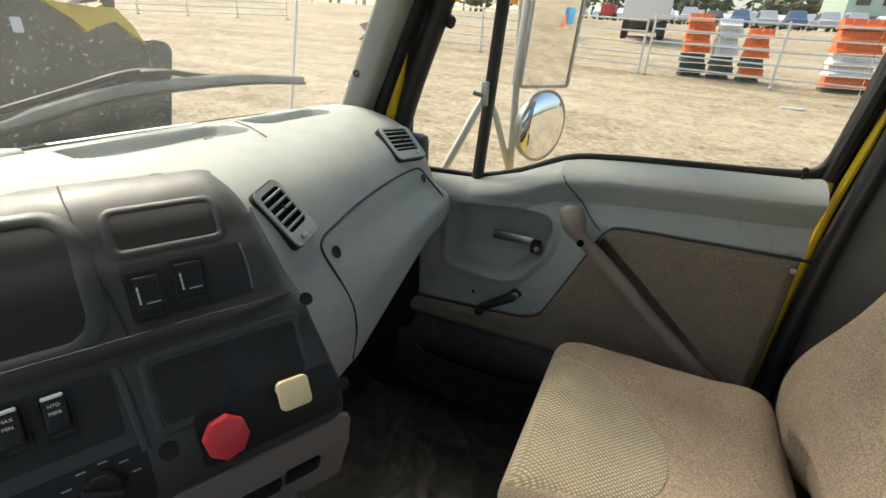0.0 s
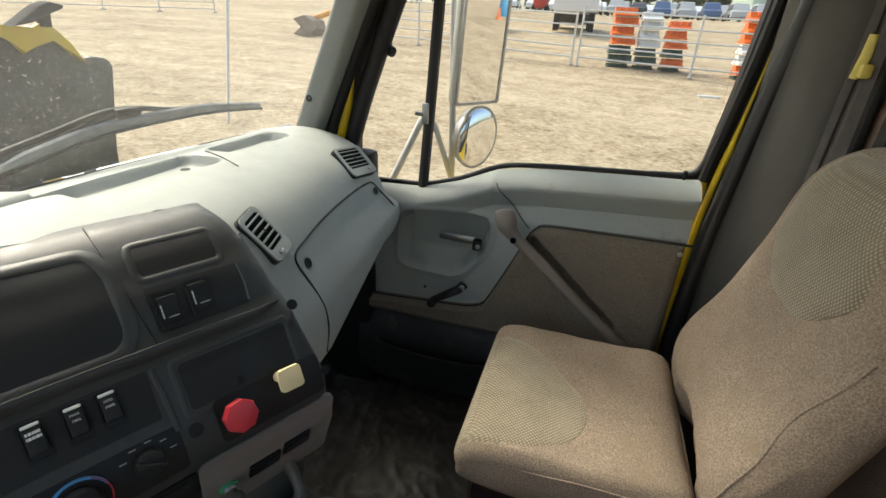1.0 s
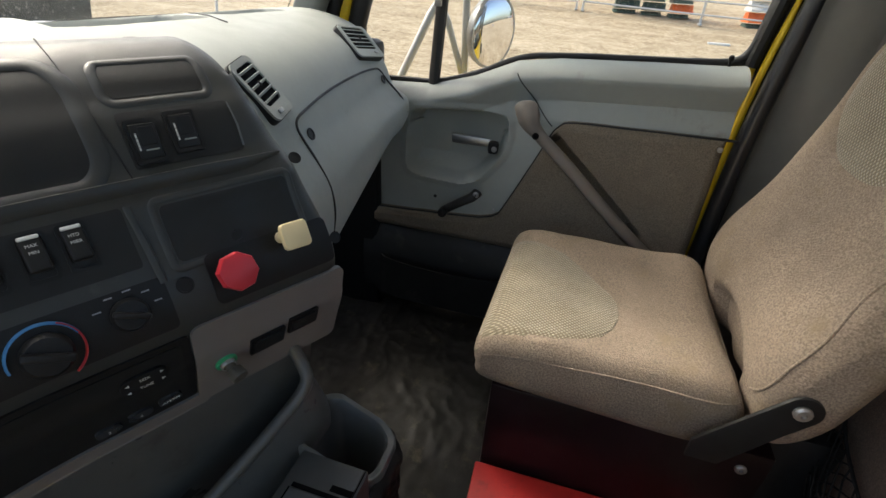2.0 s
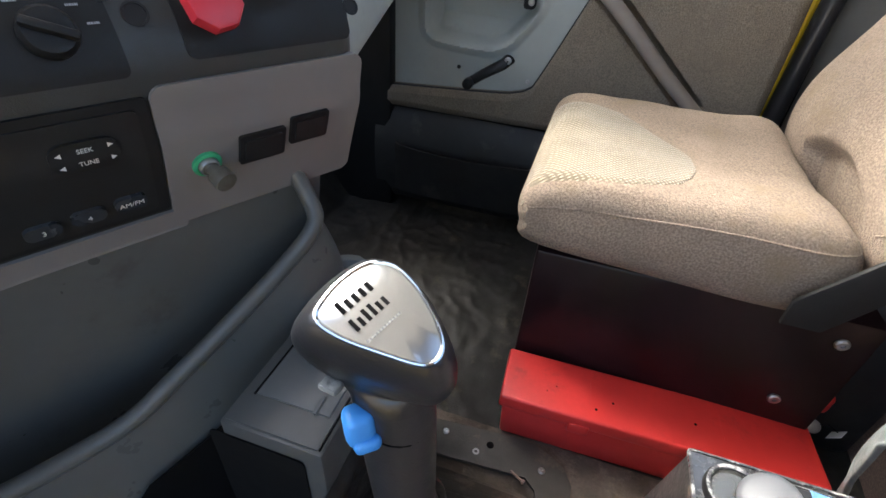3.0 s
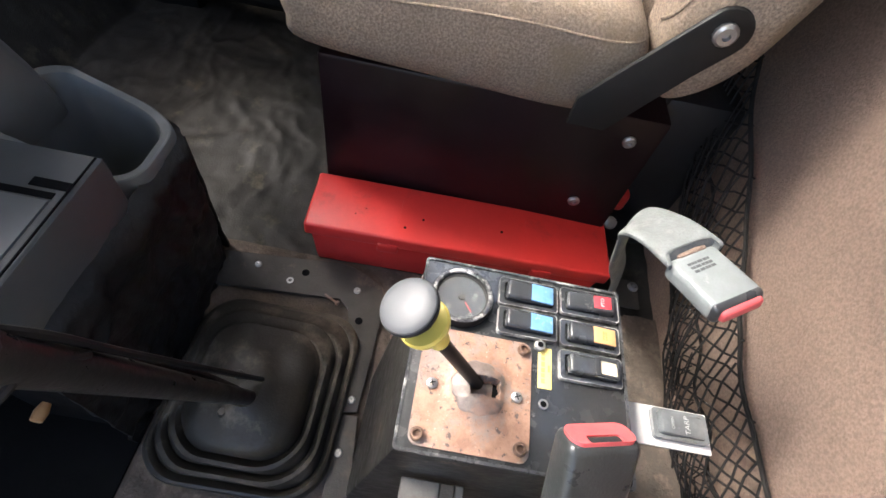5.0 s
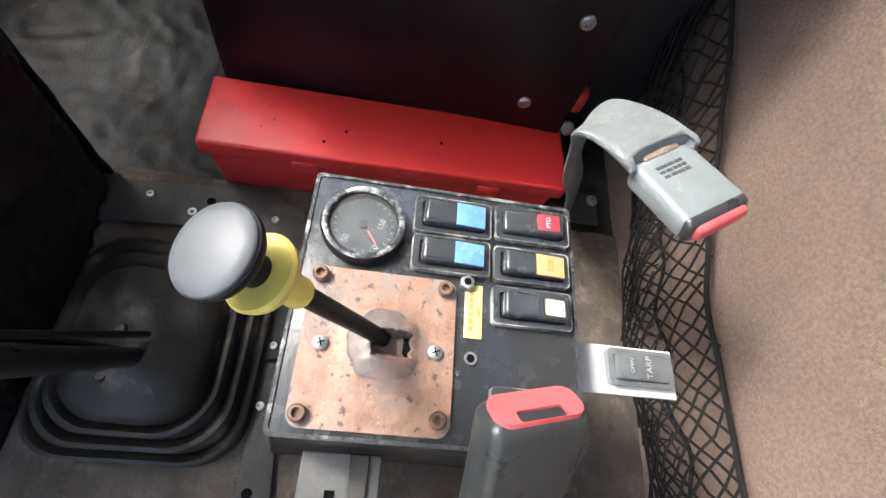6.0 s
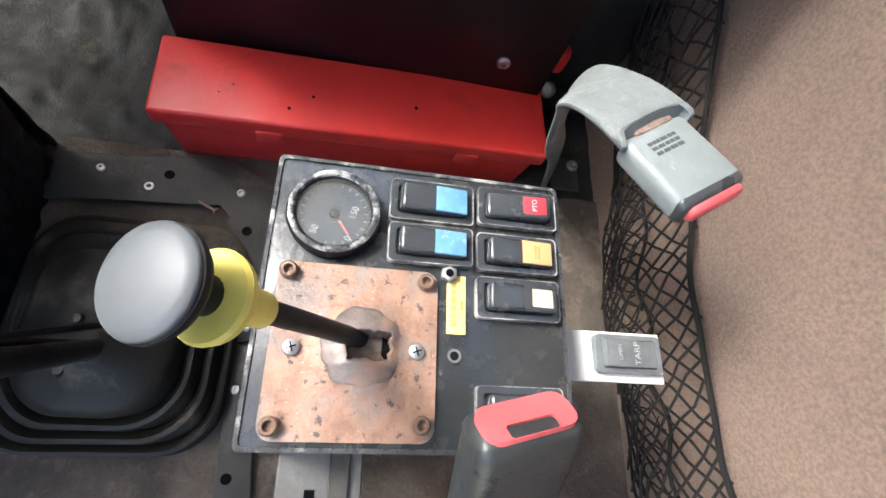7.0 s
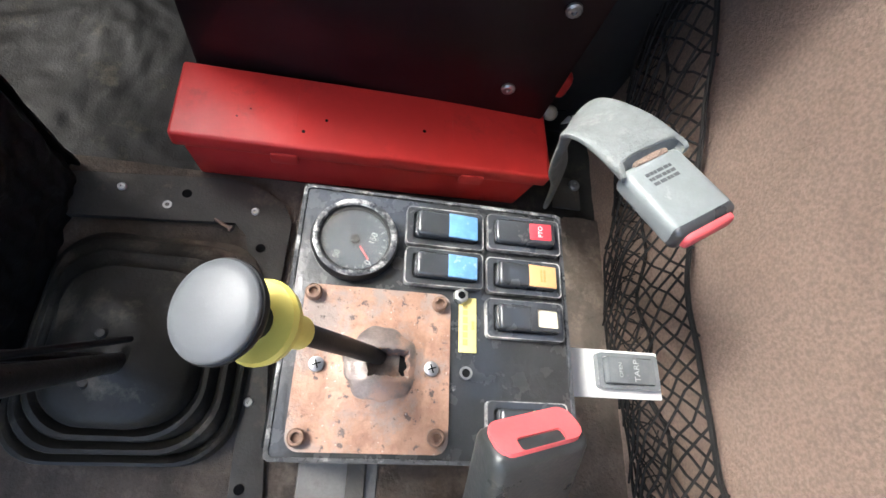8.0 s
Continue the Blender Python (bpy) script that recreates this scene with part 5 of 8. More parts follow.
def build_dash_details():
    d = DASH
    # instrument window under its hood
    part("instrument_cover", pod_patch(-0.46, 0.0, 0.82, 0.918, 0.028, 0.001, 0.002, 30, 16), DKFACE, d, "smoked dark instrument cover")
    part("hood_rim", pod_rim(-0.465, 0.004, 0.815, 0.924, 0.03, 0.010, 0.0005, 0.30), CHAR, d)
    part("seam", T([F(0.001 + 0.026 * k / 12, 0.942 - 0.138 * k / 12, 0.0006).translation for k in range(13)], 0.0011, 6), SEAL, d)
    # storage slot: flat dark plate in place of its shaded hollow
    part("storage_slot", pod_patch(0.036, 0.140, 0.889, 0.918, 0.008, 0.0006, 0.002), DKFACE, d)
    part("slot_rim", pod_rim(0.031, 0.146, 0.884, 0.921, 0.010, 0.0055, 0.0, 0.34), CHAR, d)
    # upper switches on their flat insert
    part("switch_insert", pod_patch(0.032, 0.158, 0.822, 0.876, 0.004, 0.0008, 0.002), DKFACE, d)
    part("insert_edge", T([F(0.158, 0.874, 0.001).translation, F(0.160, 0.85, 0.001).translation, F(0.158, 0.826, 0.001).translation], 0.0014, 6), CHARL, d)
    for s, z in ((0.052, 0.847), (0.095, 0.851)):
        r, K = rocker(d, s, z, 0.034, 0.050)
        bars(K @ Matrix.Translation((-0.0095, 0.0, 0.0066)) @ Matrix.Rotation(radians(90), 4, "Z"), 0.02, 0.003, 1, r)
    # horizontal ridge
    part("ridge", T(curve([F(s, 0.807 + (0.006 if s > 0.15 else 0), 0.0).translation for s in (-0.5, -0.4, -0.3, -0.2, -0.1, 0.0, 0.08, 0.15, 0.20)], 4), [0.0042] * 27 + [0.0040, 0.0036, 0.0030, 0.0022, 0.0012, 0.0004], 14, 3.0), CHAR, d)
    # lower blank insert and divider
    part("blank_insert", pod_patch(0.034, 0.190, 0.728, 0.788, 0.006, 0.0008, 0.002), DKFACE, d)
    part("insert_rim", pod_rim(0.028, 0.196, 0.722, 0.794, 0.008, 0.0042, 0.0, 0.36), CHAR, d)
    part("divider", T([F(0.006, 0.795, 0.001).translation, F(0.009, 0.76, 0.002).translation, F(0.012, 0.715, 0.001).translation], 0.0042, 10, 0.5), CHAR, d)
    part("switch_bank", pod_patch(-0.30, 0.0, 0.735, 0.795, 0.004, 0.0006, 0.002, 24, 8), DKFACE, d)
    for s in (-0.047, -0.081, -0.122):
        flip_switch(d, s, 0.770, 0.026, 0.050, ("HTD", "MIRR") if s > -0.06 else ("MAX", "MIN") if s > -0.1 else ())
    # heater panel
    h = part("heater_panel", pod_patch(-0.30, 0.012, 0.664, 0.722, 0.006, 0.0006, 0.002, 26, 10), BLACK, d)
    for s, z, a0, a1, arc in ((-0.105, 0.690, 20, 200, BLUEARC), (-0.105, 0.690, -60, 70, REDARC)):
        M = F(s, z, 0.003)
        pts = [M @ Vector((0.031 * math.cos(radians(a)), 0.031 * math.sin(radians(a)), 0)) for a in range(a0, a1, 10)]
        part("temperature_arc", T(pts, 0.0022, 6, 0.4), arc, h)
    for s, z, r in ((-0.105, 0.690, 0.022), (-0.030, 0.698, 0.018)):
        M = F(s, z, 0.003)
        k = part("heater_knob", L([(r, 0), (r, 0.006), (r * 0.85, 0.010), (r * 0.3, 0.011)], M, 20), BLACK, h)
        part("knob_bar", B((0, 0, 0.014), (r * 1.9, r * 0.35, 0.010), 0.002, 2, M @ Matrix.Rotation(radians(-25), 4, "Z")), BLACK, k)
    for i, a in enumerate((150, 115, 80, 45, 10)):
        M = F(-0.030 + 0.030 * math.cos(radians(a)), 0.698 + 0.022 * math.sin(radians(a)), 0.003)
        bars(M, 0.008, 0.0026, 1, h, WORNTXT)
    # brake knob recess
    part("knob_recess", pod_patch(0.058, 0.224, 0.670, 0.728, 0.008, 0.0016, 0.003, 20, 16), BLACK, d)
    M = F(0.082, 0.703, 0.0)
    k = part("parking_brake_knob", L([(0.007, 0), (0.007, 0.026)], M, 12), REDKNOB, d, "red eight-sided pull knob")
    pts = [(0.0235 * math.cos(radians(22.5 + 45 * i)), 0.0235 * math.sin(radians(22.5 + 45 * i))) for i in range(8)]
    part("knob_face", P(pts, M @ Matrix.Translation((0, 0, 0.02)) @ Matrix.Rotation(radians(10), 4, "Z"), 0.014, 0.003), REDKNOB, k)
    M = F(0.156, 0.720, 0.0)
    k = part("trailer_brake_knob", L([(0.008, 0), (0.008, 0.008), (0.006, 0.010), (0.006, 0.038)], M, 12), CREAM, d, "cream square pull knob")
    part("knob_face", P(rrect(0.036, 0.034, 0.006, 4), M @ Matrix.Translation((0.003, -0.002, 0.036)) @ Matrix.Rotation(radians(-2), 4, "Z"), 0.008, 0.002), CREAM, k)
    # sockets and screw holes
    for s, z, r in ((0.215, 0.803, 0.007), (0.232, 0.698, 0.007), (0.030, 0.706, 0.008), (0.106, 0.737, 0.006)):
        part("screw_hole", L([(r * 1.25, 0), (r * 1.25, 0.0008), (r, 0.0008), (r * 0.9, -0.003), (0.0001, -0.003)], F(s, z, 0.001), 14), BLACK, d)
    # facia below with two blanks, lighter and radio
    part("facia", pod_patch(0.018, 0.236, 0.503, 0.655, 0.012, 0.004, 0.008, 20, 24), FASCIA, d, "warm grey facia panel")
    part("facia_lip", pod_patch(-0.34, 0.03, 0.497, 0.522, 0.004, 0.004, 0.008, 24, 6), FASCIA, d)
    for s0, s1, z0, z1 in ((0.088, 0.139, 0.560, 0.594), (0.145, 0.192, 0.569, 0.601)):
        b = part("switch_blank", pod_patch(s0, s1, z0, z1, 0.003, 0.0075, 0.004, 6, 6), BLACK, d, "black blanking plate")
        part("blank_face", pod_patch(s0 + 0.005, s1 - 0.005, z0 + 0.005, z1 - 0.005, 0.002, 0.0095, 0.003, 6, 6), DKFACE, b)
    M = F(0.055, 0.572, 0.004)
    lt = part("lighter", L([(0.009, 0), (0.009, 0.008), (0.0065, 0.010), (0.0068, 0.016), (0.0105, 0.018), (0.0116, 0.028), (0.0105, 0.032), (0.004, 0.0335)], M @ Matrix.Rotation(radians(8), 4, "Y"), 18), mat("dusty lighter plastic", (0.085, 0.078, 0.062), 0.6, var=0.25, scale=60, bump=0.2), d, "dusty plug-in lighter")
    part("lighter_ring", L([(0.0145, 0), (0.0145, 0.003), (0.0105, 0.004), (0.0105, 0.0)], M, 20, True), GREENP, lt, "green lighter ring")
    part("lighter_collar", L([(0.0098, 0.002), (0.0098, 0.008), (0.009, 0.009)], M, 18), STEEL, lt)
    r = part("radio", pod_patch(-0.235, 0.016, 0.527, 0.648, 0.004, 0.003, 0.006, 20, 16), BLACK, d, "black dash radio with rocker buttons")
    part("radio_face", pod_patch(-0.23, 0.006, 0.533, 0.640, 0.006, 0.0045, 0.003, 20, 14), DKFACE, r)
    b = part("seek_button", pod_patch(-0.063, -0.014, 0.600, 0.624, 0.011, 0.008, 0.004, 12, 10), BLACK, r)
    text("SEEK", 0.0054, F(-0.038, 0.6165, 0.0088), LEGEND, b)
    text("TUNE", 0.0054, F(-0.038, 0.6065, 0.0088), LEGEND, b)
    for s, z, way in ((-0.056, 0.616, 1), (-0.020, 0.6175, -1), (-0.056, 0.606, 1), (-0.020, 0.607, -1)):
        M = F(s, z, 0.0086)
        part("arrow", P([(-0.0022 * way, 0), (0.0018 * way, 0.002), (0.0018 * way, -0.002)], M, 0.0003), LEGEND, b, smooth=False)
    for s, z, w, body in ((-0.017, 0.553, 0.027, "AM/FM"), (-0.051, 0.551, 0.027, "4"), (-0.085, 0.549, 0.027, "3")):
        b = part("radio_button", pod_patch(s - w / 2, s + w / 2, z - 0.0065, z + 0.0075, 0.0062, 0.0085, 0.004, 10, 8), GLOSSB, r)
        text(body, 0.0070, F(s, z, 0.0093), LEGEND, b)
    # passenger side: vents, glove box
    for M, w, h, gw, gh, gx, gy, across in (
            (frame_of((0.5265, 0.4884, 0.8608), (0.026, -0.060, -0.078), (0.09, -0.78, 0.62)), 0.102, 0.066, 0.068, 0.052, -0.007, 0.0, True),
            (on_pax(0.995, 0.878, 0.0045) @ Matrix.Rotation(radians(-9), 4, "Z"), 0.130, 0.090, 0.104, 0.062, -0.003, 0.008, False)):
        v = part("air_vent", ringp(rrect(w, h, 0.012, 4), rrect(gw, gh, 0.008, 4, gx, gy), M @ Matrix.Translation((0, 0, -0.012)), 0.0165, 0.0015), GREY, d, "grey louvred air vent")
        part("vent_groove", ringp(rrect(w + 0.003, h + 0.003, 0.013, 4), rrect(w - 0.001, h - 0.001, 0.012, 4), M @ Matrix.Translation((0, 0, -0.012)), 0.0130), SEAL, v)
        part("vent_well", P(rrect(gw, gh, 0.008, 4, gx, gy), M @ Matrix.Translation((0, 0, 0.0004)), 0.0012), INK, v)
        n = 5
        for i in range(n):
            k = (i + 0.5) / n - 0.5
            S = M @ Matrix.Translation((gx + (gw * k * 0.94 if across else 0), gy + (0 if across else gh * k * 0.94), 0.0036)) @ Matrix.Rotation(radians(40 if across else -10), 4, "Y" if across else "X")
            part("slat", B((0, 0, 0), (0.0044, gh * 0.97, 0.0024) if across else (gw * 0.97, 0.0024, 0.0018), 0.0008, 2, S), GREY, v)
        part("vane", B((gx, gy, 0.0062), (gw * 0.14, 0.003, 0.003) if across else (0.004, gh * 0.16, 0.003), 0.001, 1, M), BLACK, v)
        part("vent_wheel", B((w * 0.40, -h * 0.12, 0.0055) if across else (w * 0.22, -h * 0.37, 0.0055), (0.007, 0.014, 0.005) if across else (0.016, 0.006, 0.005), 0.0015, 2, M), STEEL, v)
    path = [(1.062, 0.712), (1.058, 0.75), (1.045, 0.79), (1.02, 0.818), (0.985, 0.825), (0.9, 0.828), (0.785, 0.826), (0.69, 0.820), (0.624, 0.812), (0.585, 0.806), (0.569, 0.795), (0.570, 0.775), (0.580, 0.737), (0.590, 0.686), (0.588, 0.64), (0.575, 0.605), (0.57, 0.59)]
    part("glove_box_seam", T(curve([on_pax(x, z, 0.0008).translation for x, z in path], 4), 0.0025, 6), SEAL, d)
    for x, z in ((0.600, 0.775), (1.018, 0.797)):
        part("screw_hole", L([(0.011, 0), (0.011, 0.001), (0.008, 0.001), (0.007, -0.003), (0.0001, -0.003)], on_pax(x, z, 0.0015), 16), BLACK, d)
    part("screw_hole", L([(0.009, 0), (0.009, 0.001), (0.0001, 0.001)], Matrix.Translation((0.392, 0.572, 0.9375)), 14), BLACK, d)
    for x, y in ((0.628, 0.752), (0.20, 0.76)):
        part("tray_hole", L([(0.010, 0), (0.010, 0.001), (0.0001, 0.001)], Matrix.Translation((x, y, 0.9225)), 14), BLACK, d)
    part("top_seam", T([(0.726, 0.787, 0.9375), (0.690, 0.71, 0.9408), (0.662, 0.645, 0.9355)], 0.0012, 6), SEAL, d)


build_dash_details()


# ---- lower console: bin, ash tray, cup holder ----
def build_lower_console():
    c = thing("centre_console", (0.25, 0.35, 0.0), "grey moulded floor console with open bin, tray and cup holder", "console")
    lip = curve([(0.356, 0.372, 0.528), (0.357, 0.352, 0.49), (0.342, 0.335, 0.459), (0.30, 0.354, 0.420), (0.222, 0.392, 0.369), (0.16, 0.421, 0.334), (0.11, 0.445, 0.308), (0.045, 0.477, 0.302), (-0.08, 0.525, 0.318), (-0.22, 0.55, 0.34)], 6)
    low = curve([(0.430, 0.40, 0.30), (0.425, 0.365, 0.30), (0.40, 0.335, 0.30), (0.33, 0.335, 0.30), (0.25, 0.36, 0.22), (0.17, 0.39, 0.12), (0.10, 0.42, 0.05), (0.0, 0.46, 0.0), (-0.1, 0.50, 0.0), (-0.22, 0.53, 0.0)], 6)
    n = len(lip) - 1
    def wall(u, v):
        k = u * n
        i = min(int(k), n - 1)
        t = k - i
        a, b = lip[i].lerp(lip[i + 1], t), low[i].lerp(low[i + 1], t)
        q = a.lerp(b, v)
        out = Vector((0.3, -0.95, 0)) * 0.012 * math.sin(v * math.pi)
        return q + out
    part("bin_wall", surf(wall, 80, 12, 0.007), BINM, c)
    part("bin_lip", T(lip, 0.0105, 12), BINM, c, "rounded lip of the open bin")
    def back(u, v):
        s = 0.20 - 0.60 * u
        p = on_pod(s, -0.49 - 0.07 * v, 0.505 - 0.32 * v)
        return V(p.x, p.y, p.z)
    part("bin_back", surf(back, 24, 8, 0.006), BINM, c)
    side = surf(lambda u, v: V(0.356 + 0.07 * v, 0.372 + 0.16 * u, 0.526 - 0.22 * v), 6, 8, 0.006)
    part("bin_side", side, GREY, c)
    # tray block
    part("tray_block", B((0.208, 0.265, 0.215), (0.178, 0.116, 0.292), 0.004), TRAYM, c)
    t = part("ash_tray", B((0.208, 0.265, 0.3625), (0.170, 0.104, 0.003), 0.001), TRAYM, c)
    part("tray_lid", B((0.195, 0.262, 0.365), (0.075, 0.085, 0.003), 0.001), CHARL, t)
    part("tray_gap", B((0.239, 0.262, 0.3645), (0.007, 0.085, 0.0015), 0.0), INK, t)
    part("tray_gap", B((0.195, 0.3065, 0.3645), (0.078, 0.002, 0.0015), 0.0), INK, t)
    part("tray_gap", B((0.208, 0.211, 0.3645), (0.17, 0.0016, 0.0015), 0.0), INK, t)
    part("tray_tab", B((0.165, 0.235, 0.368), (0.022, 0.004, 0.004), 0.001), CHARL, t)
    part("tray_scale", B((0.252, 0.23, 0.3645), (0.010, 0.035, 0.0015), 0.0), INK, t)
    lift = [(0.0, 0.0)] + [(0.112 * k / 12, 0.001 + 0.021 * (k / 12) ** 2.2) for k in range(13)] + [(0.112, 0.0)]
    part("tray_cheek", P(lift, frame_of((0.2935, 0.3215, 0.3585), (0, -1, 0), (1, 0, 0)), 0.0045), TRAYM, c)
    # shaded recess on the driver's side of the block, put in as black sheets
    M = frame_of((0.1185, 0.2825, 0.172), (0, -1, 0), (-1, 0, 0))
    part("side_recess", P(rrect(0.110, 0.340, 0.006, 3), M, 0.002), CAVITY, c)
    def dark_sheet(u, v):
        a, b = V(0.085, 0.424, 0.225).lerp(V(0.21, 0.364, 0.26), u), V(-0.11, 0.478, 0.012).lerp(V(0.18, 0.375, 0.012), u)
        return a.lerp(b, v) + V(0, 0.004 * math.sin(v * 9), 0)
    part("recess_shade", surf(dark_sheet, 16, 12, 0.003), CAVITY, c, "black sheet in place of the shade in the recess")
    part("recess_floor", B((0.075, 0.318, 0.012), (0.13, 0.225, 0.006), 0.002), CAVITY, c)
    # orange stub stands for a small orange glint in the recess
    part("plug", T([(0.118, 0.302, 0.084), (0.105, 0.301, 0.085), (0.094, 0.30, 0.086)], [0.005, 0.0085, 0.007], 12), ORANGE, c, "orange stub standing in for a glint in the recess")
    # cup holder
    outer = rrect(0.130, 0.165, 0.045, 12, 0.366, 0.285)
    def cup(k):
        return [(0.366 + (x - 0.366) * k, 0.285 + (y - 0.285) * k) for x, y in outer]
    def brink(y):
        k = max(0.0, min(1.0, (y - 0.215) / 0.10))
        return 0.306 + 0.046 * k * k * (3 - 2 * k)
    rows = [[V(x, y, 0.0) for x, y in cup(0.86)], [V(x, y, 0.24) for x, y in cup(0.93)]]
    for k, dz in ((1.0, -0.016), (0.992, -0.006), (0.975, -0.001), (0.955, 0.0), (0.84, -0.003), (0.80, -0.009), (0.785, -0.024), (0.775, -0.05), (0.755, -0.09)):
        rows.append([V(x, y, brink(y) + dz) for x, y in cup(k)])
    for k, z in ((0.69, 0.085), (0.5, 0.08)):
        rows.append([V(x, y, z) for x, y in cup(k)])
    part("cup_holder", loft(bmesh.new(), rows), CUPM, c, "rounded grey cup holder")
    # vinyl side that hangs to the floor
    def skirt(u, v):
        x = 0.10 + 0.335 * u
        y = 0.191 + 0.008 * noise.noise((x * 20, v * 6, 4)) + 0.005 * noise.noise((x * 55, v * 14, 9)) + (0.03 * (u - 0.9) / 0.1 if u > 0.9 else 0) + 0.018 * max(0.0, 1 - v / 0.06) ** 2
        return V(x, y + 0.015 * v, 0.29 * (1 - v) + 0.004)
    part("skirt", surf(skirt, 90, 60, -0.004), SKIRT, c, "crinkled black vinyl skirt")
    part("skirt_side", surf(lambda u, v: V(0.432 + 0.005 * noise.noise((u * 9, v * 7, 1)), 0.218 + 0.36 * u, 0.262 * (1 - v) + 0.004), 24, 18, -0.004), SKIRT, c)
    screw((0.2, 0.209, 0.12), (0, -1, 0), 0.004, c)


build_lower_console()


# ---- plates round the gear lever boot ----
def build_plates():
    M = Matrix.Translation((0, 0, 0.012))
    corner = [(0.422, -0.035), (0.405, -0.062), (0.378, -0.076)]
    L1 = [(0.417, 0.245), (0.436, 0.02), (0.434, -0.005)] + corner + [(0.19, -0.072), (0.185, -0.048), (0.284, -0.031), (0.322, -0.027), (0.352, -0.018), (0.368, 0.0), (0.352, 0.235)]
    a = thing("floor_plate", (0.40, 0.0, 0.012), "dusty black corner plate screwed round the lever boot", "plate")
    part("plate", P(L1, M, 0.008, 0.001), PLATE, a)
    for x, y in ((0.403, 0.152), (0.388, -0.024), (0.205, -0.06)):
        screw((x, y, 0.020), (0, 0, 1), 0.006, a, STEEL)
    for x, y in ((0.404, 0.07), (0.333, -0.04)):
        part("hole", L([(0.0065, 0), (0.0065, 0.001), (0.0001, 0.001)], Matrix.Translation((x, y, 0.0202)), 12), INK, a)
    part("washer", L([(0.006, 0), (0.006, 0.001), (0.003, 0.001), (0.003, 0)], Matrix.Translation((0.384, 0.091, 0.020)), 12, True), STEEL, a)
    b = thing("floor_plate", (0.1, -0.06, 0.012), "dusty black straight plate screwed beside the lever boot", "plate")
    part("plate", P([(0.183, -0.048), (0.183, -0.075), (-0.10, -0.108), (-0.10, -0.06)], M, 0.008, 0.001), PLATE, b)
    screw((0.13, -0.060, 0.020), (0, 0, 1), 0.006, b)
    part("hole", L([(0.006, 0), (0.006, 0.001), (0.0001, 0.001)], Matrix.Translation((0.034, -0.066, 0.0202)), 12), INK, b)
    n = thing("loose_screw", (0.36, 0.01, 0.022), "rusty loose screw lying on the floor plate", "screw")
    part("shank", T([(0.368, 0.026, 0.024), (0.357, 0.004, 0.024)], 0.0022, 8), RUST, n)
    part("head", T([(0.357, 0.004, 0.024), (0.3555, 0.001, 0.024)], 0.0045, 8), RUST, n)
    def liner(u, v):
        x, y = -0.35 + 0.80 * u, -0.57 + 0.80 * v
        return V(x, y, 0.009 + 0.003 * noise.noise((x * 30, y * 30, 7)) + 0.002 * noise.noise((x * 70, y * 60, 2)))
    ob = part("floor_liner", surf(liner, 80, 80, 0.006), TUNNEL)
    tagged(ob, "brown dirty liner over the transmission tunnel", "floor", kind="structure")
    for x, y in ((0.24, -0.09), (0.12, -0.105), (0.32, -0.10)):
        screw((x, y, 0.011), (0, 0, 1), 0.005, ob, RUST)


build_plates()


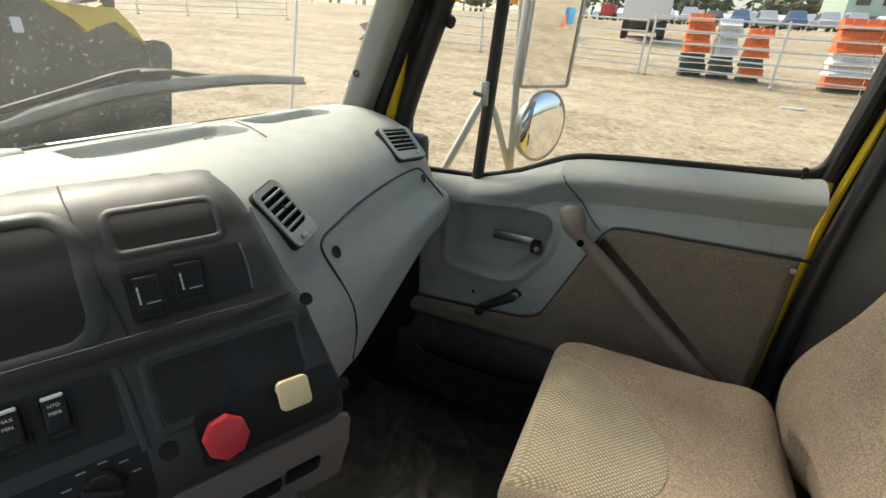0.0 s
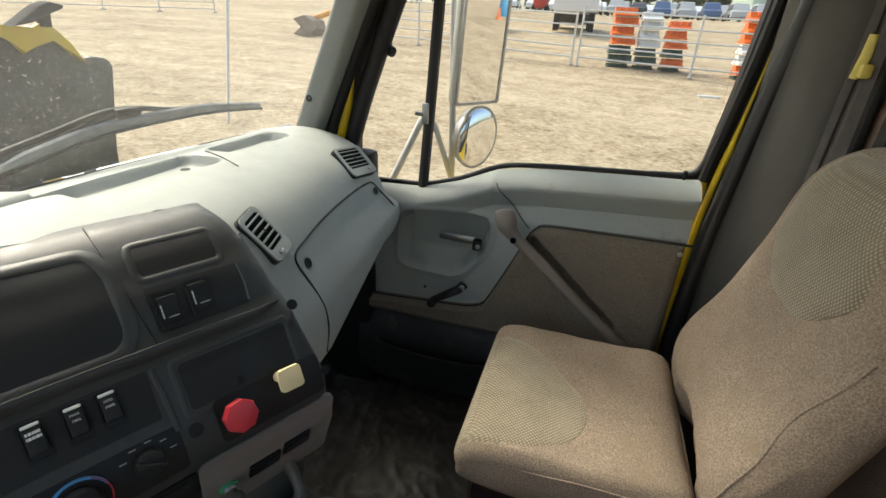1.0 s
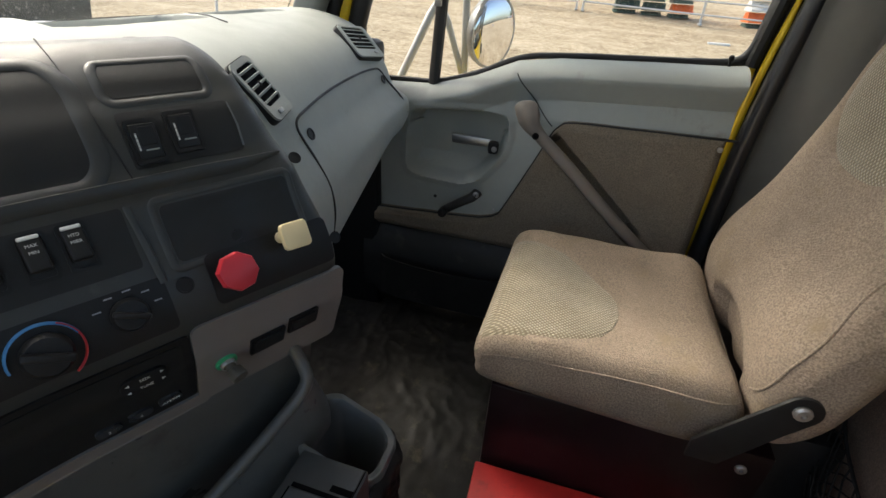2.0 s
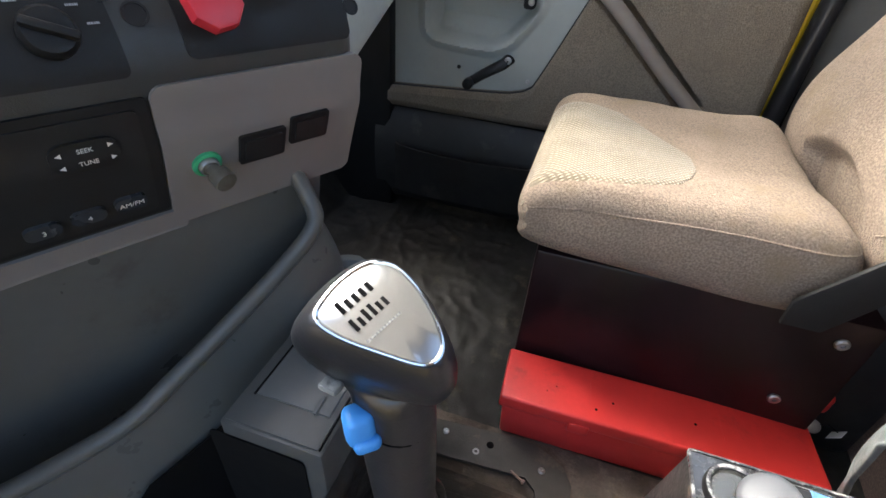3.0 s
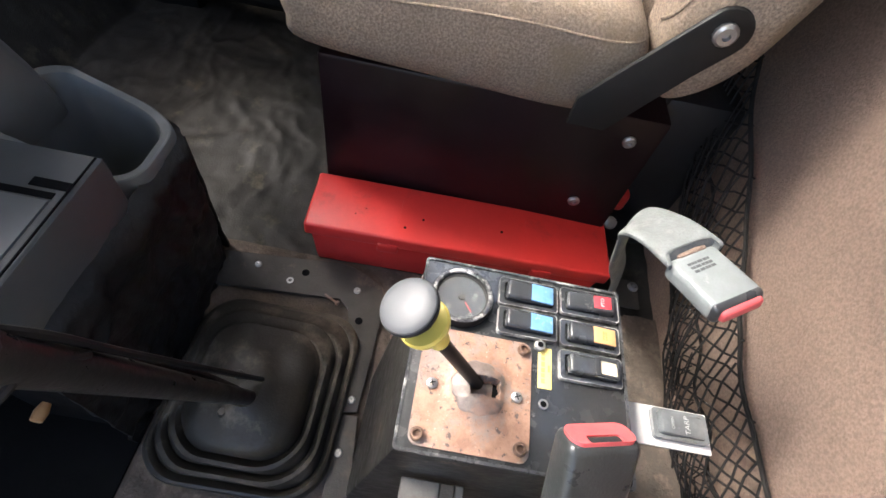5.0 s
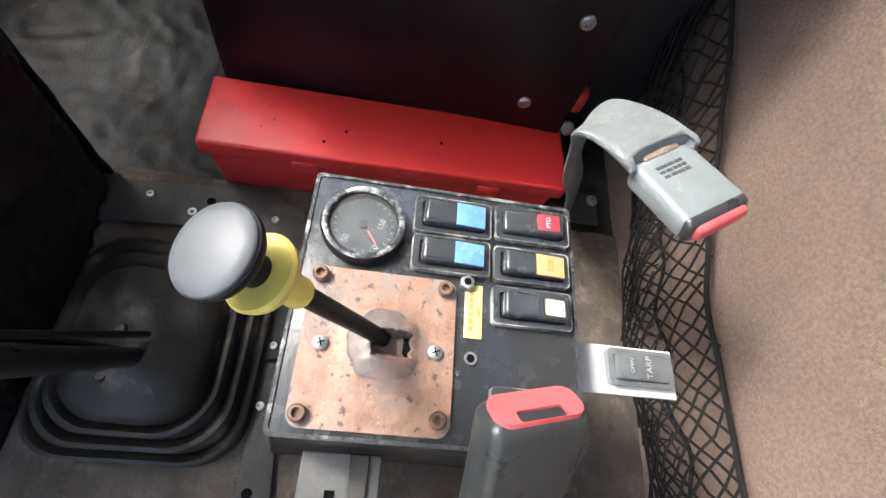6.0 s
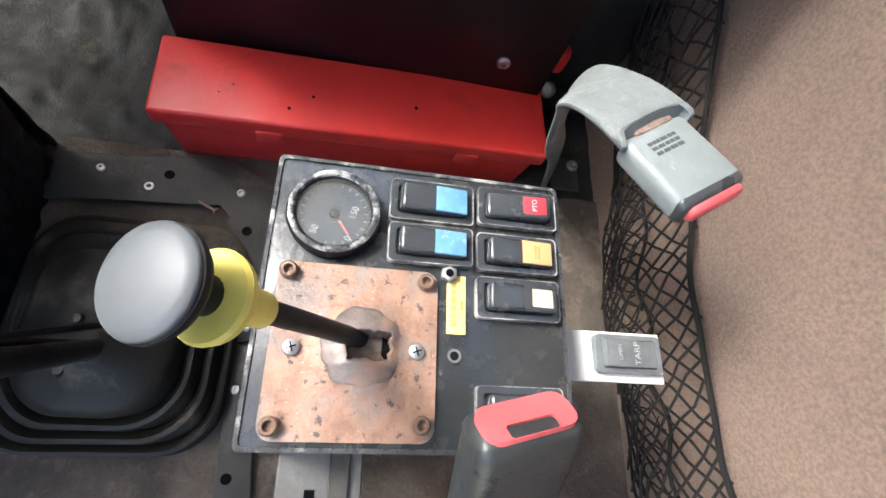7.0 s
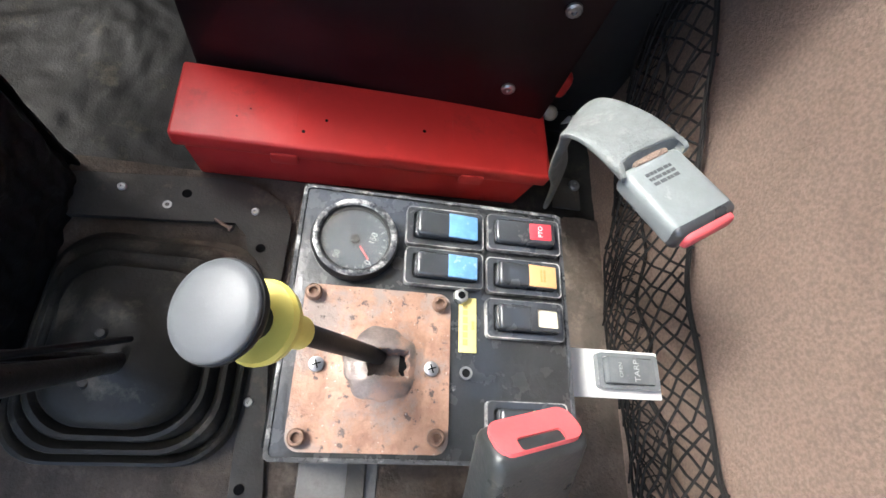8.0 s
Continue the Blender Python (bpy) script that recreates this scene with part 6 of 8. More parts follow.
# ---- gear knob ----
def build_knob():
    nrm = Vector((-0.36, -0.22, 0.9)).normalized()
    M = frame_of(V(0.060, 0.115, 0.617), (0.95, -0.12, 0.3), nrm)

    # outline of the badge plate: a rounded triangle with a blunt far end
    ROUND = [(-13.0, 24.5), (-15.2, 12.0), (-12.5, -8.0), (-9.0, -24.0), (-3.0, -29.0), (4.5, -27.0), (13.0, -18.5), (21.0, -6.0), (25.2, 8.0), (21.0, 18.5), (9.0, 24.5), (-4.0, 26.5)]
    loop = [Vector((x / 1000, y / 1000, 0)) for x, y in ROUND]
    outline = curve(loop[-1:] + loop + loop[:2], 4)[4:-4][:48]
    mid = Vector((0.004, 0.0, 0))

    def ring_at(sc, z):
        return [M @ (mid + (p - mid) * sc + Vector((0, 0, z))) for p in outline]
    g1 = V(0.061, 0.100, 0.474)
    ax = M.inverted().to_3x3() @ (V(0.078, 0.102, 0.500) - M.translation).normalized()
    g0 = M @ Vector((ax.x / -ax.z * 0.038, ax.y / -ax.z * 0.038, -0.036))
    down = (g1 - g0).normalized()
    ex = M.to_3x3() @ Vector((1, 0, 0))
    ex = (ex - down * ex.dot(down)).normalized()
    ey = M.to_3x3() @ Vector((0, 1, 0))
    ey = (ey - down * ey.dot(down)).normalized()
    neck = []
    for p in outline:
        q = (p - mid).normalized()
        neck.append(g0 + (ex * q.x + ey * q.y).normalized() * 0.0232)
    rings = [ring_at(sc, z) for sc, z in ((0.05, 0.0255), (0.94, 0.0255), (1.0, 0.0272), (1.06, 0.0270), (1.15, 0.0242), (1.27, 0.0190), (1.38, 0.0120), (1.435, 0.0040))]
    brim = ring_at(1.435, -0.003)
    rings.append(brim)
    out = M.to_3x3() @ Vector((0, 0, 1))
    for k in range(1, 13):
        t = k / 12
        row = []
        for h, g in zip(brim, neck):
            c1, c2 = h - out * 0.022, g - down * 0.020
            row.append(h * (1 - t) ** 3 + c1 * 3 * t * (1 - t) ** 2 + c2 * 3 * t * t * (1 - t) + g * t ** 3)
        rings.append(row)
    head = part("knob", loft(bmesh.new(), rings), KNOBD, SHIFT, "black moulded knob head")
    rim = [ring_at(sc, z) for sc, z in ((1.045, 0.0268), (1.035, 0.0284), (1.0, 0.0288), (0.965, 0.0280), (0.965, 0.0262))]
    part("knob_rim", loft(bmesh.new(), rim, loop=True), CHROME, head, "bright rim round the badge")
    plate = part("knob_plate", loft(bmesh.new(), [ring_at(sc, z) for sc, z in ((0.975, 0.0258), (0.972, 0.0276), (0.94, 0.0283), (0.5, 0.0289), (0.02, 0.0290))]), SILVER, head, "silver badge plate")
    # strokes in place of the maker's lettering
    inner = M @ Matrix.Translation((0.0032, 0.0128, 0.0291)) @ Matrix.Rotation(radians(-16.5), 4, "Z")
    for x0, y, w, h, n in ((-0.0108, -0.0004, 0.0198, 0.0062, 5), (-0.0114, -0.0102, 0.0206, 0.0062, 6), (-0.0112, -0.0170, 0.0200, 0.0016, 12)):
        bm = bmesh.new()
        for k in range(n):
            tall = h * (1.0 if k == 0 or n == 6 and k in (2, 3) else 0.74)
            box(bm, (x0 + w * (k + 0.5) / n, y + tall / 2, 0), (w / n * 0.52, tall, 0.0003), 0, 1, inner)
        part("print_bar", bm, INK if n < 9 else BUCKLEM, plate, smooth=False)
    # grip
    grip = part("grip", T([g0 - down * 0.001, g0.lerp(g1, 0.2), g0.lerp(g1, 0.6), g0.lerp(g1, 0.92), g1, g1 + (g1 - g0) * 0.03], [0.0231, 0.0226, 0.0214, 0.0200, 0.0186, 0.014], 26), KNOBD, SHIFT, "black tapered grip")
    part("grip_seam", L([(0.0231, 0), (0.0231, 0.0010), (0.020, 0.0010), (0.020, 0)], frame_of(g0.lerp(g1, 0.17), (1, 0, 0), g1 - g0 + V(0.0, 0.03, 0.0)), 26, True), INK, grip)
    part("air_line_loop", T(curve([g1 + V(-0.015, 0.006, 0.006), g1 + V(-0.024, 0.002, -0.012), g1 + V(-0.016, -0.008, -0.026), g1 + V(0.006, -0.014, -0.028), g1 + V(0.03, -0.02, -0.06)], 6), 0.0032, 8), LEVERM, SHIFT, "dark looped air line")
    part("air_line", T(curve([g1 + V(0.016, -0.008, 0.004), g1 + V(0.028, -0.016, -0.03), g1 + V(0.05, -0.022, -0.11), KLOW + V(0.02, -0.01, 0.02)], 6), 0.0034, 8), BLACK, SHIFT)
    b = g0.lerp(g1, 0.06) + Vector((-0.0235, 0.0095, -0.002))
    part("range_switch", B((0, 0, 0.002), (0.015, 0.016, 0.022), 0.005, 3, frame_of(b, (0.75, 0.65, 0), g0 - g1)), BLUE, head, "blue range switch")
    part("range_switch_wing", B((0, -0.002, -0.007), (0.020, 0.015, 0.010), 0.004, 3, frame_of(b, (0.75, 0.65, 0.2), g0 - g1)), BLUE, head)
    part("selector_tab", B((0, 0, 0), (0.011, 0.008, 0.004), 0.0015, 2, frame_of((0.0405, 0.1320, 0.5985), (0.2, 0.98, 0), g0 - g1)), STRAP, head, "grey selector tab")


build_knob()


# ---- control box details ----
def up(x, y, z, rz=0.0):
    return Matrix.Translation((x, y, z)) @ Matrix.Rotation(radians(rz), 4, "Z")


CHIP = mat("chipped bezel paint", (0.04, 0.042, 0.046), 0.3, var=0.4, scale=60, bump=0.3, dirt=(0.50, 0.49, 0.47), dirt_at=0.49, dscale=75)


def build_console_details():
    c = CONSOLE
    part("edge_trim", ringp([(x, y) for x, y in rrect(0.1760, 0.1895, 0.004, 3, 0.1642, -0.223)], [(x, y) for x, y in rrect(0.1710, 0.1845, 0.003, 3, 0.1642, -0.223)], Matrix.Translation((0, 0, 0.3625)), 0.0035, 0.0006), EDGEW, c, "worn panel edge")
    # gauge
    G = up(0.213, -0.166, CZ + 0.003)
    g = part("pressure_gauge", L([(0.0285, 0), (0.0288, 0.006), (0.0275, 0.009), (0.0245, 0.0095), (0.0225, 0.007), (0.0225, 0.002), (0.0001, 0.002)], G, 40), BLACK, c, "round black pressure gauge with worn bezel")
    part("worn_ring", L([(0.0277, 0.0092), (0.0262, 0.0100), (0.0245, 0.0098), (0.0235, 0.0085)], G, 40, True), CHIP, g)
    part("dial", L([(0.0222, 0.0024), (0.0222, 0.003), (0.0001, 0.003)], G, 36), DIALF, g)
    R = G @ Matrix.Rotation(radians(-90), 4, "Z")
    for body, x, y in (("150", 0.012, 0.002), ("50", -0.011, -0.0115), ("0", 0.0095, -0.0155)):
        text(body, 0.0060, R @ Matrix.Translation((x, y, 0.0032)) @ Matrix.Rotation(radians(75), 4, "Z"), WORNTXT, g)
    for a in range(-60, 250, 15):
        K = R @ Matrix.Rotation(radians(a - 40), 4, "Z")
        part("tick", B((0.0195, 0, 0.0033), (0.0022, 0.0004, 0.0003), 0, 1, K), WORNTXT, g, smooth=False)
    K = R @ Matrix.Rotation(radians(-55), 4, "Z")
    part("needle", B((0.0115, 0, 0.0045), (0.011, 0.001, 0.0006), 0.0, 1, K), REDBTN, g)
    part("hub", L([(0.003, 0.003), (0.003, 0.0055), (0.001, 0.006)], G, 14), BLACK, g)
    dg = part("glass", L([(0.0224, 0.0066), (0.0224, 0.0072), (0.0001, 0.0075)], G, 32), DIALG, g)
    dg.visible_shadow = False
    # rocker switches with coloured ends
    for x0, x1, y0, y1, lens, body, way in ((0.2140, 0.2425, -0.2000, -0.2550, BLUETAPE, "", 1), (0.1855, 0.2115, -0.2005, -0.2545, BLUETAPE, "", 1), (0.2165, 0.2440, -0.2585, -0.3135, REDKNOB, "PTO", -1), (0.1845, 0.2100, -0.2575, -0.3120, ORANGE, "", 1), (0.1535, 0.1800, -0.2570, -0.3120, CREAMW, "", 1), (0.0860, 0.1135, -0.2565, -0.3100, GREENP, "", 1)):
        cx, cy, w, h = (x0 + x1) / 2, (y0 + y1) / 2, x1 - x0, y0 - y1
        S = up(cx, cy, CZ + 0.003)
        sw = part("rocker_switch", ringp(rrect(w, h, 0.003, 3), rrect(w * 0.70, h * 0.83, 0.002, 3), S, 0.005, 0.0014), GLOSSB, c, "black rocker switch with coloured end")
        K = S @ Matrix.Rotation(radians(5 * way), 4, "X")
        part("rocker", B((0, 0, 0.0058), (w * 0.66, h * 0.80, 0.0116), 0.0028, 3, K), GLOSSB, sw)
        red = 0.76 if body else 1.0
        lz = part("lens", B((0, -h * 0.195, 0.0108), (w * 0.615 * red, h * 0.385 * red, 0.0022), 0.0007, 2, K), lens, sw)
        if body:
            text(body, 0.0046, K @ Matrix.Translation((0, -h * 0.195, 0.01205)), LEGEND, lz)
        elif lens is ORANGE:
            bars(K @ Matrix.Translation((0, -h * 0.195, 0.01205)), 0.009, 0.005, 2, lz, FADED)
        elif lens is CREAMW:
            part("lens_step", ringp(rrect(w * 0.62, h * 0.40, 0.001, 2), rrect(w * 0.46, h * 0.28, 0.001, 2, 0, -h * 0.03), K @ Matrix.Translation((0, -h * 0.19, 0.0112)), 0.0022, 0.0003), GLOSSB, sw)
        part("bezel_edge", ringp(rrect(w * 1.01, h * 1.01, 0.003, 3), rrect(w * 0.975, h * 0.985, 0.003, 3), S, 0.0053), WORNEDGE, sw)
    # rusty plate with its raised mouth
    def plate(u, v):
        x, y, r = -0.0495 + 0.099 * u, -0.04725 + 0.0945 * v, 0.0085
        dx, dy = max(0.0, abs(x) - 0.0495 + r), max(0.0, abs(y) - 0.04725 + r)
        q = math.hypot(dx, dy)
        if q > r:
            x -= math.copysign(dx * (1 - r / q), x)
            y -= math.copysign(dy * (1 - r / q), y)
        px, py = 0.131 + x, -0.18575 - y
        return V(px, py, CZ + 0.0048 + 0.0007 * noise.noise((x * 60, y * 60, 0)) + hump(px, py))

    def hump(px, py):
        """Height of the pressed hump: full above and below the slot, low at its sides, sunk inside it."""
        ux, uy = (px - 0.1315) / 0.0225, (py + 0.1890) / 0.0215
        h = 0.0125 * math.exp(-(abs(ux) ** 3.2 + abs(uy) ** 3.2) * 1.1) * (0.72 + 0.28 * min(1.0, abs(ux) * 2.2))
        sx, sy = abs(px - 0.1320) - 0.0078 - 0.0016 * noise.noise((px * 260, py * 260, 4)), abs(py + 0.1935) - 0.0125 - 0.0018 * noise.noise((px * 300, py * 300, 9))
        inside = max(sx, sy)
        if inside < 0:
            h -= (h + 0.001) * min(1.0, -inside / 0.0012)
        return h
    p = part("lever_plate", surf(plate, 130, 124, 0.0022), RUST, c, "rusty steel plate with a raised slot")

    def worn(u, v):
        a = 2 * math.pi * u
        reach = 0.0235 + 0.004 * noise.noise((math.cos(a) * 2, math.sin(a) * 2, 3))
        r = reach * (1 - v)
        px, py = 0.1315 + r * math.cos(a), -0.1890 + r * math.sin(a)
        return V(px, py, CZ + 0.0048 + hump(px, py) + 0.0005 - 0.0012 * max(0.0, 1 - v * 12))
    part("raised_mouth", surf(worn, 96, 44), BAREST, p, "worn steel crown of the hump round a torn slot")
    part("slot", P([(0.1385, -0.2010), (0.1370, -0.2040), (0.1392, -0.2062), (0.1248, -0.2062), (0.1252, -0.2030), (0.1285, -0.2005)], Matrix.Translation((0, 0, CZ + 0.0046)), 0.0008), INK, p)
    for x, y in ((0.174, -0.144), (0.173, -0.225), (0.089, -0.145), (0.091, -0.225)):
        b = part("cap_bolt", L([(0.0052, 0), (0.0052, 0.0035), (0.0042, 0.0048), (0.0028, 0.0048), (0.0026, 0.002), (0.0001, 0.002)], Matrix.Translation((x, y, CZ + 0.0055)), 16), BOLTM, p)
    for x, y in ((0.130, -0.151), (0.131, -0.221)):
        b = part("cross_screw", L([(0.0048, 0), (0.0044, 0.0018), (0.002, 0.0028), (0.0001, 0.0030)], Matrix.Translation((x, y, CZ + 0.0055)), 16), STEEL, p)
        for a in (20, 110):
            part("cross", B((0, 0, 0.0030), (0.0055, 0.0008, 0.0006), 0, 1, up(x, y, CZ + 0.0055, a)), INK, b, smooth=False)
    nut = [(0.0052 * math.cos(radians(60 * i)), 0.0052 * math.sin(radians(60 * i))) for i in range(6)]
    n = part("hex_nut", P(nut, Matrix.Translation((0.180, -0.2395, CZ + 0.004)), 0.005, 0.0006), STEEL, c)
    part("nut_bore", L([(0.0026, 0), (0.0026, 0.0003), (0.0001, 0.0003)], Matrix.Translation((0.180, -0.2395, CZ + 0.0091)), 12), INK, n)
    n = part("hole_rim", L([(0.0042, 0), (0.0042, 0.0018), (0.0028, 0.0018), (0.0026, 0.0005), (0.0001, 0.0005)], Matrix.Translation((0.130, -0.244, CZ + 0.003)), 14), STEEL, c)
    part("hole", L([(0.0029, 0), (0.0029, 0.0008), (0.0001, 0.0008)], Matrix.Translation((0.130, -0.244, CZ + 0.0034)), 14), INK, n)
    n = part("yellow_label", B((0.1615, -0.2450, CZ + 0.0036), (0.037, 0.012, 0.0012), 0.0004), LABELY, c, "small yellow label")
    bars(Matrix.Translation((0.1610, -0.2432, CZ + 0.0044)), 0.028, 0.0055, 1, n, FADED)
    bars(Matrix.Translation((0.1610, -0.2485, CZ + 0.0044)), 0.006, 0.0035, 1, n, FADED)
    # control lever: rod, yellow collar, mushroom cap
    lv = part("control_lever", T([(0.137, -0.188, 0.366), (0.1345, -0.168, 0.405), (0.1305, -0.139, 0.462)], 0.0052, 14), BLACK, c, "slim black lever with yellow collar")
    ax = (V(0.1255, -0.121, 0.497) - V(0.137, -0.188, 0.366)).normalized()
    C = frame_of(V(0.1305, -0.1405, 0.459), (1, 0, 0), ax)
    part("lift_collar", L([(0.0075, -0.012), (0.0082, 0.006), (0.0085, 0.010), (0.0165, 0.013), (0.0172, 0.0165), (0.016, 0.0185), (0.0085, 0.0185)], C, 28), YPLAST, lv, "yellow lift collar")
    part("cap_stem", L([(0.0072, 0.017), (0.0072, 0.034)], C, 18), BLACK, lv)
    cp = part("cap", L([(0.0070, 0.028), (0.011, 0.0315), (0.0173, 0.0355), (0.0188, 0.0385), (0.0188, 0.0405), (0.0179, 0.0412)], C, 40), BLACK, lv, "black mushroom cap")
    part("cap_disc", L([(0.0181, 0.0406), (0.0183, 0.0418), (0.0176, 0.0430), (0.0140, 0.0443), (0.0090, 0.0454), (0.0001, 0.0459)], C, 40), CAPTOP, cp, "satin grey disc on the cap")


build_console_details()


# ---- slotted steel bracket below the box ----
def build_rail():
    r = thing("seat_rail", (0.0, -0.17, 0.25), "slotted dull steel rail of the driver's seat", "rail")
    M = frame_of((-0.01, -0.172, 0.262), (1, 0, 0.12), (-0.12, 0, 1))
    part("rail", B((0, 0, 0), (0.17, 0.058, 0.005), 0.001, 1, M), ZINC, r)
    part("slot", B((0.0, 0.006, 0.0028), (0.12, 0.007, 0.001), 0.0, 1, M), INK, r)
    part("rail_lip", B((0, -0.013, 0.004), (0.17, 0.014, 0.004), 0.001, 1, M), PLATE, r)
    part("post", B((-0.06, -0.172, 0.125), (0.04, 0.05, 0.25), 0.004), PLATE, r)


build_rail()


# ---- white bracket with a switch ----
def build_tarp_switch():
    t = thing("switch_bracket", (0.142, -0.33, 0.30), "white painted bracket with a clear-capped rocker switch", "switch")
    part("bracket", B((0.1400, -0.3635, 0.335), (0.0355, 0.084, 0.003), 0.001), WHITEPL, t)
    part("bracket_leg", B((0.1400, -0.3200, 0.315), (0.0355, 0.003, 0.04), 0.001), WHITEPL, t)
    M = up(0.1415, -0.376, 0.3365)
    s = part("rocker_switch", ringp(rrect(0.026, 0.050, 0.003, 3), rrect(0.020, 0.042, 0.002, 3), M, 0.006, 0.001), CLEARCAP, t)
    r = part("rocker", B((0, 0, 0.005), (0.0195, 0.0415, 0.009), 0.002, 2, M @ Matrix.Rotation(radians(6), 4, "X")), CLEARCAP, s)
    K = M @ Matrix.Rotation(radians(6), 4, "X") @ Matrix.Translation((0, 0, 0.0098))
    text("TARP", 0.0068, K @ Matrix.Translation((0, -0.0035, 0)), WORNTXT, r)
    text("OPEN", 0.0042, K @ Matrix.Translation((0, 0.0105, 0)), WORNTXT, r)


build_tarp_switch()


# ---- seat belt buckles ----
def buckle(M, w, l, th, parent, red_top=False):
    """Buckle body along local y, its button at the far end."""
    b = part("buckle", B((0, 0, 0), (w, l, th), th * 0.32, 4, M), BUCKLEM, parent, "grey moulded buckle body")
    part("release_button", B((0, l / 2 - 0.003, 0.001), (w * 0.80, 0.019, th * 0.60), 0.004, 3, M), REDBTN, b, "faded red release button")
    part("button_frame", B((0, l / 2 - 0.0045, 0), (w * 0.985, 0.013, th * 0.985), th * 0.34, 4, M), GLOSSB, b, "worn dark rim round the button")
    return b


def build_buckle_one():
    t = thing("seat_belt_buckle", (0.44, -0.42, 0.02), "grey seat belt buckle on a stiff sleeved strap", "seat belt")
    path = curve([(0.470, -0.475, 0.03), (0.435, -0.432, 0.15), (0.396, -0.386, 0.24), (0.372, -0.361, 0.310), (0.362, -0.354, 0.345), (0.351, -0.355, 0.363), (0.332, -0.362, 0.380), (0.312, -0.371, 0.391), (0.288, -0.383, 0.399)], 6)
    wide = Vector((0.49, -0.855, 0.166)).normalized()
    bm = bmesh.new()
    rings = []
    for i, p in enumerate(path):
        d = (path[min(i + 1, len(path) - 1)] - path[max(i - 1, 0)]).normalized()
        k = min(1.0, max(0.0, (i - 15) / 22))
        k = k * k * (3 - 2 * k)
        ww = Vector((0.80, -0.30, 0.52)).lerp(wide, k)
        wv = (ww - d * ww.dot(d)).normalized()
        nn = d.cross(wv).normalized()
        hw = 0.021 + 0.011 * k
        th = 0.004 + 0.004 * (i / len(path)) ** 6
        row = []
        for j in range(28):
            ca, sa = math.cos(2 * math.pi * j / 28), math.sin(2 * math.pi * j / 28)
            a, b = math.copysign(abs(ca) ** 0.55, ca), math.copysign(abs(sa) ** 0.7, sa)
            row.append(p + wv * hw * a + nn * (th * 1.2 * b + 0.0035 * k * (1 - k * 0.3) * a * a))
        rings.append(row)
    dl = (path[-1] - path[-2]).normalized()
    for back_by, share in ((1, 1.0), (2, 0.55), (3, 0.2)):
        for j in range(1, 14):
            rings[-back_by][j] -= dl * 0.026 * share * math.sin(math.pi * j / 14) ** 1.5
    inner = [[c + (q - c) * 0.86 for q in r] for r, c in ((rings[-1], path[-1]), (rings[-3], path[-3]))]
    loft(bm, rings + inner)
    part("strap_sleeve", bm, STRAP, t, "scuffed grey rubber strap sleeve")
    x, ydir, z = wide, V(-0.863, -0.451, 0.227), V(0.119, 0.254, 0.960)
    M = Matrix((x, ydir, z)).transposed().to_4x4()
    M.translation = V(0.2655, -0.3965, 0.3945)
    b = buckle(M, 0.056, 0.066, 0.023, t)
    bars(M @ Matrix.Translation((-0.002, -0.014, 0.0117)) @ Matrix.Rotation(radians(180), 4, "Z"), 0.024, 0.014, 3, b, KNOBG)
    part("tongue_cover", B((0.002, -0.040, 0.0068), (0.034, 0.022, 0.010), 0.003, 2, M), LINER, b)


def build_buckle_two():
    t = thing("seat_belt_buckle", (0.02, -0.27, 0.02), "dark grey seat belt buckle standing beside the control box", "seat belt")
    top, low = V(0.0945, -0.263, 0.428), V(0.028, -0.268, 0.352)
    ydir = (top - low).normalized()
    x = V(0.26, -0.96, -0.1)
    x = (x - ydir * x.dot(ydir)).normalized()
    z = x.cross(ydir)
    M = Matrix((x, ydir, z)).transposed().to_4x4()
    M.translation = top.lerp(low, 0.48)
    b = part("buckle", B((0, 0, 0), (0.056, 0.098, 0.026), 0.007, 4, M), BUCKLED, t)
    part("release_button", ringp(rrect(0.0485, 0.0205, 0.007, 4), rrect(0.026, 0.0075, 0.002, 4, 0, -0.0062), M @ Matrix.Translation((0, 0.0445, 0)) @ Matrix.Rotation(radians(-90), 4, "X"), 0.006, 0.0015), WORNRED, b, "faded red release button with worn edges")
    part("slot", B((0, 0.0472, 0.0055), (0.034, 0.002, 0.009), 0.0, 1, M), INK, b)
    bars(M @ Matrix.Translation((0, -0.034, 0.0133)), 0.024, 0.008, 2, b, INK)
    part("stalk", T([low, V(0.0, -0.28, 0.2), V(-0.02, -0.30, 0.01)], 0.012, 10, 1.6), STRAP, t)


build_buckle_one()
build_buckle_two()


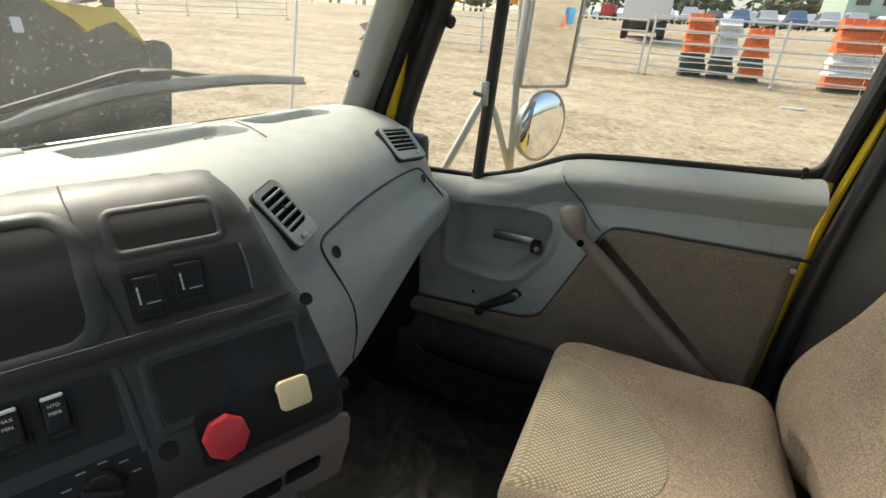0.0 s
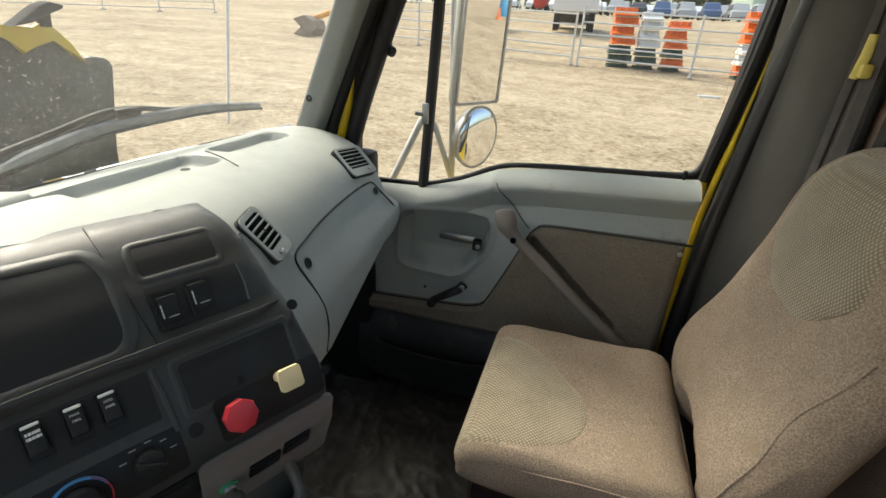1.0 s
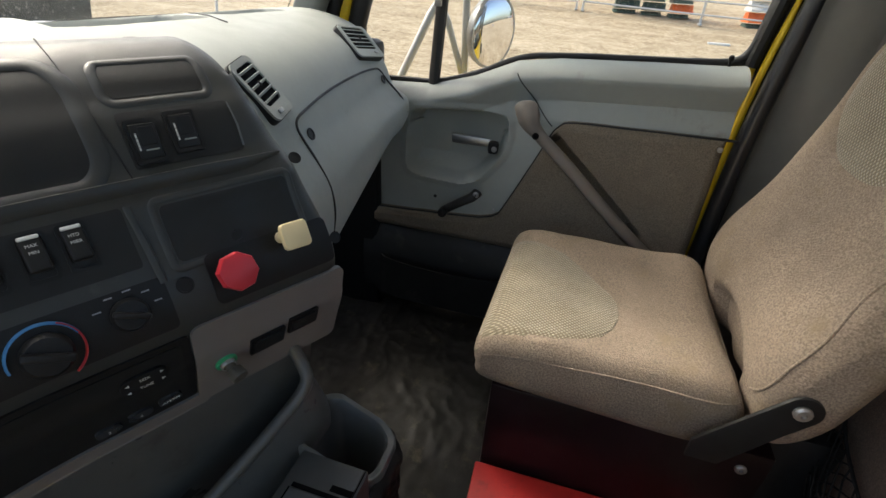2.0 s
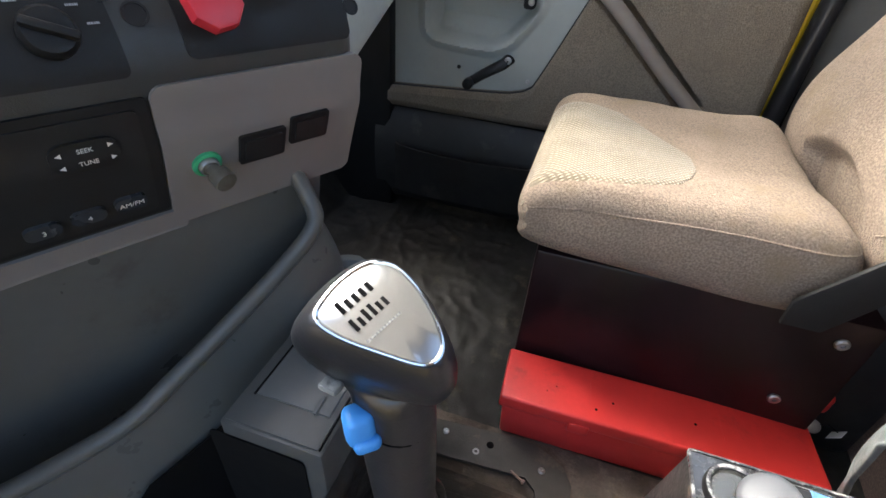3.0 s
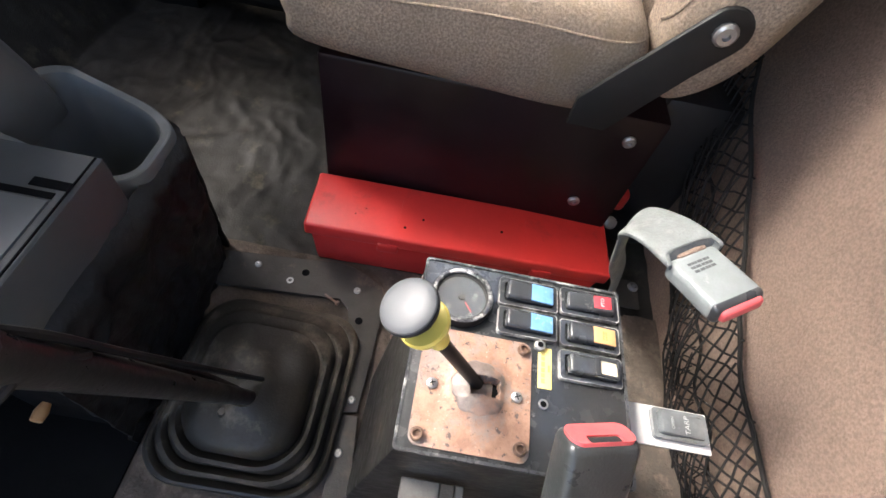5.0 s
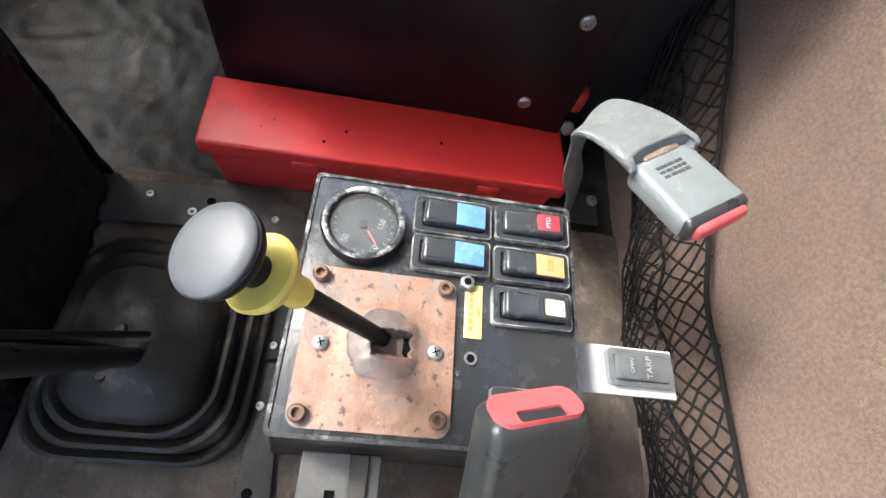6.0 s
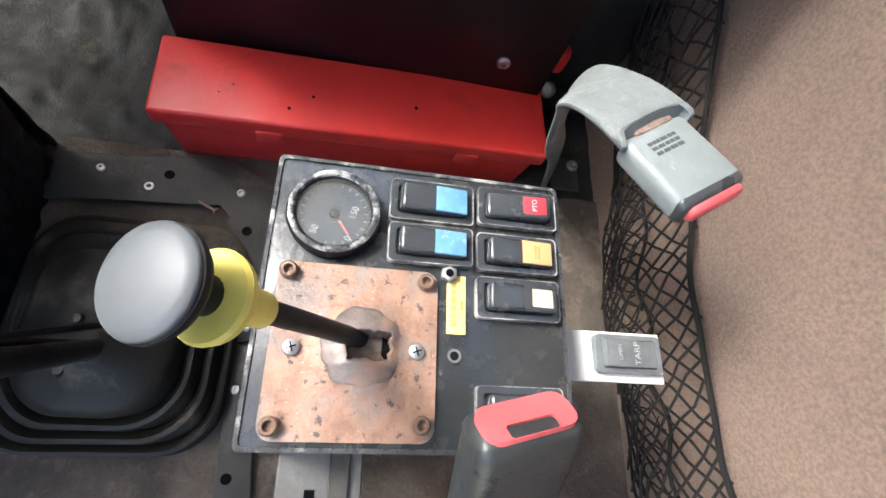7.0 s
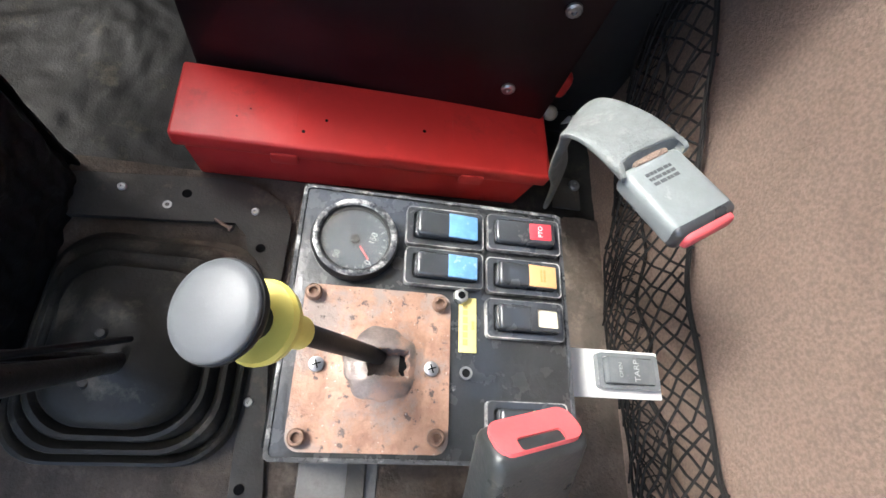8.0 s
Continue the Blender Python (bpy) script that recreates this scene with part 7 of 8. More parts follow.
# ---- cargo net along the rear wall ----
def build_net():
    t = thing("cargo_net", (0.27, -0.54, 0.1), "black elastic cargo net sagging along the rear wall", "net")
    TOP = [(0.72, 0.43), (0.60, 0.365), (0.509, 0.318), (0.41, 0.276), (0.338, 0.244), (0.27, 0.221), (0.182, 0.208), (0.115, 0.212), (0.039, 0.222), (-0.10, 0.25), (-0.30, 0.30)]
    LOW = [(0.72, 0.25), (0.57, 0.165), (0.44, 0.098), (0.36, 0.050), (0.28, 0.040), (0.20, 0.042), (0.095, 0.056), (0.024, 0.070), (-0.10, 0.11), (-0.30, 0.16)]
    def net(u, v):
        x = 0.72 - 1.02 * u
        z = interp(TOP, x) * (1 - v) + interp(LOW, x) * v
        return V(x, -0.548 + 0.012 * noise.noise((x * 9, z * 9, 3)) + 0.02 * math.sin(v * math.pi), z + 0.006 * noise.noise((x * 16, z * 20, 8)))
    bm = bmesh.new()
    n = 44
    for k in range(-8, n):
        for sg in (1, -1):
            pts = []
            for j in range(9):
                v = j / 8
                u = (k + (v if sg > 0 else 1 - v) * 7) / n
                if 0 <= u <= 1:
                    q = net(u, v)
                    pts.append(q + V(0.014 * noise.noise((k * 3.1, j * 0.6, sg)), 0.0012 * sg, 0.014 * noise.noise((k * 2.3, j * 0.6, sg + 5))))
            if len(pts) > 2:
                tube(bm, pts, 0.0016, 5)
    # slack second layer folded behind the lower half
    for k in range(-4, 58):
        for sg in (1, -1):
            pts = []
            for j in range(6):
                v = 0.45 + 0.55 * j / 5
                u = (k + 0.5 + sg * (v - 0.7) * 4.5) / 54
                if 0 <= u <= 1:
                    pts.append(net(u, v) + V(0.018 * noise.noise((k * 1.7, j * 0.5, sg + 20)), -0.006, 0.018 * noise.noise((k * 1.9, j * 0.5, sg + 30))))
            if len(pts) > 2:
                tube(bm, pts, 0.0011, 4)
    ob = part("mesh", bm, NETM, t, "knotted diamond mesh")
    ob["kind"] = "stuff"
    part("hem", T([net(k / 60, 0.0) for k in range(61)], 0.0034, 6), NETM, t)
    part("hem", T([net(k / 60, 1.0) for k in range(61)], 0.002, 6), NETM, t)
    part("cord", T([net(k / 60, 0.42 + 0.04 * math.sin(k)) + V(0, -0.008, 0) for k in range(61)], 0.0024, 6), NETM, t)


build_net()


# ---- small fittings by the seat base ----
def build_fittings():
    t = thing("seat_lever", (0.585, -0.45, 0.02), "red capped seat adjuster and bolt behind the base", "lever")
    part("lever", T([(0.60, -0.445, 0.02), (0.60, -0.445, 0.12)], 0.008, 8), BLACK, t)
    part("lever_cap", B((0.600, -0.447, 0.150), (0.028, 0.028, 0.044), 0.010, 3), REDBOX, t, "red plastic grip")
    part("anchor_bolt", L([(0.012, 0), (0.012, 0.006), (0.009, 0.008), (0.004, 0.008)], frame_of((0.583, -0.450, 0.102), (0, 0, 1), (-0.8, 0, 0.6)), 16), STEEL, t)
    g = thing("paper_tag", (0.573, -0.483, 0.09), "small white paper tag hanging beside the anchor bolt", "tag")
    part("tag", B((0, 0, 0), (0.022, 0.0012, 0.026), 0.0004, 1, frame_of((0.573, -0.483, 0.106), (0.8, -0.6, 0.0), (-0.4, -0.4, 0.82))), WHITEPL, g)
    part("tie", T([(0.573, -0.483, 0.112), (0.58, -0.47, 0.116), (0.583, -0.452, 0.108)], 0.0009, 5), INK, g)
    a = thing("belt_anchor", (0.47, -0.5, 0.0), "bolted steel belt anchor on the floor", "anchor")
    part("anchor_plate", B((0.49, -0.51, 0.018), (0.06, 0.05, 0.006), 0.002), PLATE, a)
    screw((0.505, -0.525, 0.021), (0, 0, 1), 0.010, a, STEEL, "bolt")


build_fittings()


# ---- seat belt at the rear pillar ----
def build_belt():
    t = thing("seat_belt", (1.13, -0.54, 0.9), "grey seat belt webbing with a yellow guide on the pillar", "seat belt")
    web = mat("grey webbing", (0.125, 0.112, 0.108), 0.8, var=0.15, scale=40, bump=0.5, bscale=900)

    def run(u, v):
        lean = 0.03 * v
        fold = 0.012 * math.exp(-((u - 0.32) / 0.05) ** 2)
        return V(1.056 - 0.040 * u + fold, -0.500 - 0.052 * u - lean * 0.4, 0.72 + 0.62 * v)
    part("webbing", surf(run, 40, 12, 0.002), web, t, "folded grey belt webbing")
    part("guide", T([(1.046, -0.523, 1.245), (1.044, -0.522, 1.205), (1.046, -0.516, 1.165)], [0.008, 0.010, 0.008], 8, 0.6), YPLAST, t, "pale yellow height guide")
    part("guide_clip", B((1.036, -0.527, 1.180), (0.022, 0.020, 0.026), 0.005), YPLAST, t)
    # flat black panel in place of the dark recess behind the webbing
    part("dark_recess_panel", B((1.06, -0.556, 1.1), (0.10, 0.02, 0.62), 0.01), BLACK, t, "black panel in place of the dark recess behind the belt")
    part("pillar_cover", surf(lambda u, v: V(1.196 - 0.10 * math.sin((0.60 + 0.34 * u) * math.pi / 2), -0.405 - 0.18 * (0.60 + 0.34 * u), 1.11 + 0.40 * v), 8, 12, -0.006), DKTRIM, t, "raised cover over the belt anchor")


build_belt()


# ---- outside: wiper, mirrors ----
def build_wiper():
    w = thing("windscreen_wiper", (0.5, 0.93, 0.95), "dusty grey windscreen wiper at rest", "wiper")
    part("blade", T(curve([(0.30, 0.955, 0.925), (0.448, 0.93, 0.966), (0.58, 0.925, 0.992), (0.72, 0.915, 1.002), (0.88, 0.895, 1.005), (1.03, 0.866, 0.996)], 5), [0.006] * 5 + [0.010] * 16 + [0.008] * 5, 8, 1.2), mat("dusty wiper rubber", (0.24, 0.245, 0.24), 0.7, var=0.25, scale=30, bump=0.2), w)
    part("arm", T(curve([(0.12, 1.0, 0.90), (0.30, 0.972, 0.945), (0.50, 0.945, 0.995), (0.62, 0.932, 1.024), (0.70, 0.925, 1.022)], 5), 0.007, 8), BLACK, w)
    part("bridge", T(curve([(0.52, 0.932, 0.985), (0.62, 0.93, 1.015), (0.69, 0.925, 1.024), (0.76, 0.917, 1.014), (0.84, 0.905, 1.008)], 4), 0.006, 8), BLACK, w)
    part("pivot", B((0.665, 0.925, 1.020), (0.060, 0.022, 0.020), 0.006, 2, Matrix()), BLACK, w)
    part("clip", B((0.46, 0.932, 0.968), (0.025, 0.016, 0.02), 0.004), BLACK, w)
    part("squeegee", T(curve([(0.30, 0.948, 0.915), (0.448, 0.922, 0.956), (0.58, 0.916, 0.981), (0.72, 0.906, 0.991), (0.88, 0.886, 0.995), (1.03, 0.858, 0.988)], 5), 0.0035, 6), BLACK, w, "thin black rubber lip")


build_wiper()


def build_mirrors():
    m = thing("side_mirror", (1.40, 0.40, 0.75), "tall steel-framed door mirror with a round convex mirror below", "mirror")
    # arms
    part("upright", T([(1.405, 0.392, 0.74), (1.405, 0.402, 1.0), (1.405, 0.425, 1.55)], 0.011, 10), RAIL, m)
    part("strut", T([(1.29, 0.572, 0.735), (1.37, 0.50, 0.93), (1.385, 0.48, 0.965)], 0.012, 10), RAIL, m)
    part("strut", T([(1.405, 0.395, 0.75), (1.39, 0.45, 0.91), (1.385, 0.478, 0.965)], 0.010, 10), RAIL, m)
    part("pivot", B((1.385, 0.475, 0.972), (0.022, 0.03, 0.03), 0.005), STEEL, m)
    part("foot", L([(0.02, 0), (0.016, 0.01), (0.01, 0.02)], Matrix.Translation((1.288, 0.574, 0.722)), 12), RAIL, m)
    xd, nd = V(0.855, -0.519, 0), V(-0.519, -0.855, -0.06)
    M = frame_of((1.4135, 0.312, 1.265), xd, nd)
    h = part("mirror_head", B((0, 0, -0.022), (0.192, 0.53, 0.040), 0.014, 3, M), RAIL, m, "tall pale mirror shell")
    part("mirror_frame", ringp(rrect(0.196, 0.534, 0.012, 4), rrect(0.180, 0.518, 0.008, 4), M @ Matrix.Translation((0, 0, -0.002)), 0.008, 0.002), STEEL, h)
    part("mirror_glass", P(rrect(0.181, 0.519, 0.008, 4), M, 0.002), MIRROR, h, "mirror glass")
    part("bracket", T([(1.405, 0.402, 1.08), M @ V(-0.02, -0.19, -0.035)], 0.009, 8), RAIL, m)
    part("bracket", T([(1.405, 0.420, 1.45), M @ V(-0.02, 0.19, -0.035)], 0.009, 8), RAIL, m)
    C = frame_of((1.430, 0.319, 0.890), V(0.90, -0.43, 0), V(-0.43, -0.90, -0.03))
    n = 14
    c = part("convex_mirror", L([(0.06, -0.045), (0.097, -0.022), (0.105, 0.0), (0.105, 0.006), (0.099, 0.006), (0.097, -0.004), (0.0001, -0.006)], C, 40), STEEL, m, "round convex mirror with a dull steel rim")
    part("convex_glass", L([(0.099 * math.cos(radians(90 * k / n)), 0.024 * math.sin(radians(90 * k / n)) + 0.001) for k in range(n)] + [(0.0001, 0.025)], C, 40), MIRROR, c)
    part("convex_arm", T([C @ V(0, 0, -0.035), (1.43, 0.38, 0.91), (1.405, 0.398, 0.93)], 0.008, 8), RAIL, m)
    b = thing("door_bumper", (1.2, 0.52, 1.15), "small black ball stop on the window frame", "stop")
    part("ball", L([(0.003, -0.012), (0.010, -0.008), (0.0125, 0.0), (0.010, 0.008), (0.003, 0.012)], Matrix.Translation((1.19, 0.524, 1.154)), 14), BLACK, b)
    part("stem", T([(1.19, 0.524, 1.154), (1.215, 0.54, 1.175), (1.235, 0.55, 1.18)], 0.004, 8), BLACK, b)


build_mirrors()


# ---- the yard outside ----
def build_fence(a, b, spacing, height, rails, label):
    a, b = Vector((a[0], a[1], 0)), Vector((b[0], b[1], 0))
    f = thing("rail_fence", gpt(a.x, a.y), label, "fence", group="yard fences")
    n = max(1, round((b - a).length / spacing))
    for k in range(n + 1):
        p = a.lerp(b, k / n)
        q = gpt(p.x, p.y)
        part("post", T([q - V(0, 0, 0.05), q + V(0, 0, height)], 0.035, 8), RAIL, f)
        part("foot", B(tuple(q + V(0, 0, 0.03)), (0.35, 0.08, 0.05), 0.01), RAIL, f)
    for r in range(rails):
        h = height * (0.16 + 0.80 * r / (rails - 1))
        part("rail", T([gpt(*a.lerp(b, k / n).xy, h) for k in range(n + 1)], 0.028, 6), RAIL, f)


build_fence((17.25, 0.79), (15.8, -9.5), 3.4, 1.75, 5, "galvanised five-rail yard fence panel")
build_fence((19.5, 10.0), (17.4, 1.0), 3.2, 1.6, 5, "galvanised five-rail yard fence panel behind the mirror")
build_fence((20.0, 33.0), (25.0, 22.0), 3.0, 1.3, 4, "low galvanised rail fence across the yard")


def barrier_mesh(l, h, w):
    bm = bmesh.new()
    sec = [(-w / 2, 0), (w / 2, 0), (w / 2, h * 0.18), (w * 0.28, h * 0.45), (w * 0.2, h), (-w * 0.2, h), (-w * 0.28, h * 0.45), (-w / 2, h * 0.18)]
    loft(bm, [[V(x, y, z) for y, z in sec] for x in (-l / 2, -l / 2 + 0.04, l / 2 - 0.04, l / 2)])
    for k in (-0.3, 0.0, 0.3):
        box(bm, (k * l, 0, h * 0.62), (0.05, w * 0.62, h * 0.6), 0.01, 1)
    return bm


def build_stack(x, y, colours, l, turn, label, high=0.26):
    s = thing("barrier_stack", Matrix.Translation(gpt(x, y)) @ Matrix.Rotation(radians(turn), 4, "Z"), label, "barriers", group="stacked barriers")
    z = 0.0
    for k, m in enumerate(colours):
        h = 0.10 if k == 0 else high
        bm = barrier_mesh(l * (1 if k % 2 else 0.92), h, 0.62)
        bm.transform(Matrix.Translation((0.03 * (-1) ** k, 0, z)))
        part("barrier", bm, m, s, local=True)
        part("gap_shadow_strip", B((0, 0, z + 0.01), (l * 0.9, 0.5, 0.02), 0.004), BARG, s, local=True)
        z += h + 0.03


build_stack(17.9, -0.50, [BARG, BARG, BARG, BARO, BARO, BARO, BARO], 0.74, 97, "stacked orange plastic barriers on dark bases", 0.25)
build_stack(17.9, -1.32, [BARG, BARG, BARG, BARW, BARW, BARW, BARW], 0.64, 97, "stacked white plastic barriers on dark bases", 0.235)
build_stack(17.9, -2.14, [BARG, BARO, BARG, BARO, BARO, BARO], 0.62, 97, "short stack of orange plastic barriers", 0.245)
build_stack(17.4, -4.45, [BARG, BARO, BARW, BARW, BARO, BARO, BARO], 1.15, 97, "tall stack of orange and white plastic barriers", 0.265)
build_stack(17.4, -6.0, [BARG, BARO, BARW, BARO, BARO, BARO], 1.2, 97, "stack of orange and white plastic barriers", 0.265)


def car_proto(paint, x, y, turn, label, tall=1.0, group="parked cars"):
    c = thing("parked_car", Matrix.Translation(gpt(x, y)) @ Matrix.Rotation(radians(turn), 4, "Z"), label, "car", group=group)
    sec = [(-2.2, 0.35), (-2.25, 0.62), (-2.1, 0.80), (-1.15, 0.95), (1.9, 0.98), (2.15, 0.85), (2.18, 0.35)]
    part("body", loft(bmesh.new(), [[V(px, w, pz - 0.04 * (abs(w) > 0.85)) for px, pz in sec] for w in (-0.88, -0.82, 0.82, 0.88)]), paint, c, local=True)
    top = 1.46 * tall
    cab = [(-1.1, 0.93), (-0.4, top - 0.04), (-0.2, top), (1.1, top), (1.35, top - 0.05), (1.85, 0.95)]
    part("cabin", loft(bmesh.new(), [[V(px, w * (0.84 if pz > 1.1 else 1), pz) for px, pz in cab] for w in (-0.8, 0.8)]), paint, c, local=True)
    glass_z = (0.98, top - 0.09)
    part("windscreen", loft(bmesh.new(), [[V(-1.08 + 0.62 * k, w * (1 - 0.14 * k), glass_z[0] + (glass_z[1] - glass_z[0]) * k) for w in (-0.7, 0.7)] + [V(-1.02 + 0.62 * k, w * (1 - 0.14 * k), glass_z[0] + (glass_z[1] - glass_z[0]) * k) for w in (0.7, -0.7)] for k in (0.0, 1.0)]), CARS[2], c, local=True)
    for side in (-1, 1):
        part("side_window", loft(bmesh.new(), [[V(px, side * (0.815 - 0.125 * k), 1.0 + (top - 1.12) * k) for px in (-0.75 + 0.4 * k, 1.5 - 0.25 * k)] + [V(px, side * (0.79 - 0.125 * k), 1.0 + (top - 1.12) * k) for px in (1.5 - 0.25 * k, -0.75 + 0.4 * k)] for k in (0.0, 1.0)]), CARS[2], c, local=True)
    for px in (-1.4, 1.3):
        for w in (-0.8, 0.8):
            part("wheel", L([(0.2, -0.1), (0.34, -0.1), (0.34, 0.1), (0.2, 0.1)], frame_of((px, w, 0.34), (1, 0, 0), (0, 1, 0)), 14), TYRE, c, local=True)
    return c


def build_cars():
    rng = random.Random(11)
    protos = [car_proto(CARS[i], 63, 2 - 2.4 * i, 178, lab, 1.0 + 0.15 * (i % 2)) for i, lab in enumerate(("white parked car on the dirt lot", "silver parked car on the dirt lot", "dark parked car on the dirt lot", "blue parked car on the dirt lot"))]
    for k in range(4, 28):
        src = protos[rng.choice((0, 0, 0, 1, 1, 2, 3))]
        x, y = 63 + rng.uniform(-1.2, 1.2) - 0.12 * k, 2 - 2.4 * k
        copy_thing(src, Matrix.Translation(gpt(x, y)) @ Matrix.Rotation(radians(178 + rng.uniform(-6, 6)), 4, "Z"))
    for k in range(26):
        src = protos[rng.choice((0, 0, 0, 1, 1, 2, 3))]
        x, y = 73 + rng.uniform(-1.5, 1.5), 16 - 2.9 * k
        copy_thing(src, Matrix.Translation(gpt(x, y)) @ Matrix.Rotation(radians(178 + rng.uniform(-8, 8)), 4, "Z"))


build_cars()


def build_truck():
    t = thing("parked_truck", Matrix.Translation(gpt(29.5, 1.9)) @ Matrix.Rotation(radians(184), 4, "Z"), "white box truck parked beyond the fence", "truck")
    part("box", B((0.8, 0, 2.0), (3.0, 2.2, 2.2), 0.05), CARS[0], t, local=True)
    part("cab", B((-1.6, 0, 1.3), (1.6, 1.9, 1.6), 0.2, 3), CARS[2], t, local=True)
    part("bumper", B((-2.4, 0, 0.6), (0.2, 1.9, 0.4), 0.05), RAIL, t, local=True)
    for px in (-1.6, 1.2):
        for w in (-0.9, 0.9):
            part("wheel", L([(0.25, -0.14), (0.48, -0.14), (0.48, 0.14), (0.25, 0.14)], frame_of((px, w, 0.48), (1, 0, 0), (0, 1, 0)), 16), TYRE, t, local=True)
    b = thing("barrel", gpt(10.2, -29.7), "blue plastic barrel standing in the yard", "barrel")
    part("drum", L([(0.28, 0), (0.3, 0.05), (0.3, 0.85), (0.27, 0.9)], Matrix.Translation(gpt(10.2, -29.7)), 18), mat("blue barrel plastic", (0.04, 0.22, 0.42), 0.5), b)
    c = thing("traffic_cone", gpt(9.4, -27.8), "orange traffic cone beside the barrel", "cone")
    part("cone", L([(0.2, 0), (0.2, 0.04), (0.12, 0.05), (0.03, 0.6)], Matrix.Translation(gpt(9.4, -27.8)), 14), BARO, c)
    f = thing("forklift", gpt(48, 6.2), "red forklift with roof frame parked in the yard", "forklift")
    o = gpt(48, 6.2)
    part("body", B(tuple(o + V(0, 0, 0.8)), (1.8, 1.2, 1.0), 0.15), mat("red machine paint", (0.5, 0.05, 0.04), 0.45), f)
    part("roof", B(tuple(o + V(0, 0, 2.1)), (1.4, 1.2, 0.08), 0.02), mat("dark red frame", (0.3, 0.06, 0.05), 0.5), f)
    for a, b2 in ((-0.6, -0.5), (-0.6, 0.5), (0.6, -0.5), (0.6, 0.5)):
        part("pillar", T([o + V(a, b2, 1.2), o + V(a, b2, 2.1)], 0.04, 6), TYRE, f)
        part("wheel", L([(0.1, -0.12), (0.3, -0.12), (0.3, 0.12), (0.1, 0.12)], frame_of(o + V(a, b2 * 1.1, 0.3), (1, 0, 0), (0, 1, 0)), 12), TYRE, f)


build_truck()


def build_excavator():
    o = gpt(19.3, 12.2)
    e = thing("excavator", o, "orange and grey excavator with its bucket on the ground", "excavator")
    paint = mat("orange excavator paint", (0.75, 0.35, 0.05), 0.5)
    sec = [(-0.5, 0.0), (0.35, 0.0), (0.55, 0.25), (0.45, 0.55), (0.1, 0.75), (-0.45, 0.6), (-0.1, 0.3)]
    bm = loft(bmesh.new(), [[o + V(w * 0.6, px * -1.0, pz) for px, pz in sec] for w in (-0.8, 0.8)])
    part("bucket", bm, BUCKET, e, "worn brown-grey digging bucket")
    part("stick", T([o + V(0.1, 0.0, 0.6), o + V(3.6, -3.8, 2.4)], 0.12, 8), paint, e)
    part("boom", T([o + V(3.6, -3.8, 2.4), o + V(6.4, -4.8, 2.0)], 0.2, 8), paint, e)
    part("house", B(tuple(o + V(8.0, -5.4, 1.5)), (2.2, 2.2, 1.4), 0.15), paint, e)
    part("track", B(tuple(o + V(8.0, -5.4, 0.4)), (2.8, 2.2, 0.7), 0.3, 3), TYRE, e)
    lo, hi = V(6.97, 6.25, -0.62), V(7.38, 6.25, 1.53)
    p = thing("tall_post", lo + (lo - hi) * 0.0, "thin leaning grey steel post standing in the yard", "post")
    k = (ground_z(6.9, 6.25) - 0.05 - lo.z) / (hi.z - lo.z)
    part("pole", T([lo.lerp(hi, k), lo.lerp(hi, 1.9)], 0.024, 8), RAIL, p)


build_excavator()


def build_hood():
    """The truck's own hood, tipped forward, its underside to the windscreen."""
    t = thing("truck_hood", (0.31, 2.13, -0.5), "yellow truck hood tipped forward with a mud-splashed dark underside", "hood")
    half = [(1.15, -0.5), (1.215, 0.62), (1.305, 0.985), (1.295, 1.012), (1.275, 1.026), (1.215, 1.036), (1.17, 1.020), (1.126, 1.074), (1.075, 1.135), (1.025, 1.152), (0.985, 1.135), (0.85, 1.142), (0.76, 1.20), (0.60, 1.27)]
    M = frame_of((0.31, 2.18, 0), (1, 0, 0), (0, -1, 0))
    part("underside", P(half + [(-x, z) for x, z in half[::-1]], M, 0.08, 0.008), HOODK, t, "dark hood underside speckled with mud")
    outer = [(1.145, -0.49), (1.205, 0.62), (1.285, 0.98), (1.20, 1.02), (1.07, 1.12), (0.90, 1.135), (0.60, 1.26)]
    part("skin", P(outer + [(-x, z) for x, z in outer[::-1]], frame_of((0.31, 2.23, 0), (1, 0, 0), (0, -1, 0)), 0.055, 0.015), YELLOW, t, "yellow painted outer skin")
    M = frame_of((0.31, 2.10, 0), (1, 0, 0), (0, -1, 0))
    edge = [(0.77, 1.20), (0.848, 1.153), (0.987, 1.142), (1.025, 1.166), (1.073, 1.146), (1.126, 1.084), (1.172, 1.012), (1.105, 1.062), (1.056, 1.104), (0.982, 1.083), (0.935, 1.055), (0.900, 1.100), (0.84, 1.138), (0.765, 1.187)]
    part("hood_edge", P(edge, M, 0.022, 0.004), YELLOW, t, "bent yellow rim of the hood")
    part("decal", P(rrect(0.034, 0.05, 0.006, 4, 0.719, 1.074), M, 0.003), BARW, t, "white decal plate")
    m = part("hood_mirror", P([(0.888, 1.150), (1.004, 1.226), (1.045, 1.241), (1.096, 1.232), (1.094, 1.219), (1.072, 1.212), (0.965, 1.165)], M @ Matrix.Translation((0, 0, 0.012)), 0.06, 0.008), TYRE, t, "long grey hood mirror")
    part("mirror_arm", P([(1.018, 1.15), (1.058, 1.15), (1.066, 1.214), (1.024, 1.20)], M @ Matrix.Translation((0, 0, 0.004)), 0.03, 0.005), TYRE, m)
    for x in (-0.12, 0.74):
        part("hinge_arm", B((x, 1.76, -0.42), (0.07, 0.88, 0.12), 0.01), TYRE, t)


build_hood()


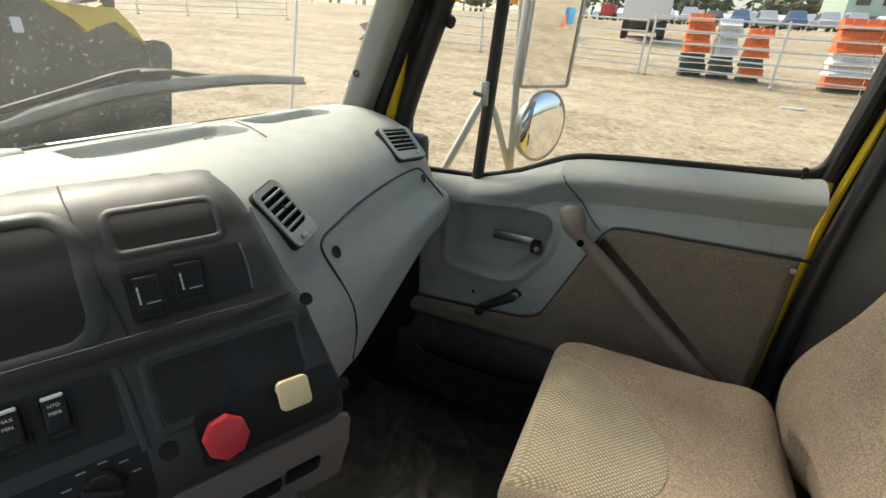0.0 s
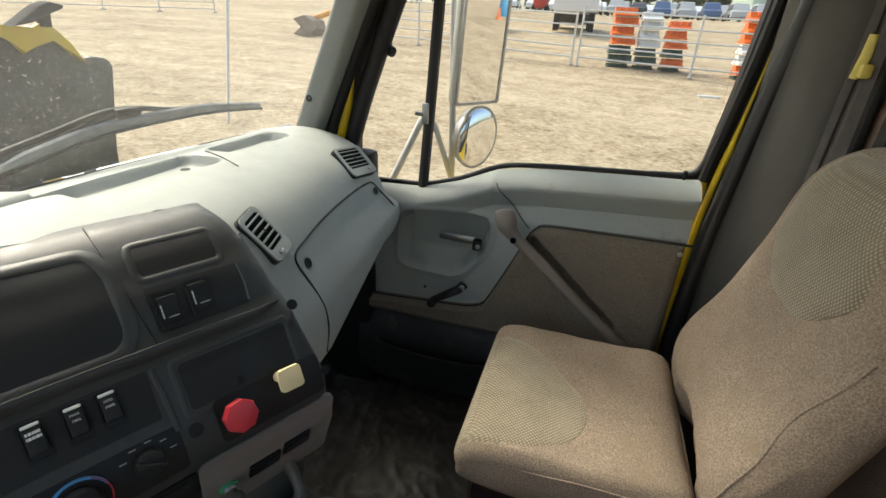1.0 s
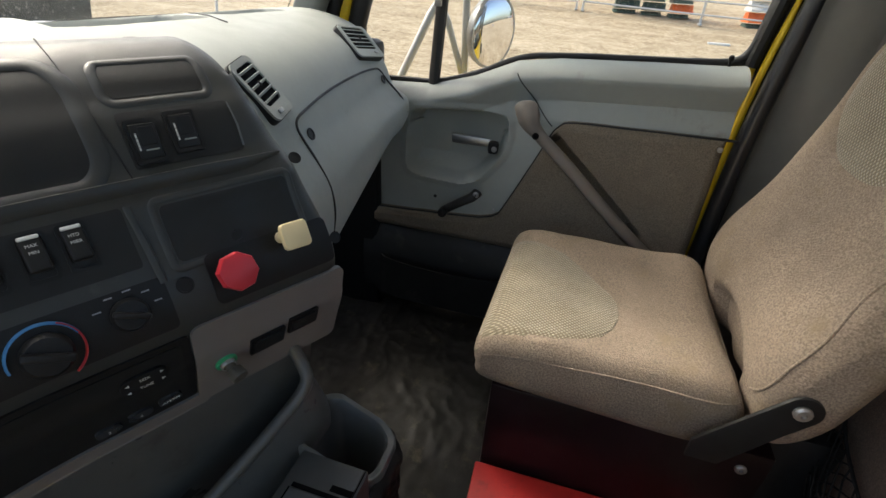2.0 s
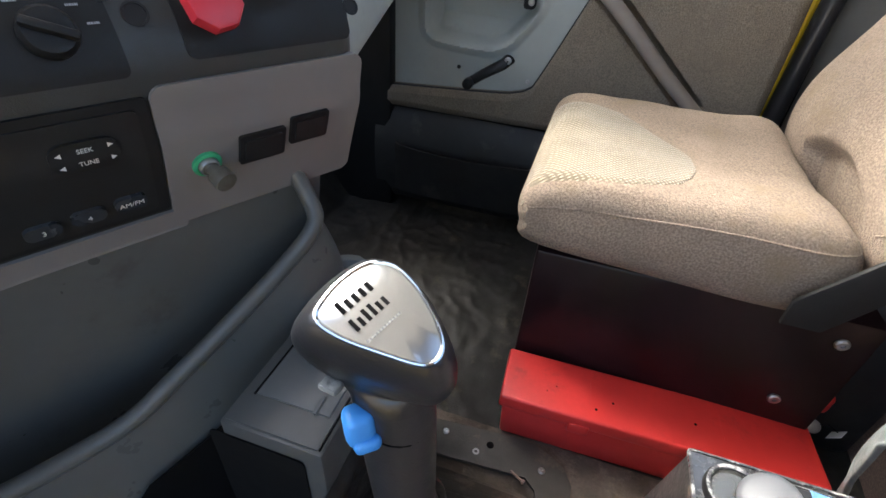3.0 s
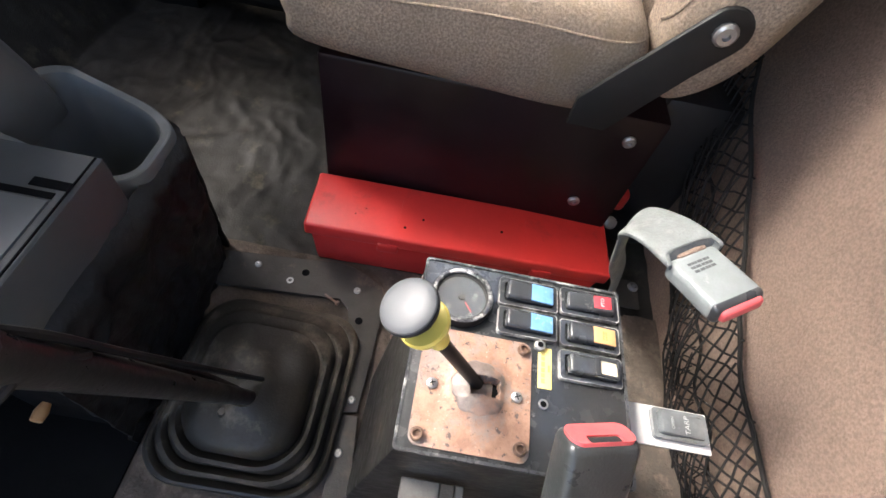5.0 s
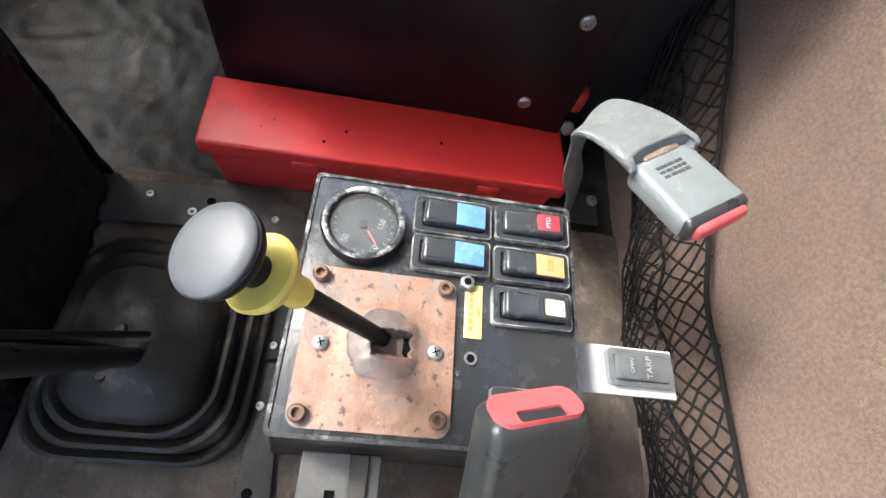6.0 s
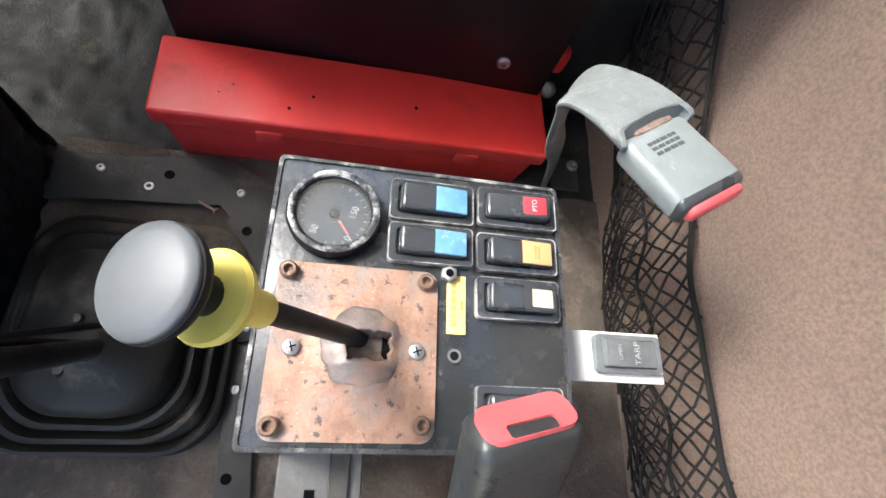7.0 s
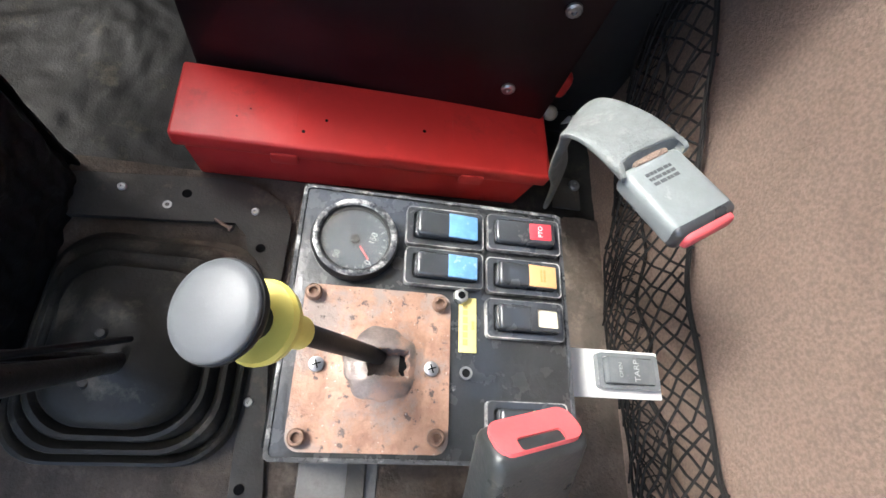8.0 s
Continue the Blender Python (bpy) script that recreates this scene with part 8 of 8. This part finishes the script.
def build_far():
    o = gpt(78, -24)
    h = thing("shed_building", o, "pale green metal building with dark windows", "building")
    green = mat("pale green sheet metal", (0.42, 0.52, 0.43), 0.5, var=0.08, scale=0.5, bump=0.05)
    part("wall", B(tuple(o + V(0, 0, 3.0)), (12, 16, 6.5), 0.05), green, h)
    part("roof", loft(bmesh.new(), [[o + V(-6.3, y, 6.2), o + V(0, y, 8.0), o + V(6.3, y, 6.2)] for y in (-8.3, 8.3)]), RAIL, h)
    for k in range(6):
        part("window", B(tuple(o + V(-6.03, 6.6 - 2.4 * k, 3.6)), (0.1, 1.3, 2.2), 0.02), CARS[2], h)
    rng = random.Random(5)
    bm = bmesh.new()
    bt = bmesh.new()
    for k in range(150):
        a = radians(rng.uniform(-40, 75))
        r = rng.uniform(92, 112)
        p = gpt(r * math.cos(a), r * math.sin(a))
        hgt = rng.uniform(4, 8)
        tube(bt, [p - V(0, 0, 0.3), p + V(0, 0, hgt * 0.6)], [0.2, 0.08], 5)
        for j in range(60):
            q = p + V(rng.gauss(0, hgt * 0.22), rng.gauss(0, hgt * 0.22), hgt * (0.25 + 0.75 * rng.random() ** 0.8))
            s = rng.uniform(0.25, 0.7)
            d = [V(rng.gauss(0, s), rng.gauss(0, s), rng.gauss(0, s * 0.7)) for _ in range(4)]
            vs = [bm.verts.new(q + x) for x in d]
            for tri in ((0, 1, 2), (0, 2, 3), (0, 1, 3), (1, 2, 3)):
                bm.faces.new([vs[i] for i in tri])
    w = thing("far_woods", gpt(95, 0), "hazy belt of dry green trees behind the yard", "trees", kind="stuff")
    part("foliage", bm, TREE, w, smooth=False)
    part("trunks", bt, BARK, w)
    st = thing("yard_debris", gpt(14, -2.7), "short pale board lying on the dirt", "board")
    part("board", B(tuple(gpt(13.9, -2.75, 0.03)), (0.14, 0.5, 0.05), 0.01), BARW, st)


build_far()


# ---- the truck under and round the cab ----
def build_chassis():
    t = thing("truck_chassis", gpt(0.3, -1.5), "black truck frame with dusty tyres under the cab", "truck frame")
    for x in (-0.12, 0.74):
        part("frame_rail", B((x, -1.4, -0.42), (0.09, 5.6, 0.26), 0.01), TYRE, t)
    for y in (0.95, -0.2, -2.6, -3.9):
        part("cross_member", B((0.31, y, -0.42), (0.78, 0.12, 0.2), 0.01), TYRE, t)
    part("cab_floor_pan", B((0.31, 0.2, -0.12), (1.86, 1.5, 0.16), 0.03), TYRE, t)
    part("cab_mount", B((0.31, 0.2, -0.245), (0.9, 0.9, 0.1), 0.02), TYRE, t)
    part("battery_box", B((1.0, -1.3, -0.5), (0.45, 0.7, 0.5), 0.03), RAIL, t)
    for y, xs in ((1.0, (-0.62, 1.24)), (-3.0, (-0.62, 1.24))):
        part("axle", T([(xs[0], y, ground_z(0.3, y) + 0.5), (xs[1], y, ground_z(0.3, y) + 0.5)], 0.07, 10), TYRE, t)
        for x in xs:
            o = V(x, y, ground_z(x, y) + 0.5)
            w = part("wheel", L([(0.28, -0.14), (0.44, -0.15), (0.5, -0.11), (0.5, 0.11), (0.44, 0.15), (0.28, 0.14)], frame_of(o, (0, 1, 0), (1, 0, 0)), 32, True), TYRE, t, "dusty black tyre")
            part("rim", L([(0.28, -0.12), (0.24, 0.0), (0.12, 0.03), (0.0001, 0.03)], frame_of(o, (0, 1, 0), (1, 0, 0)), 24), RAIL, w)


build_chassis()
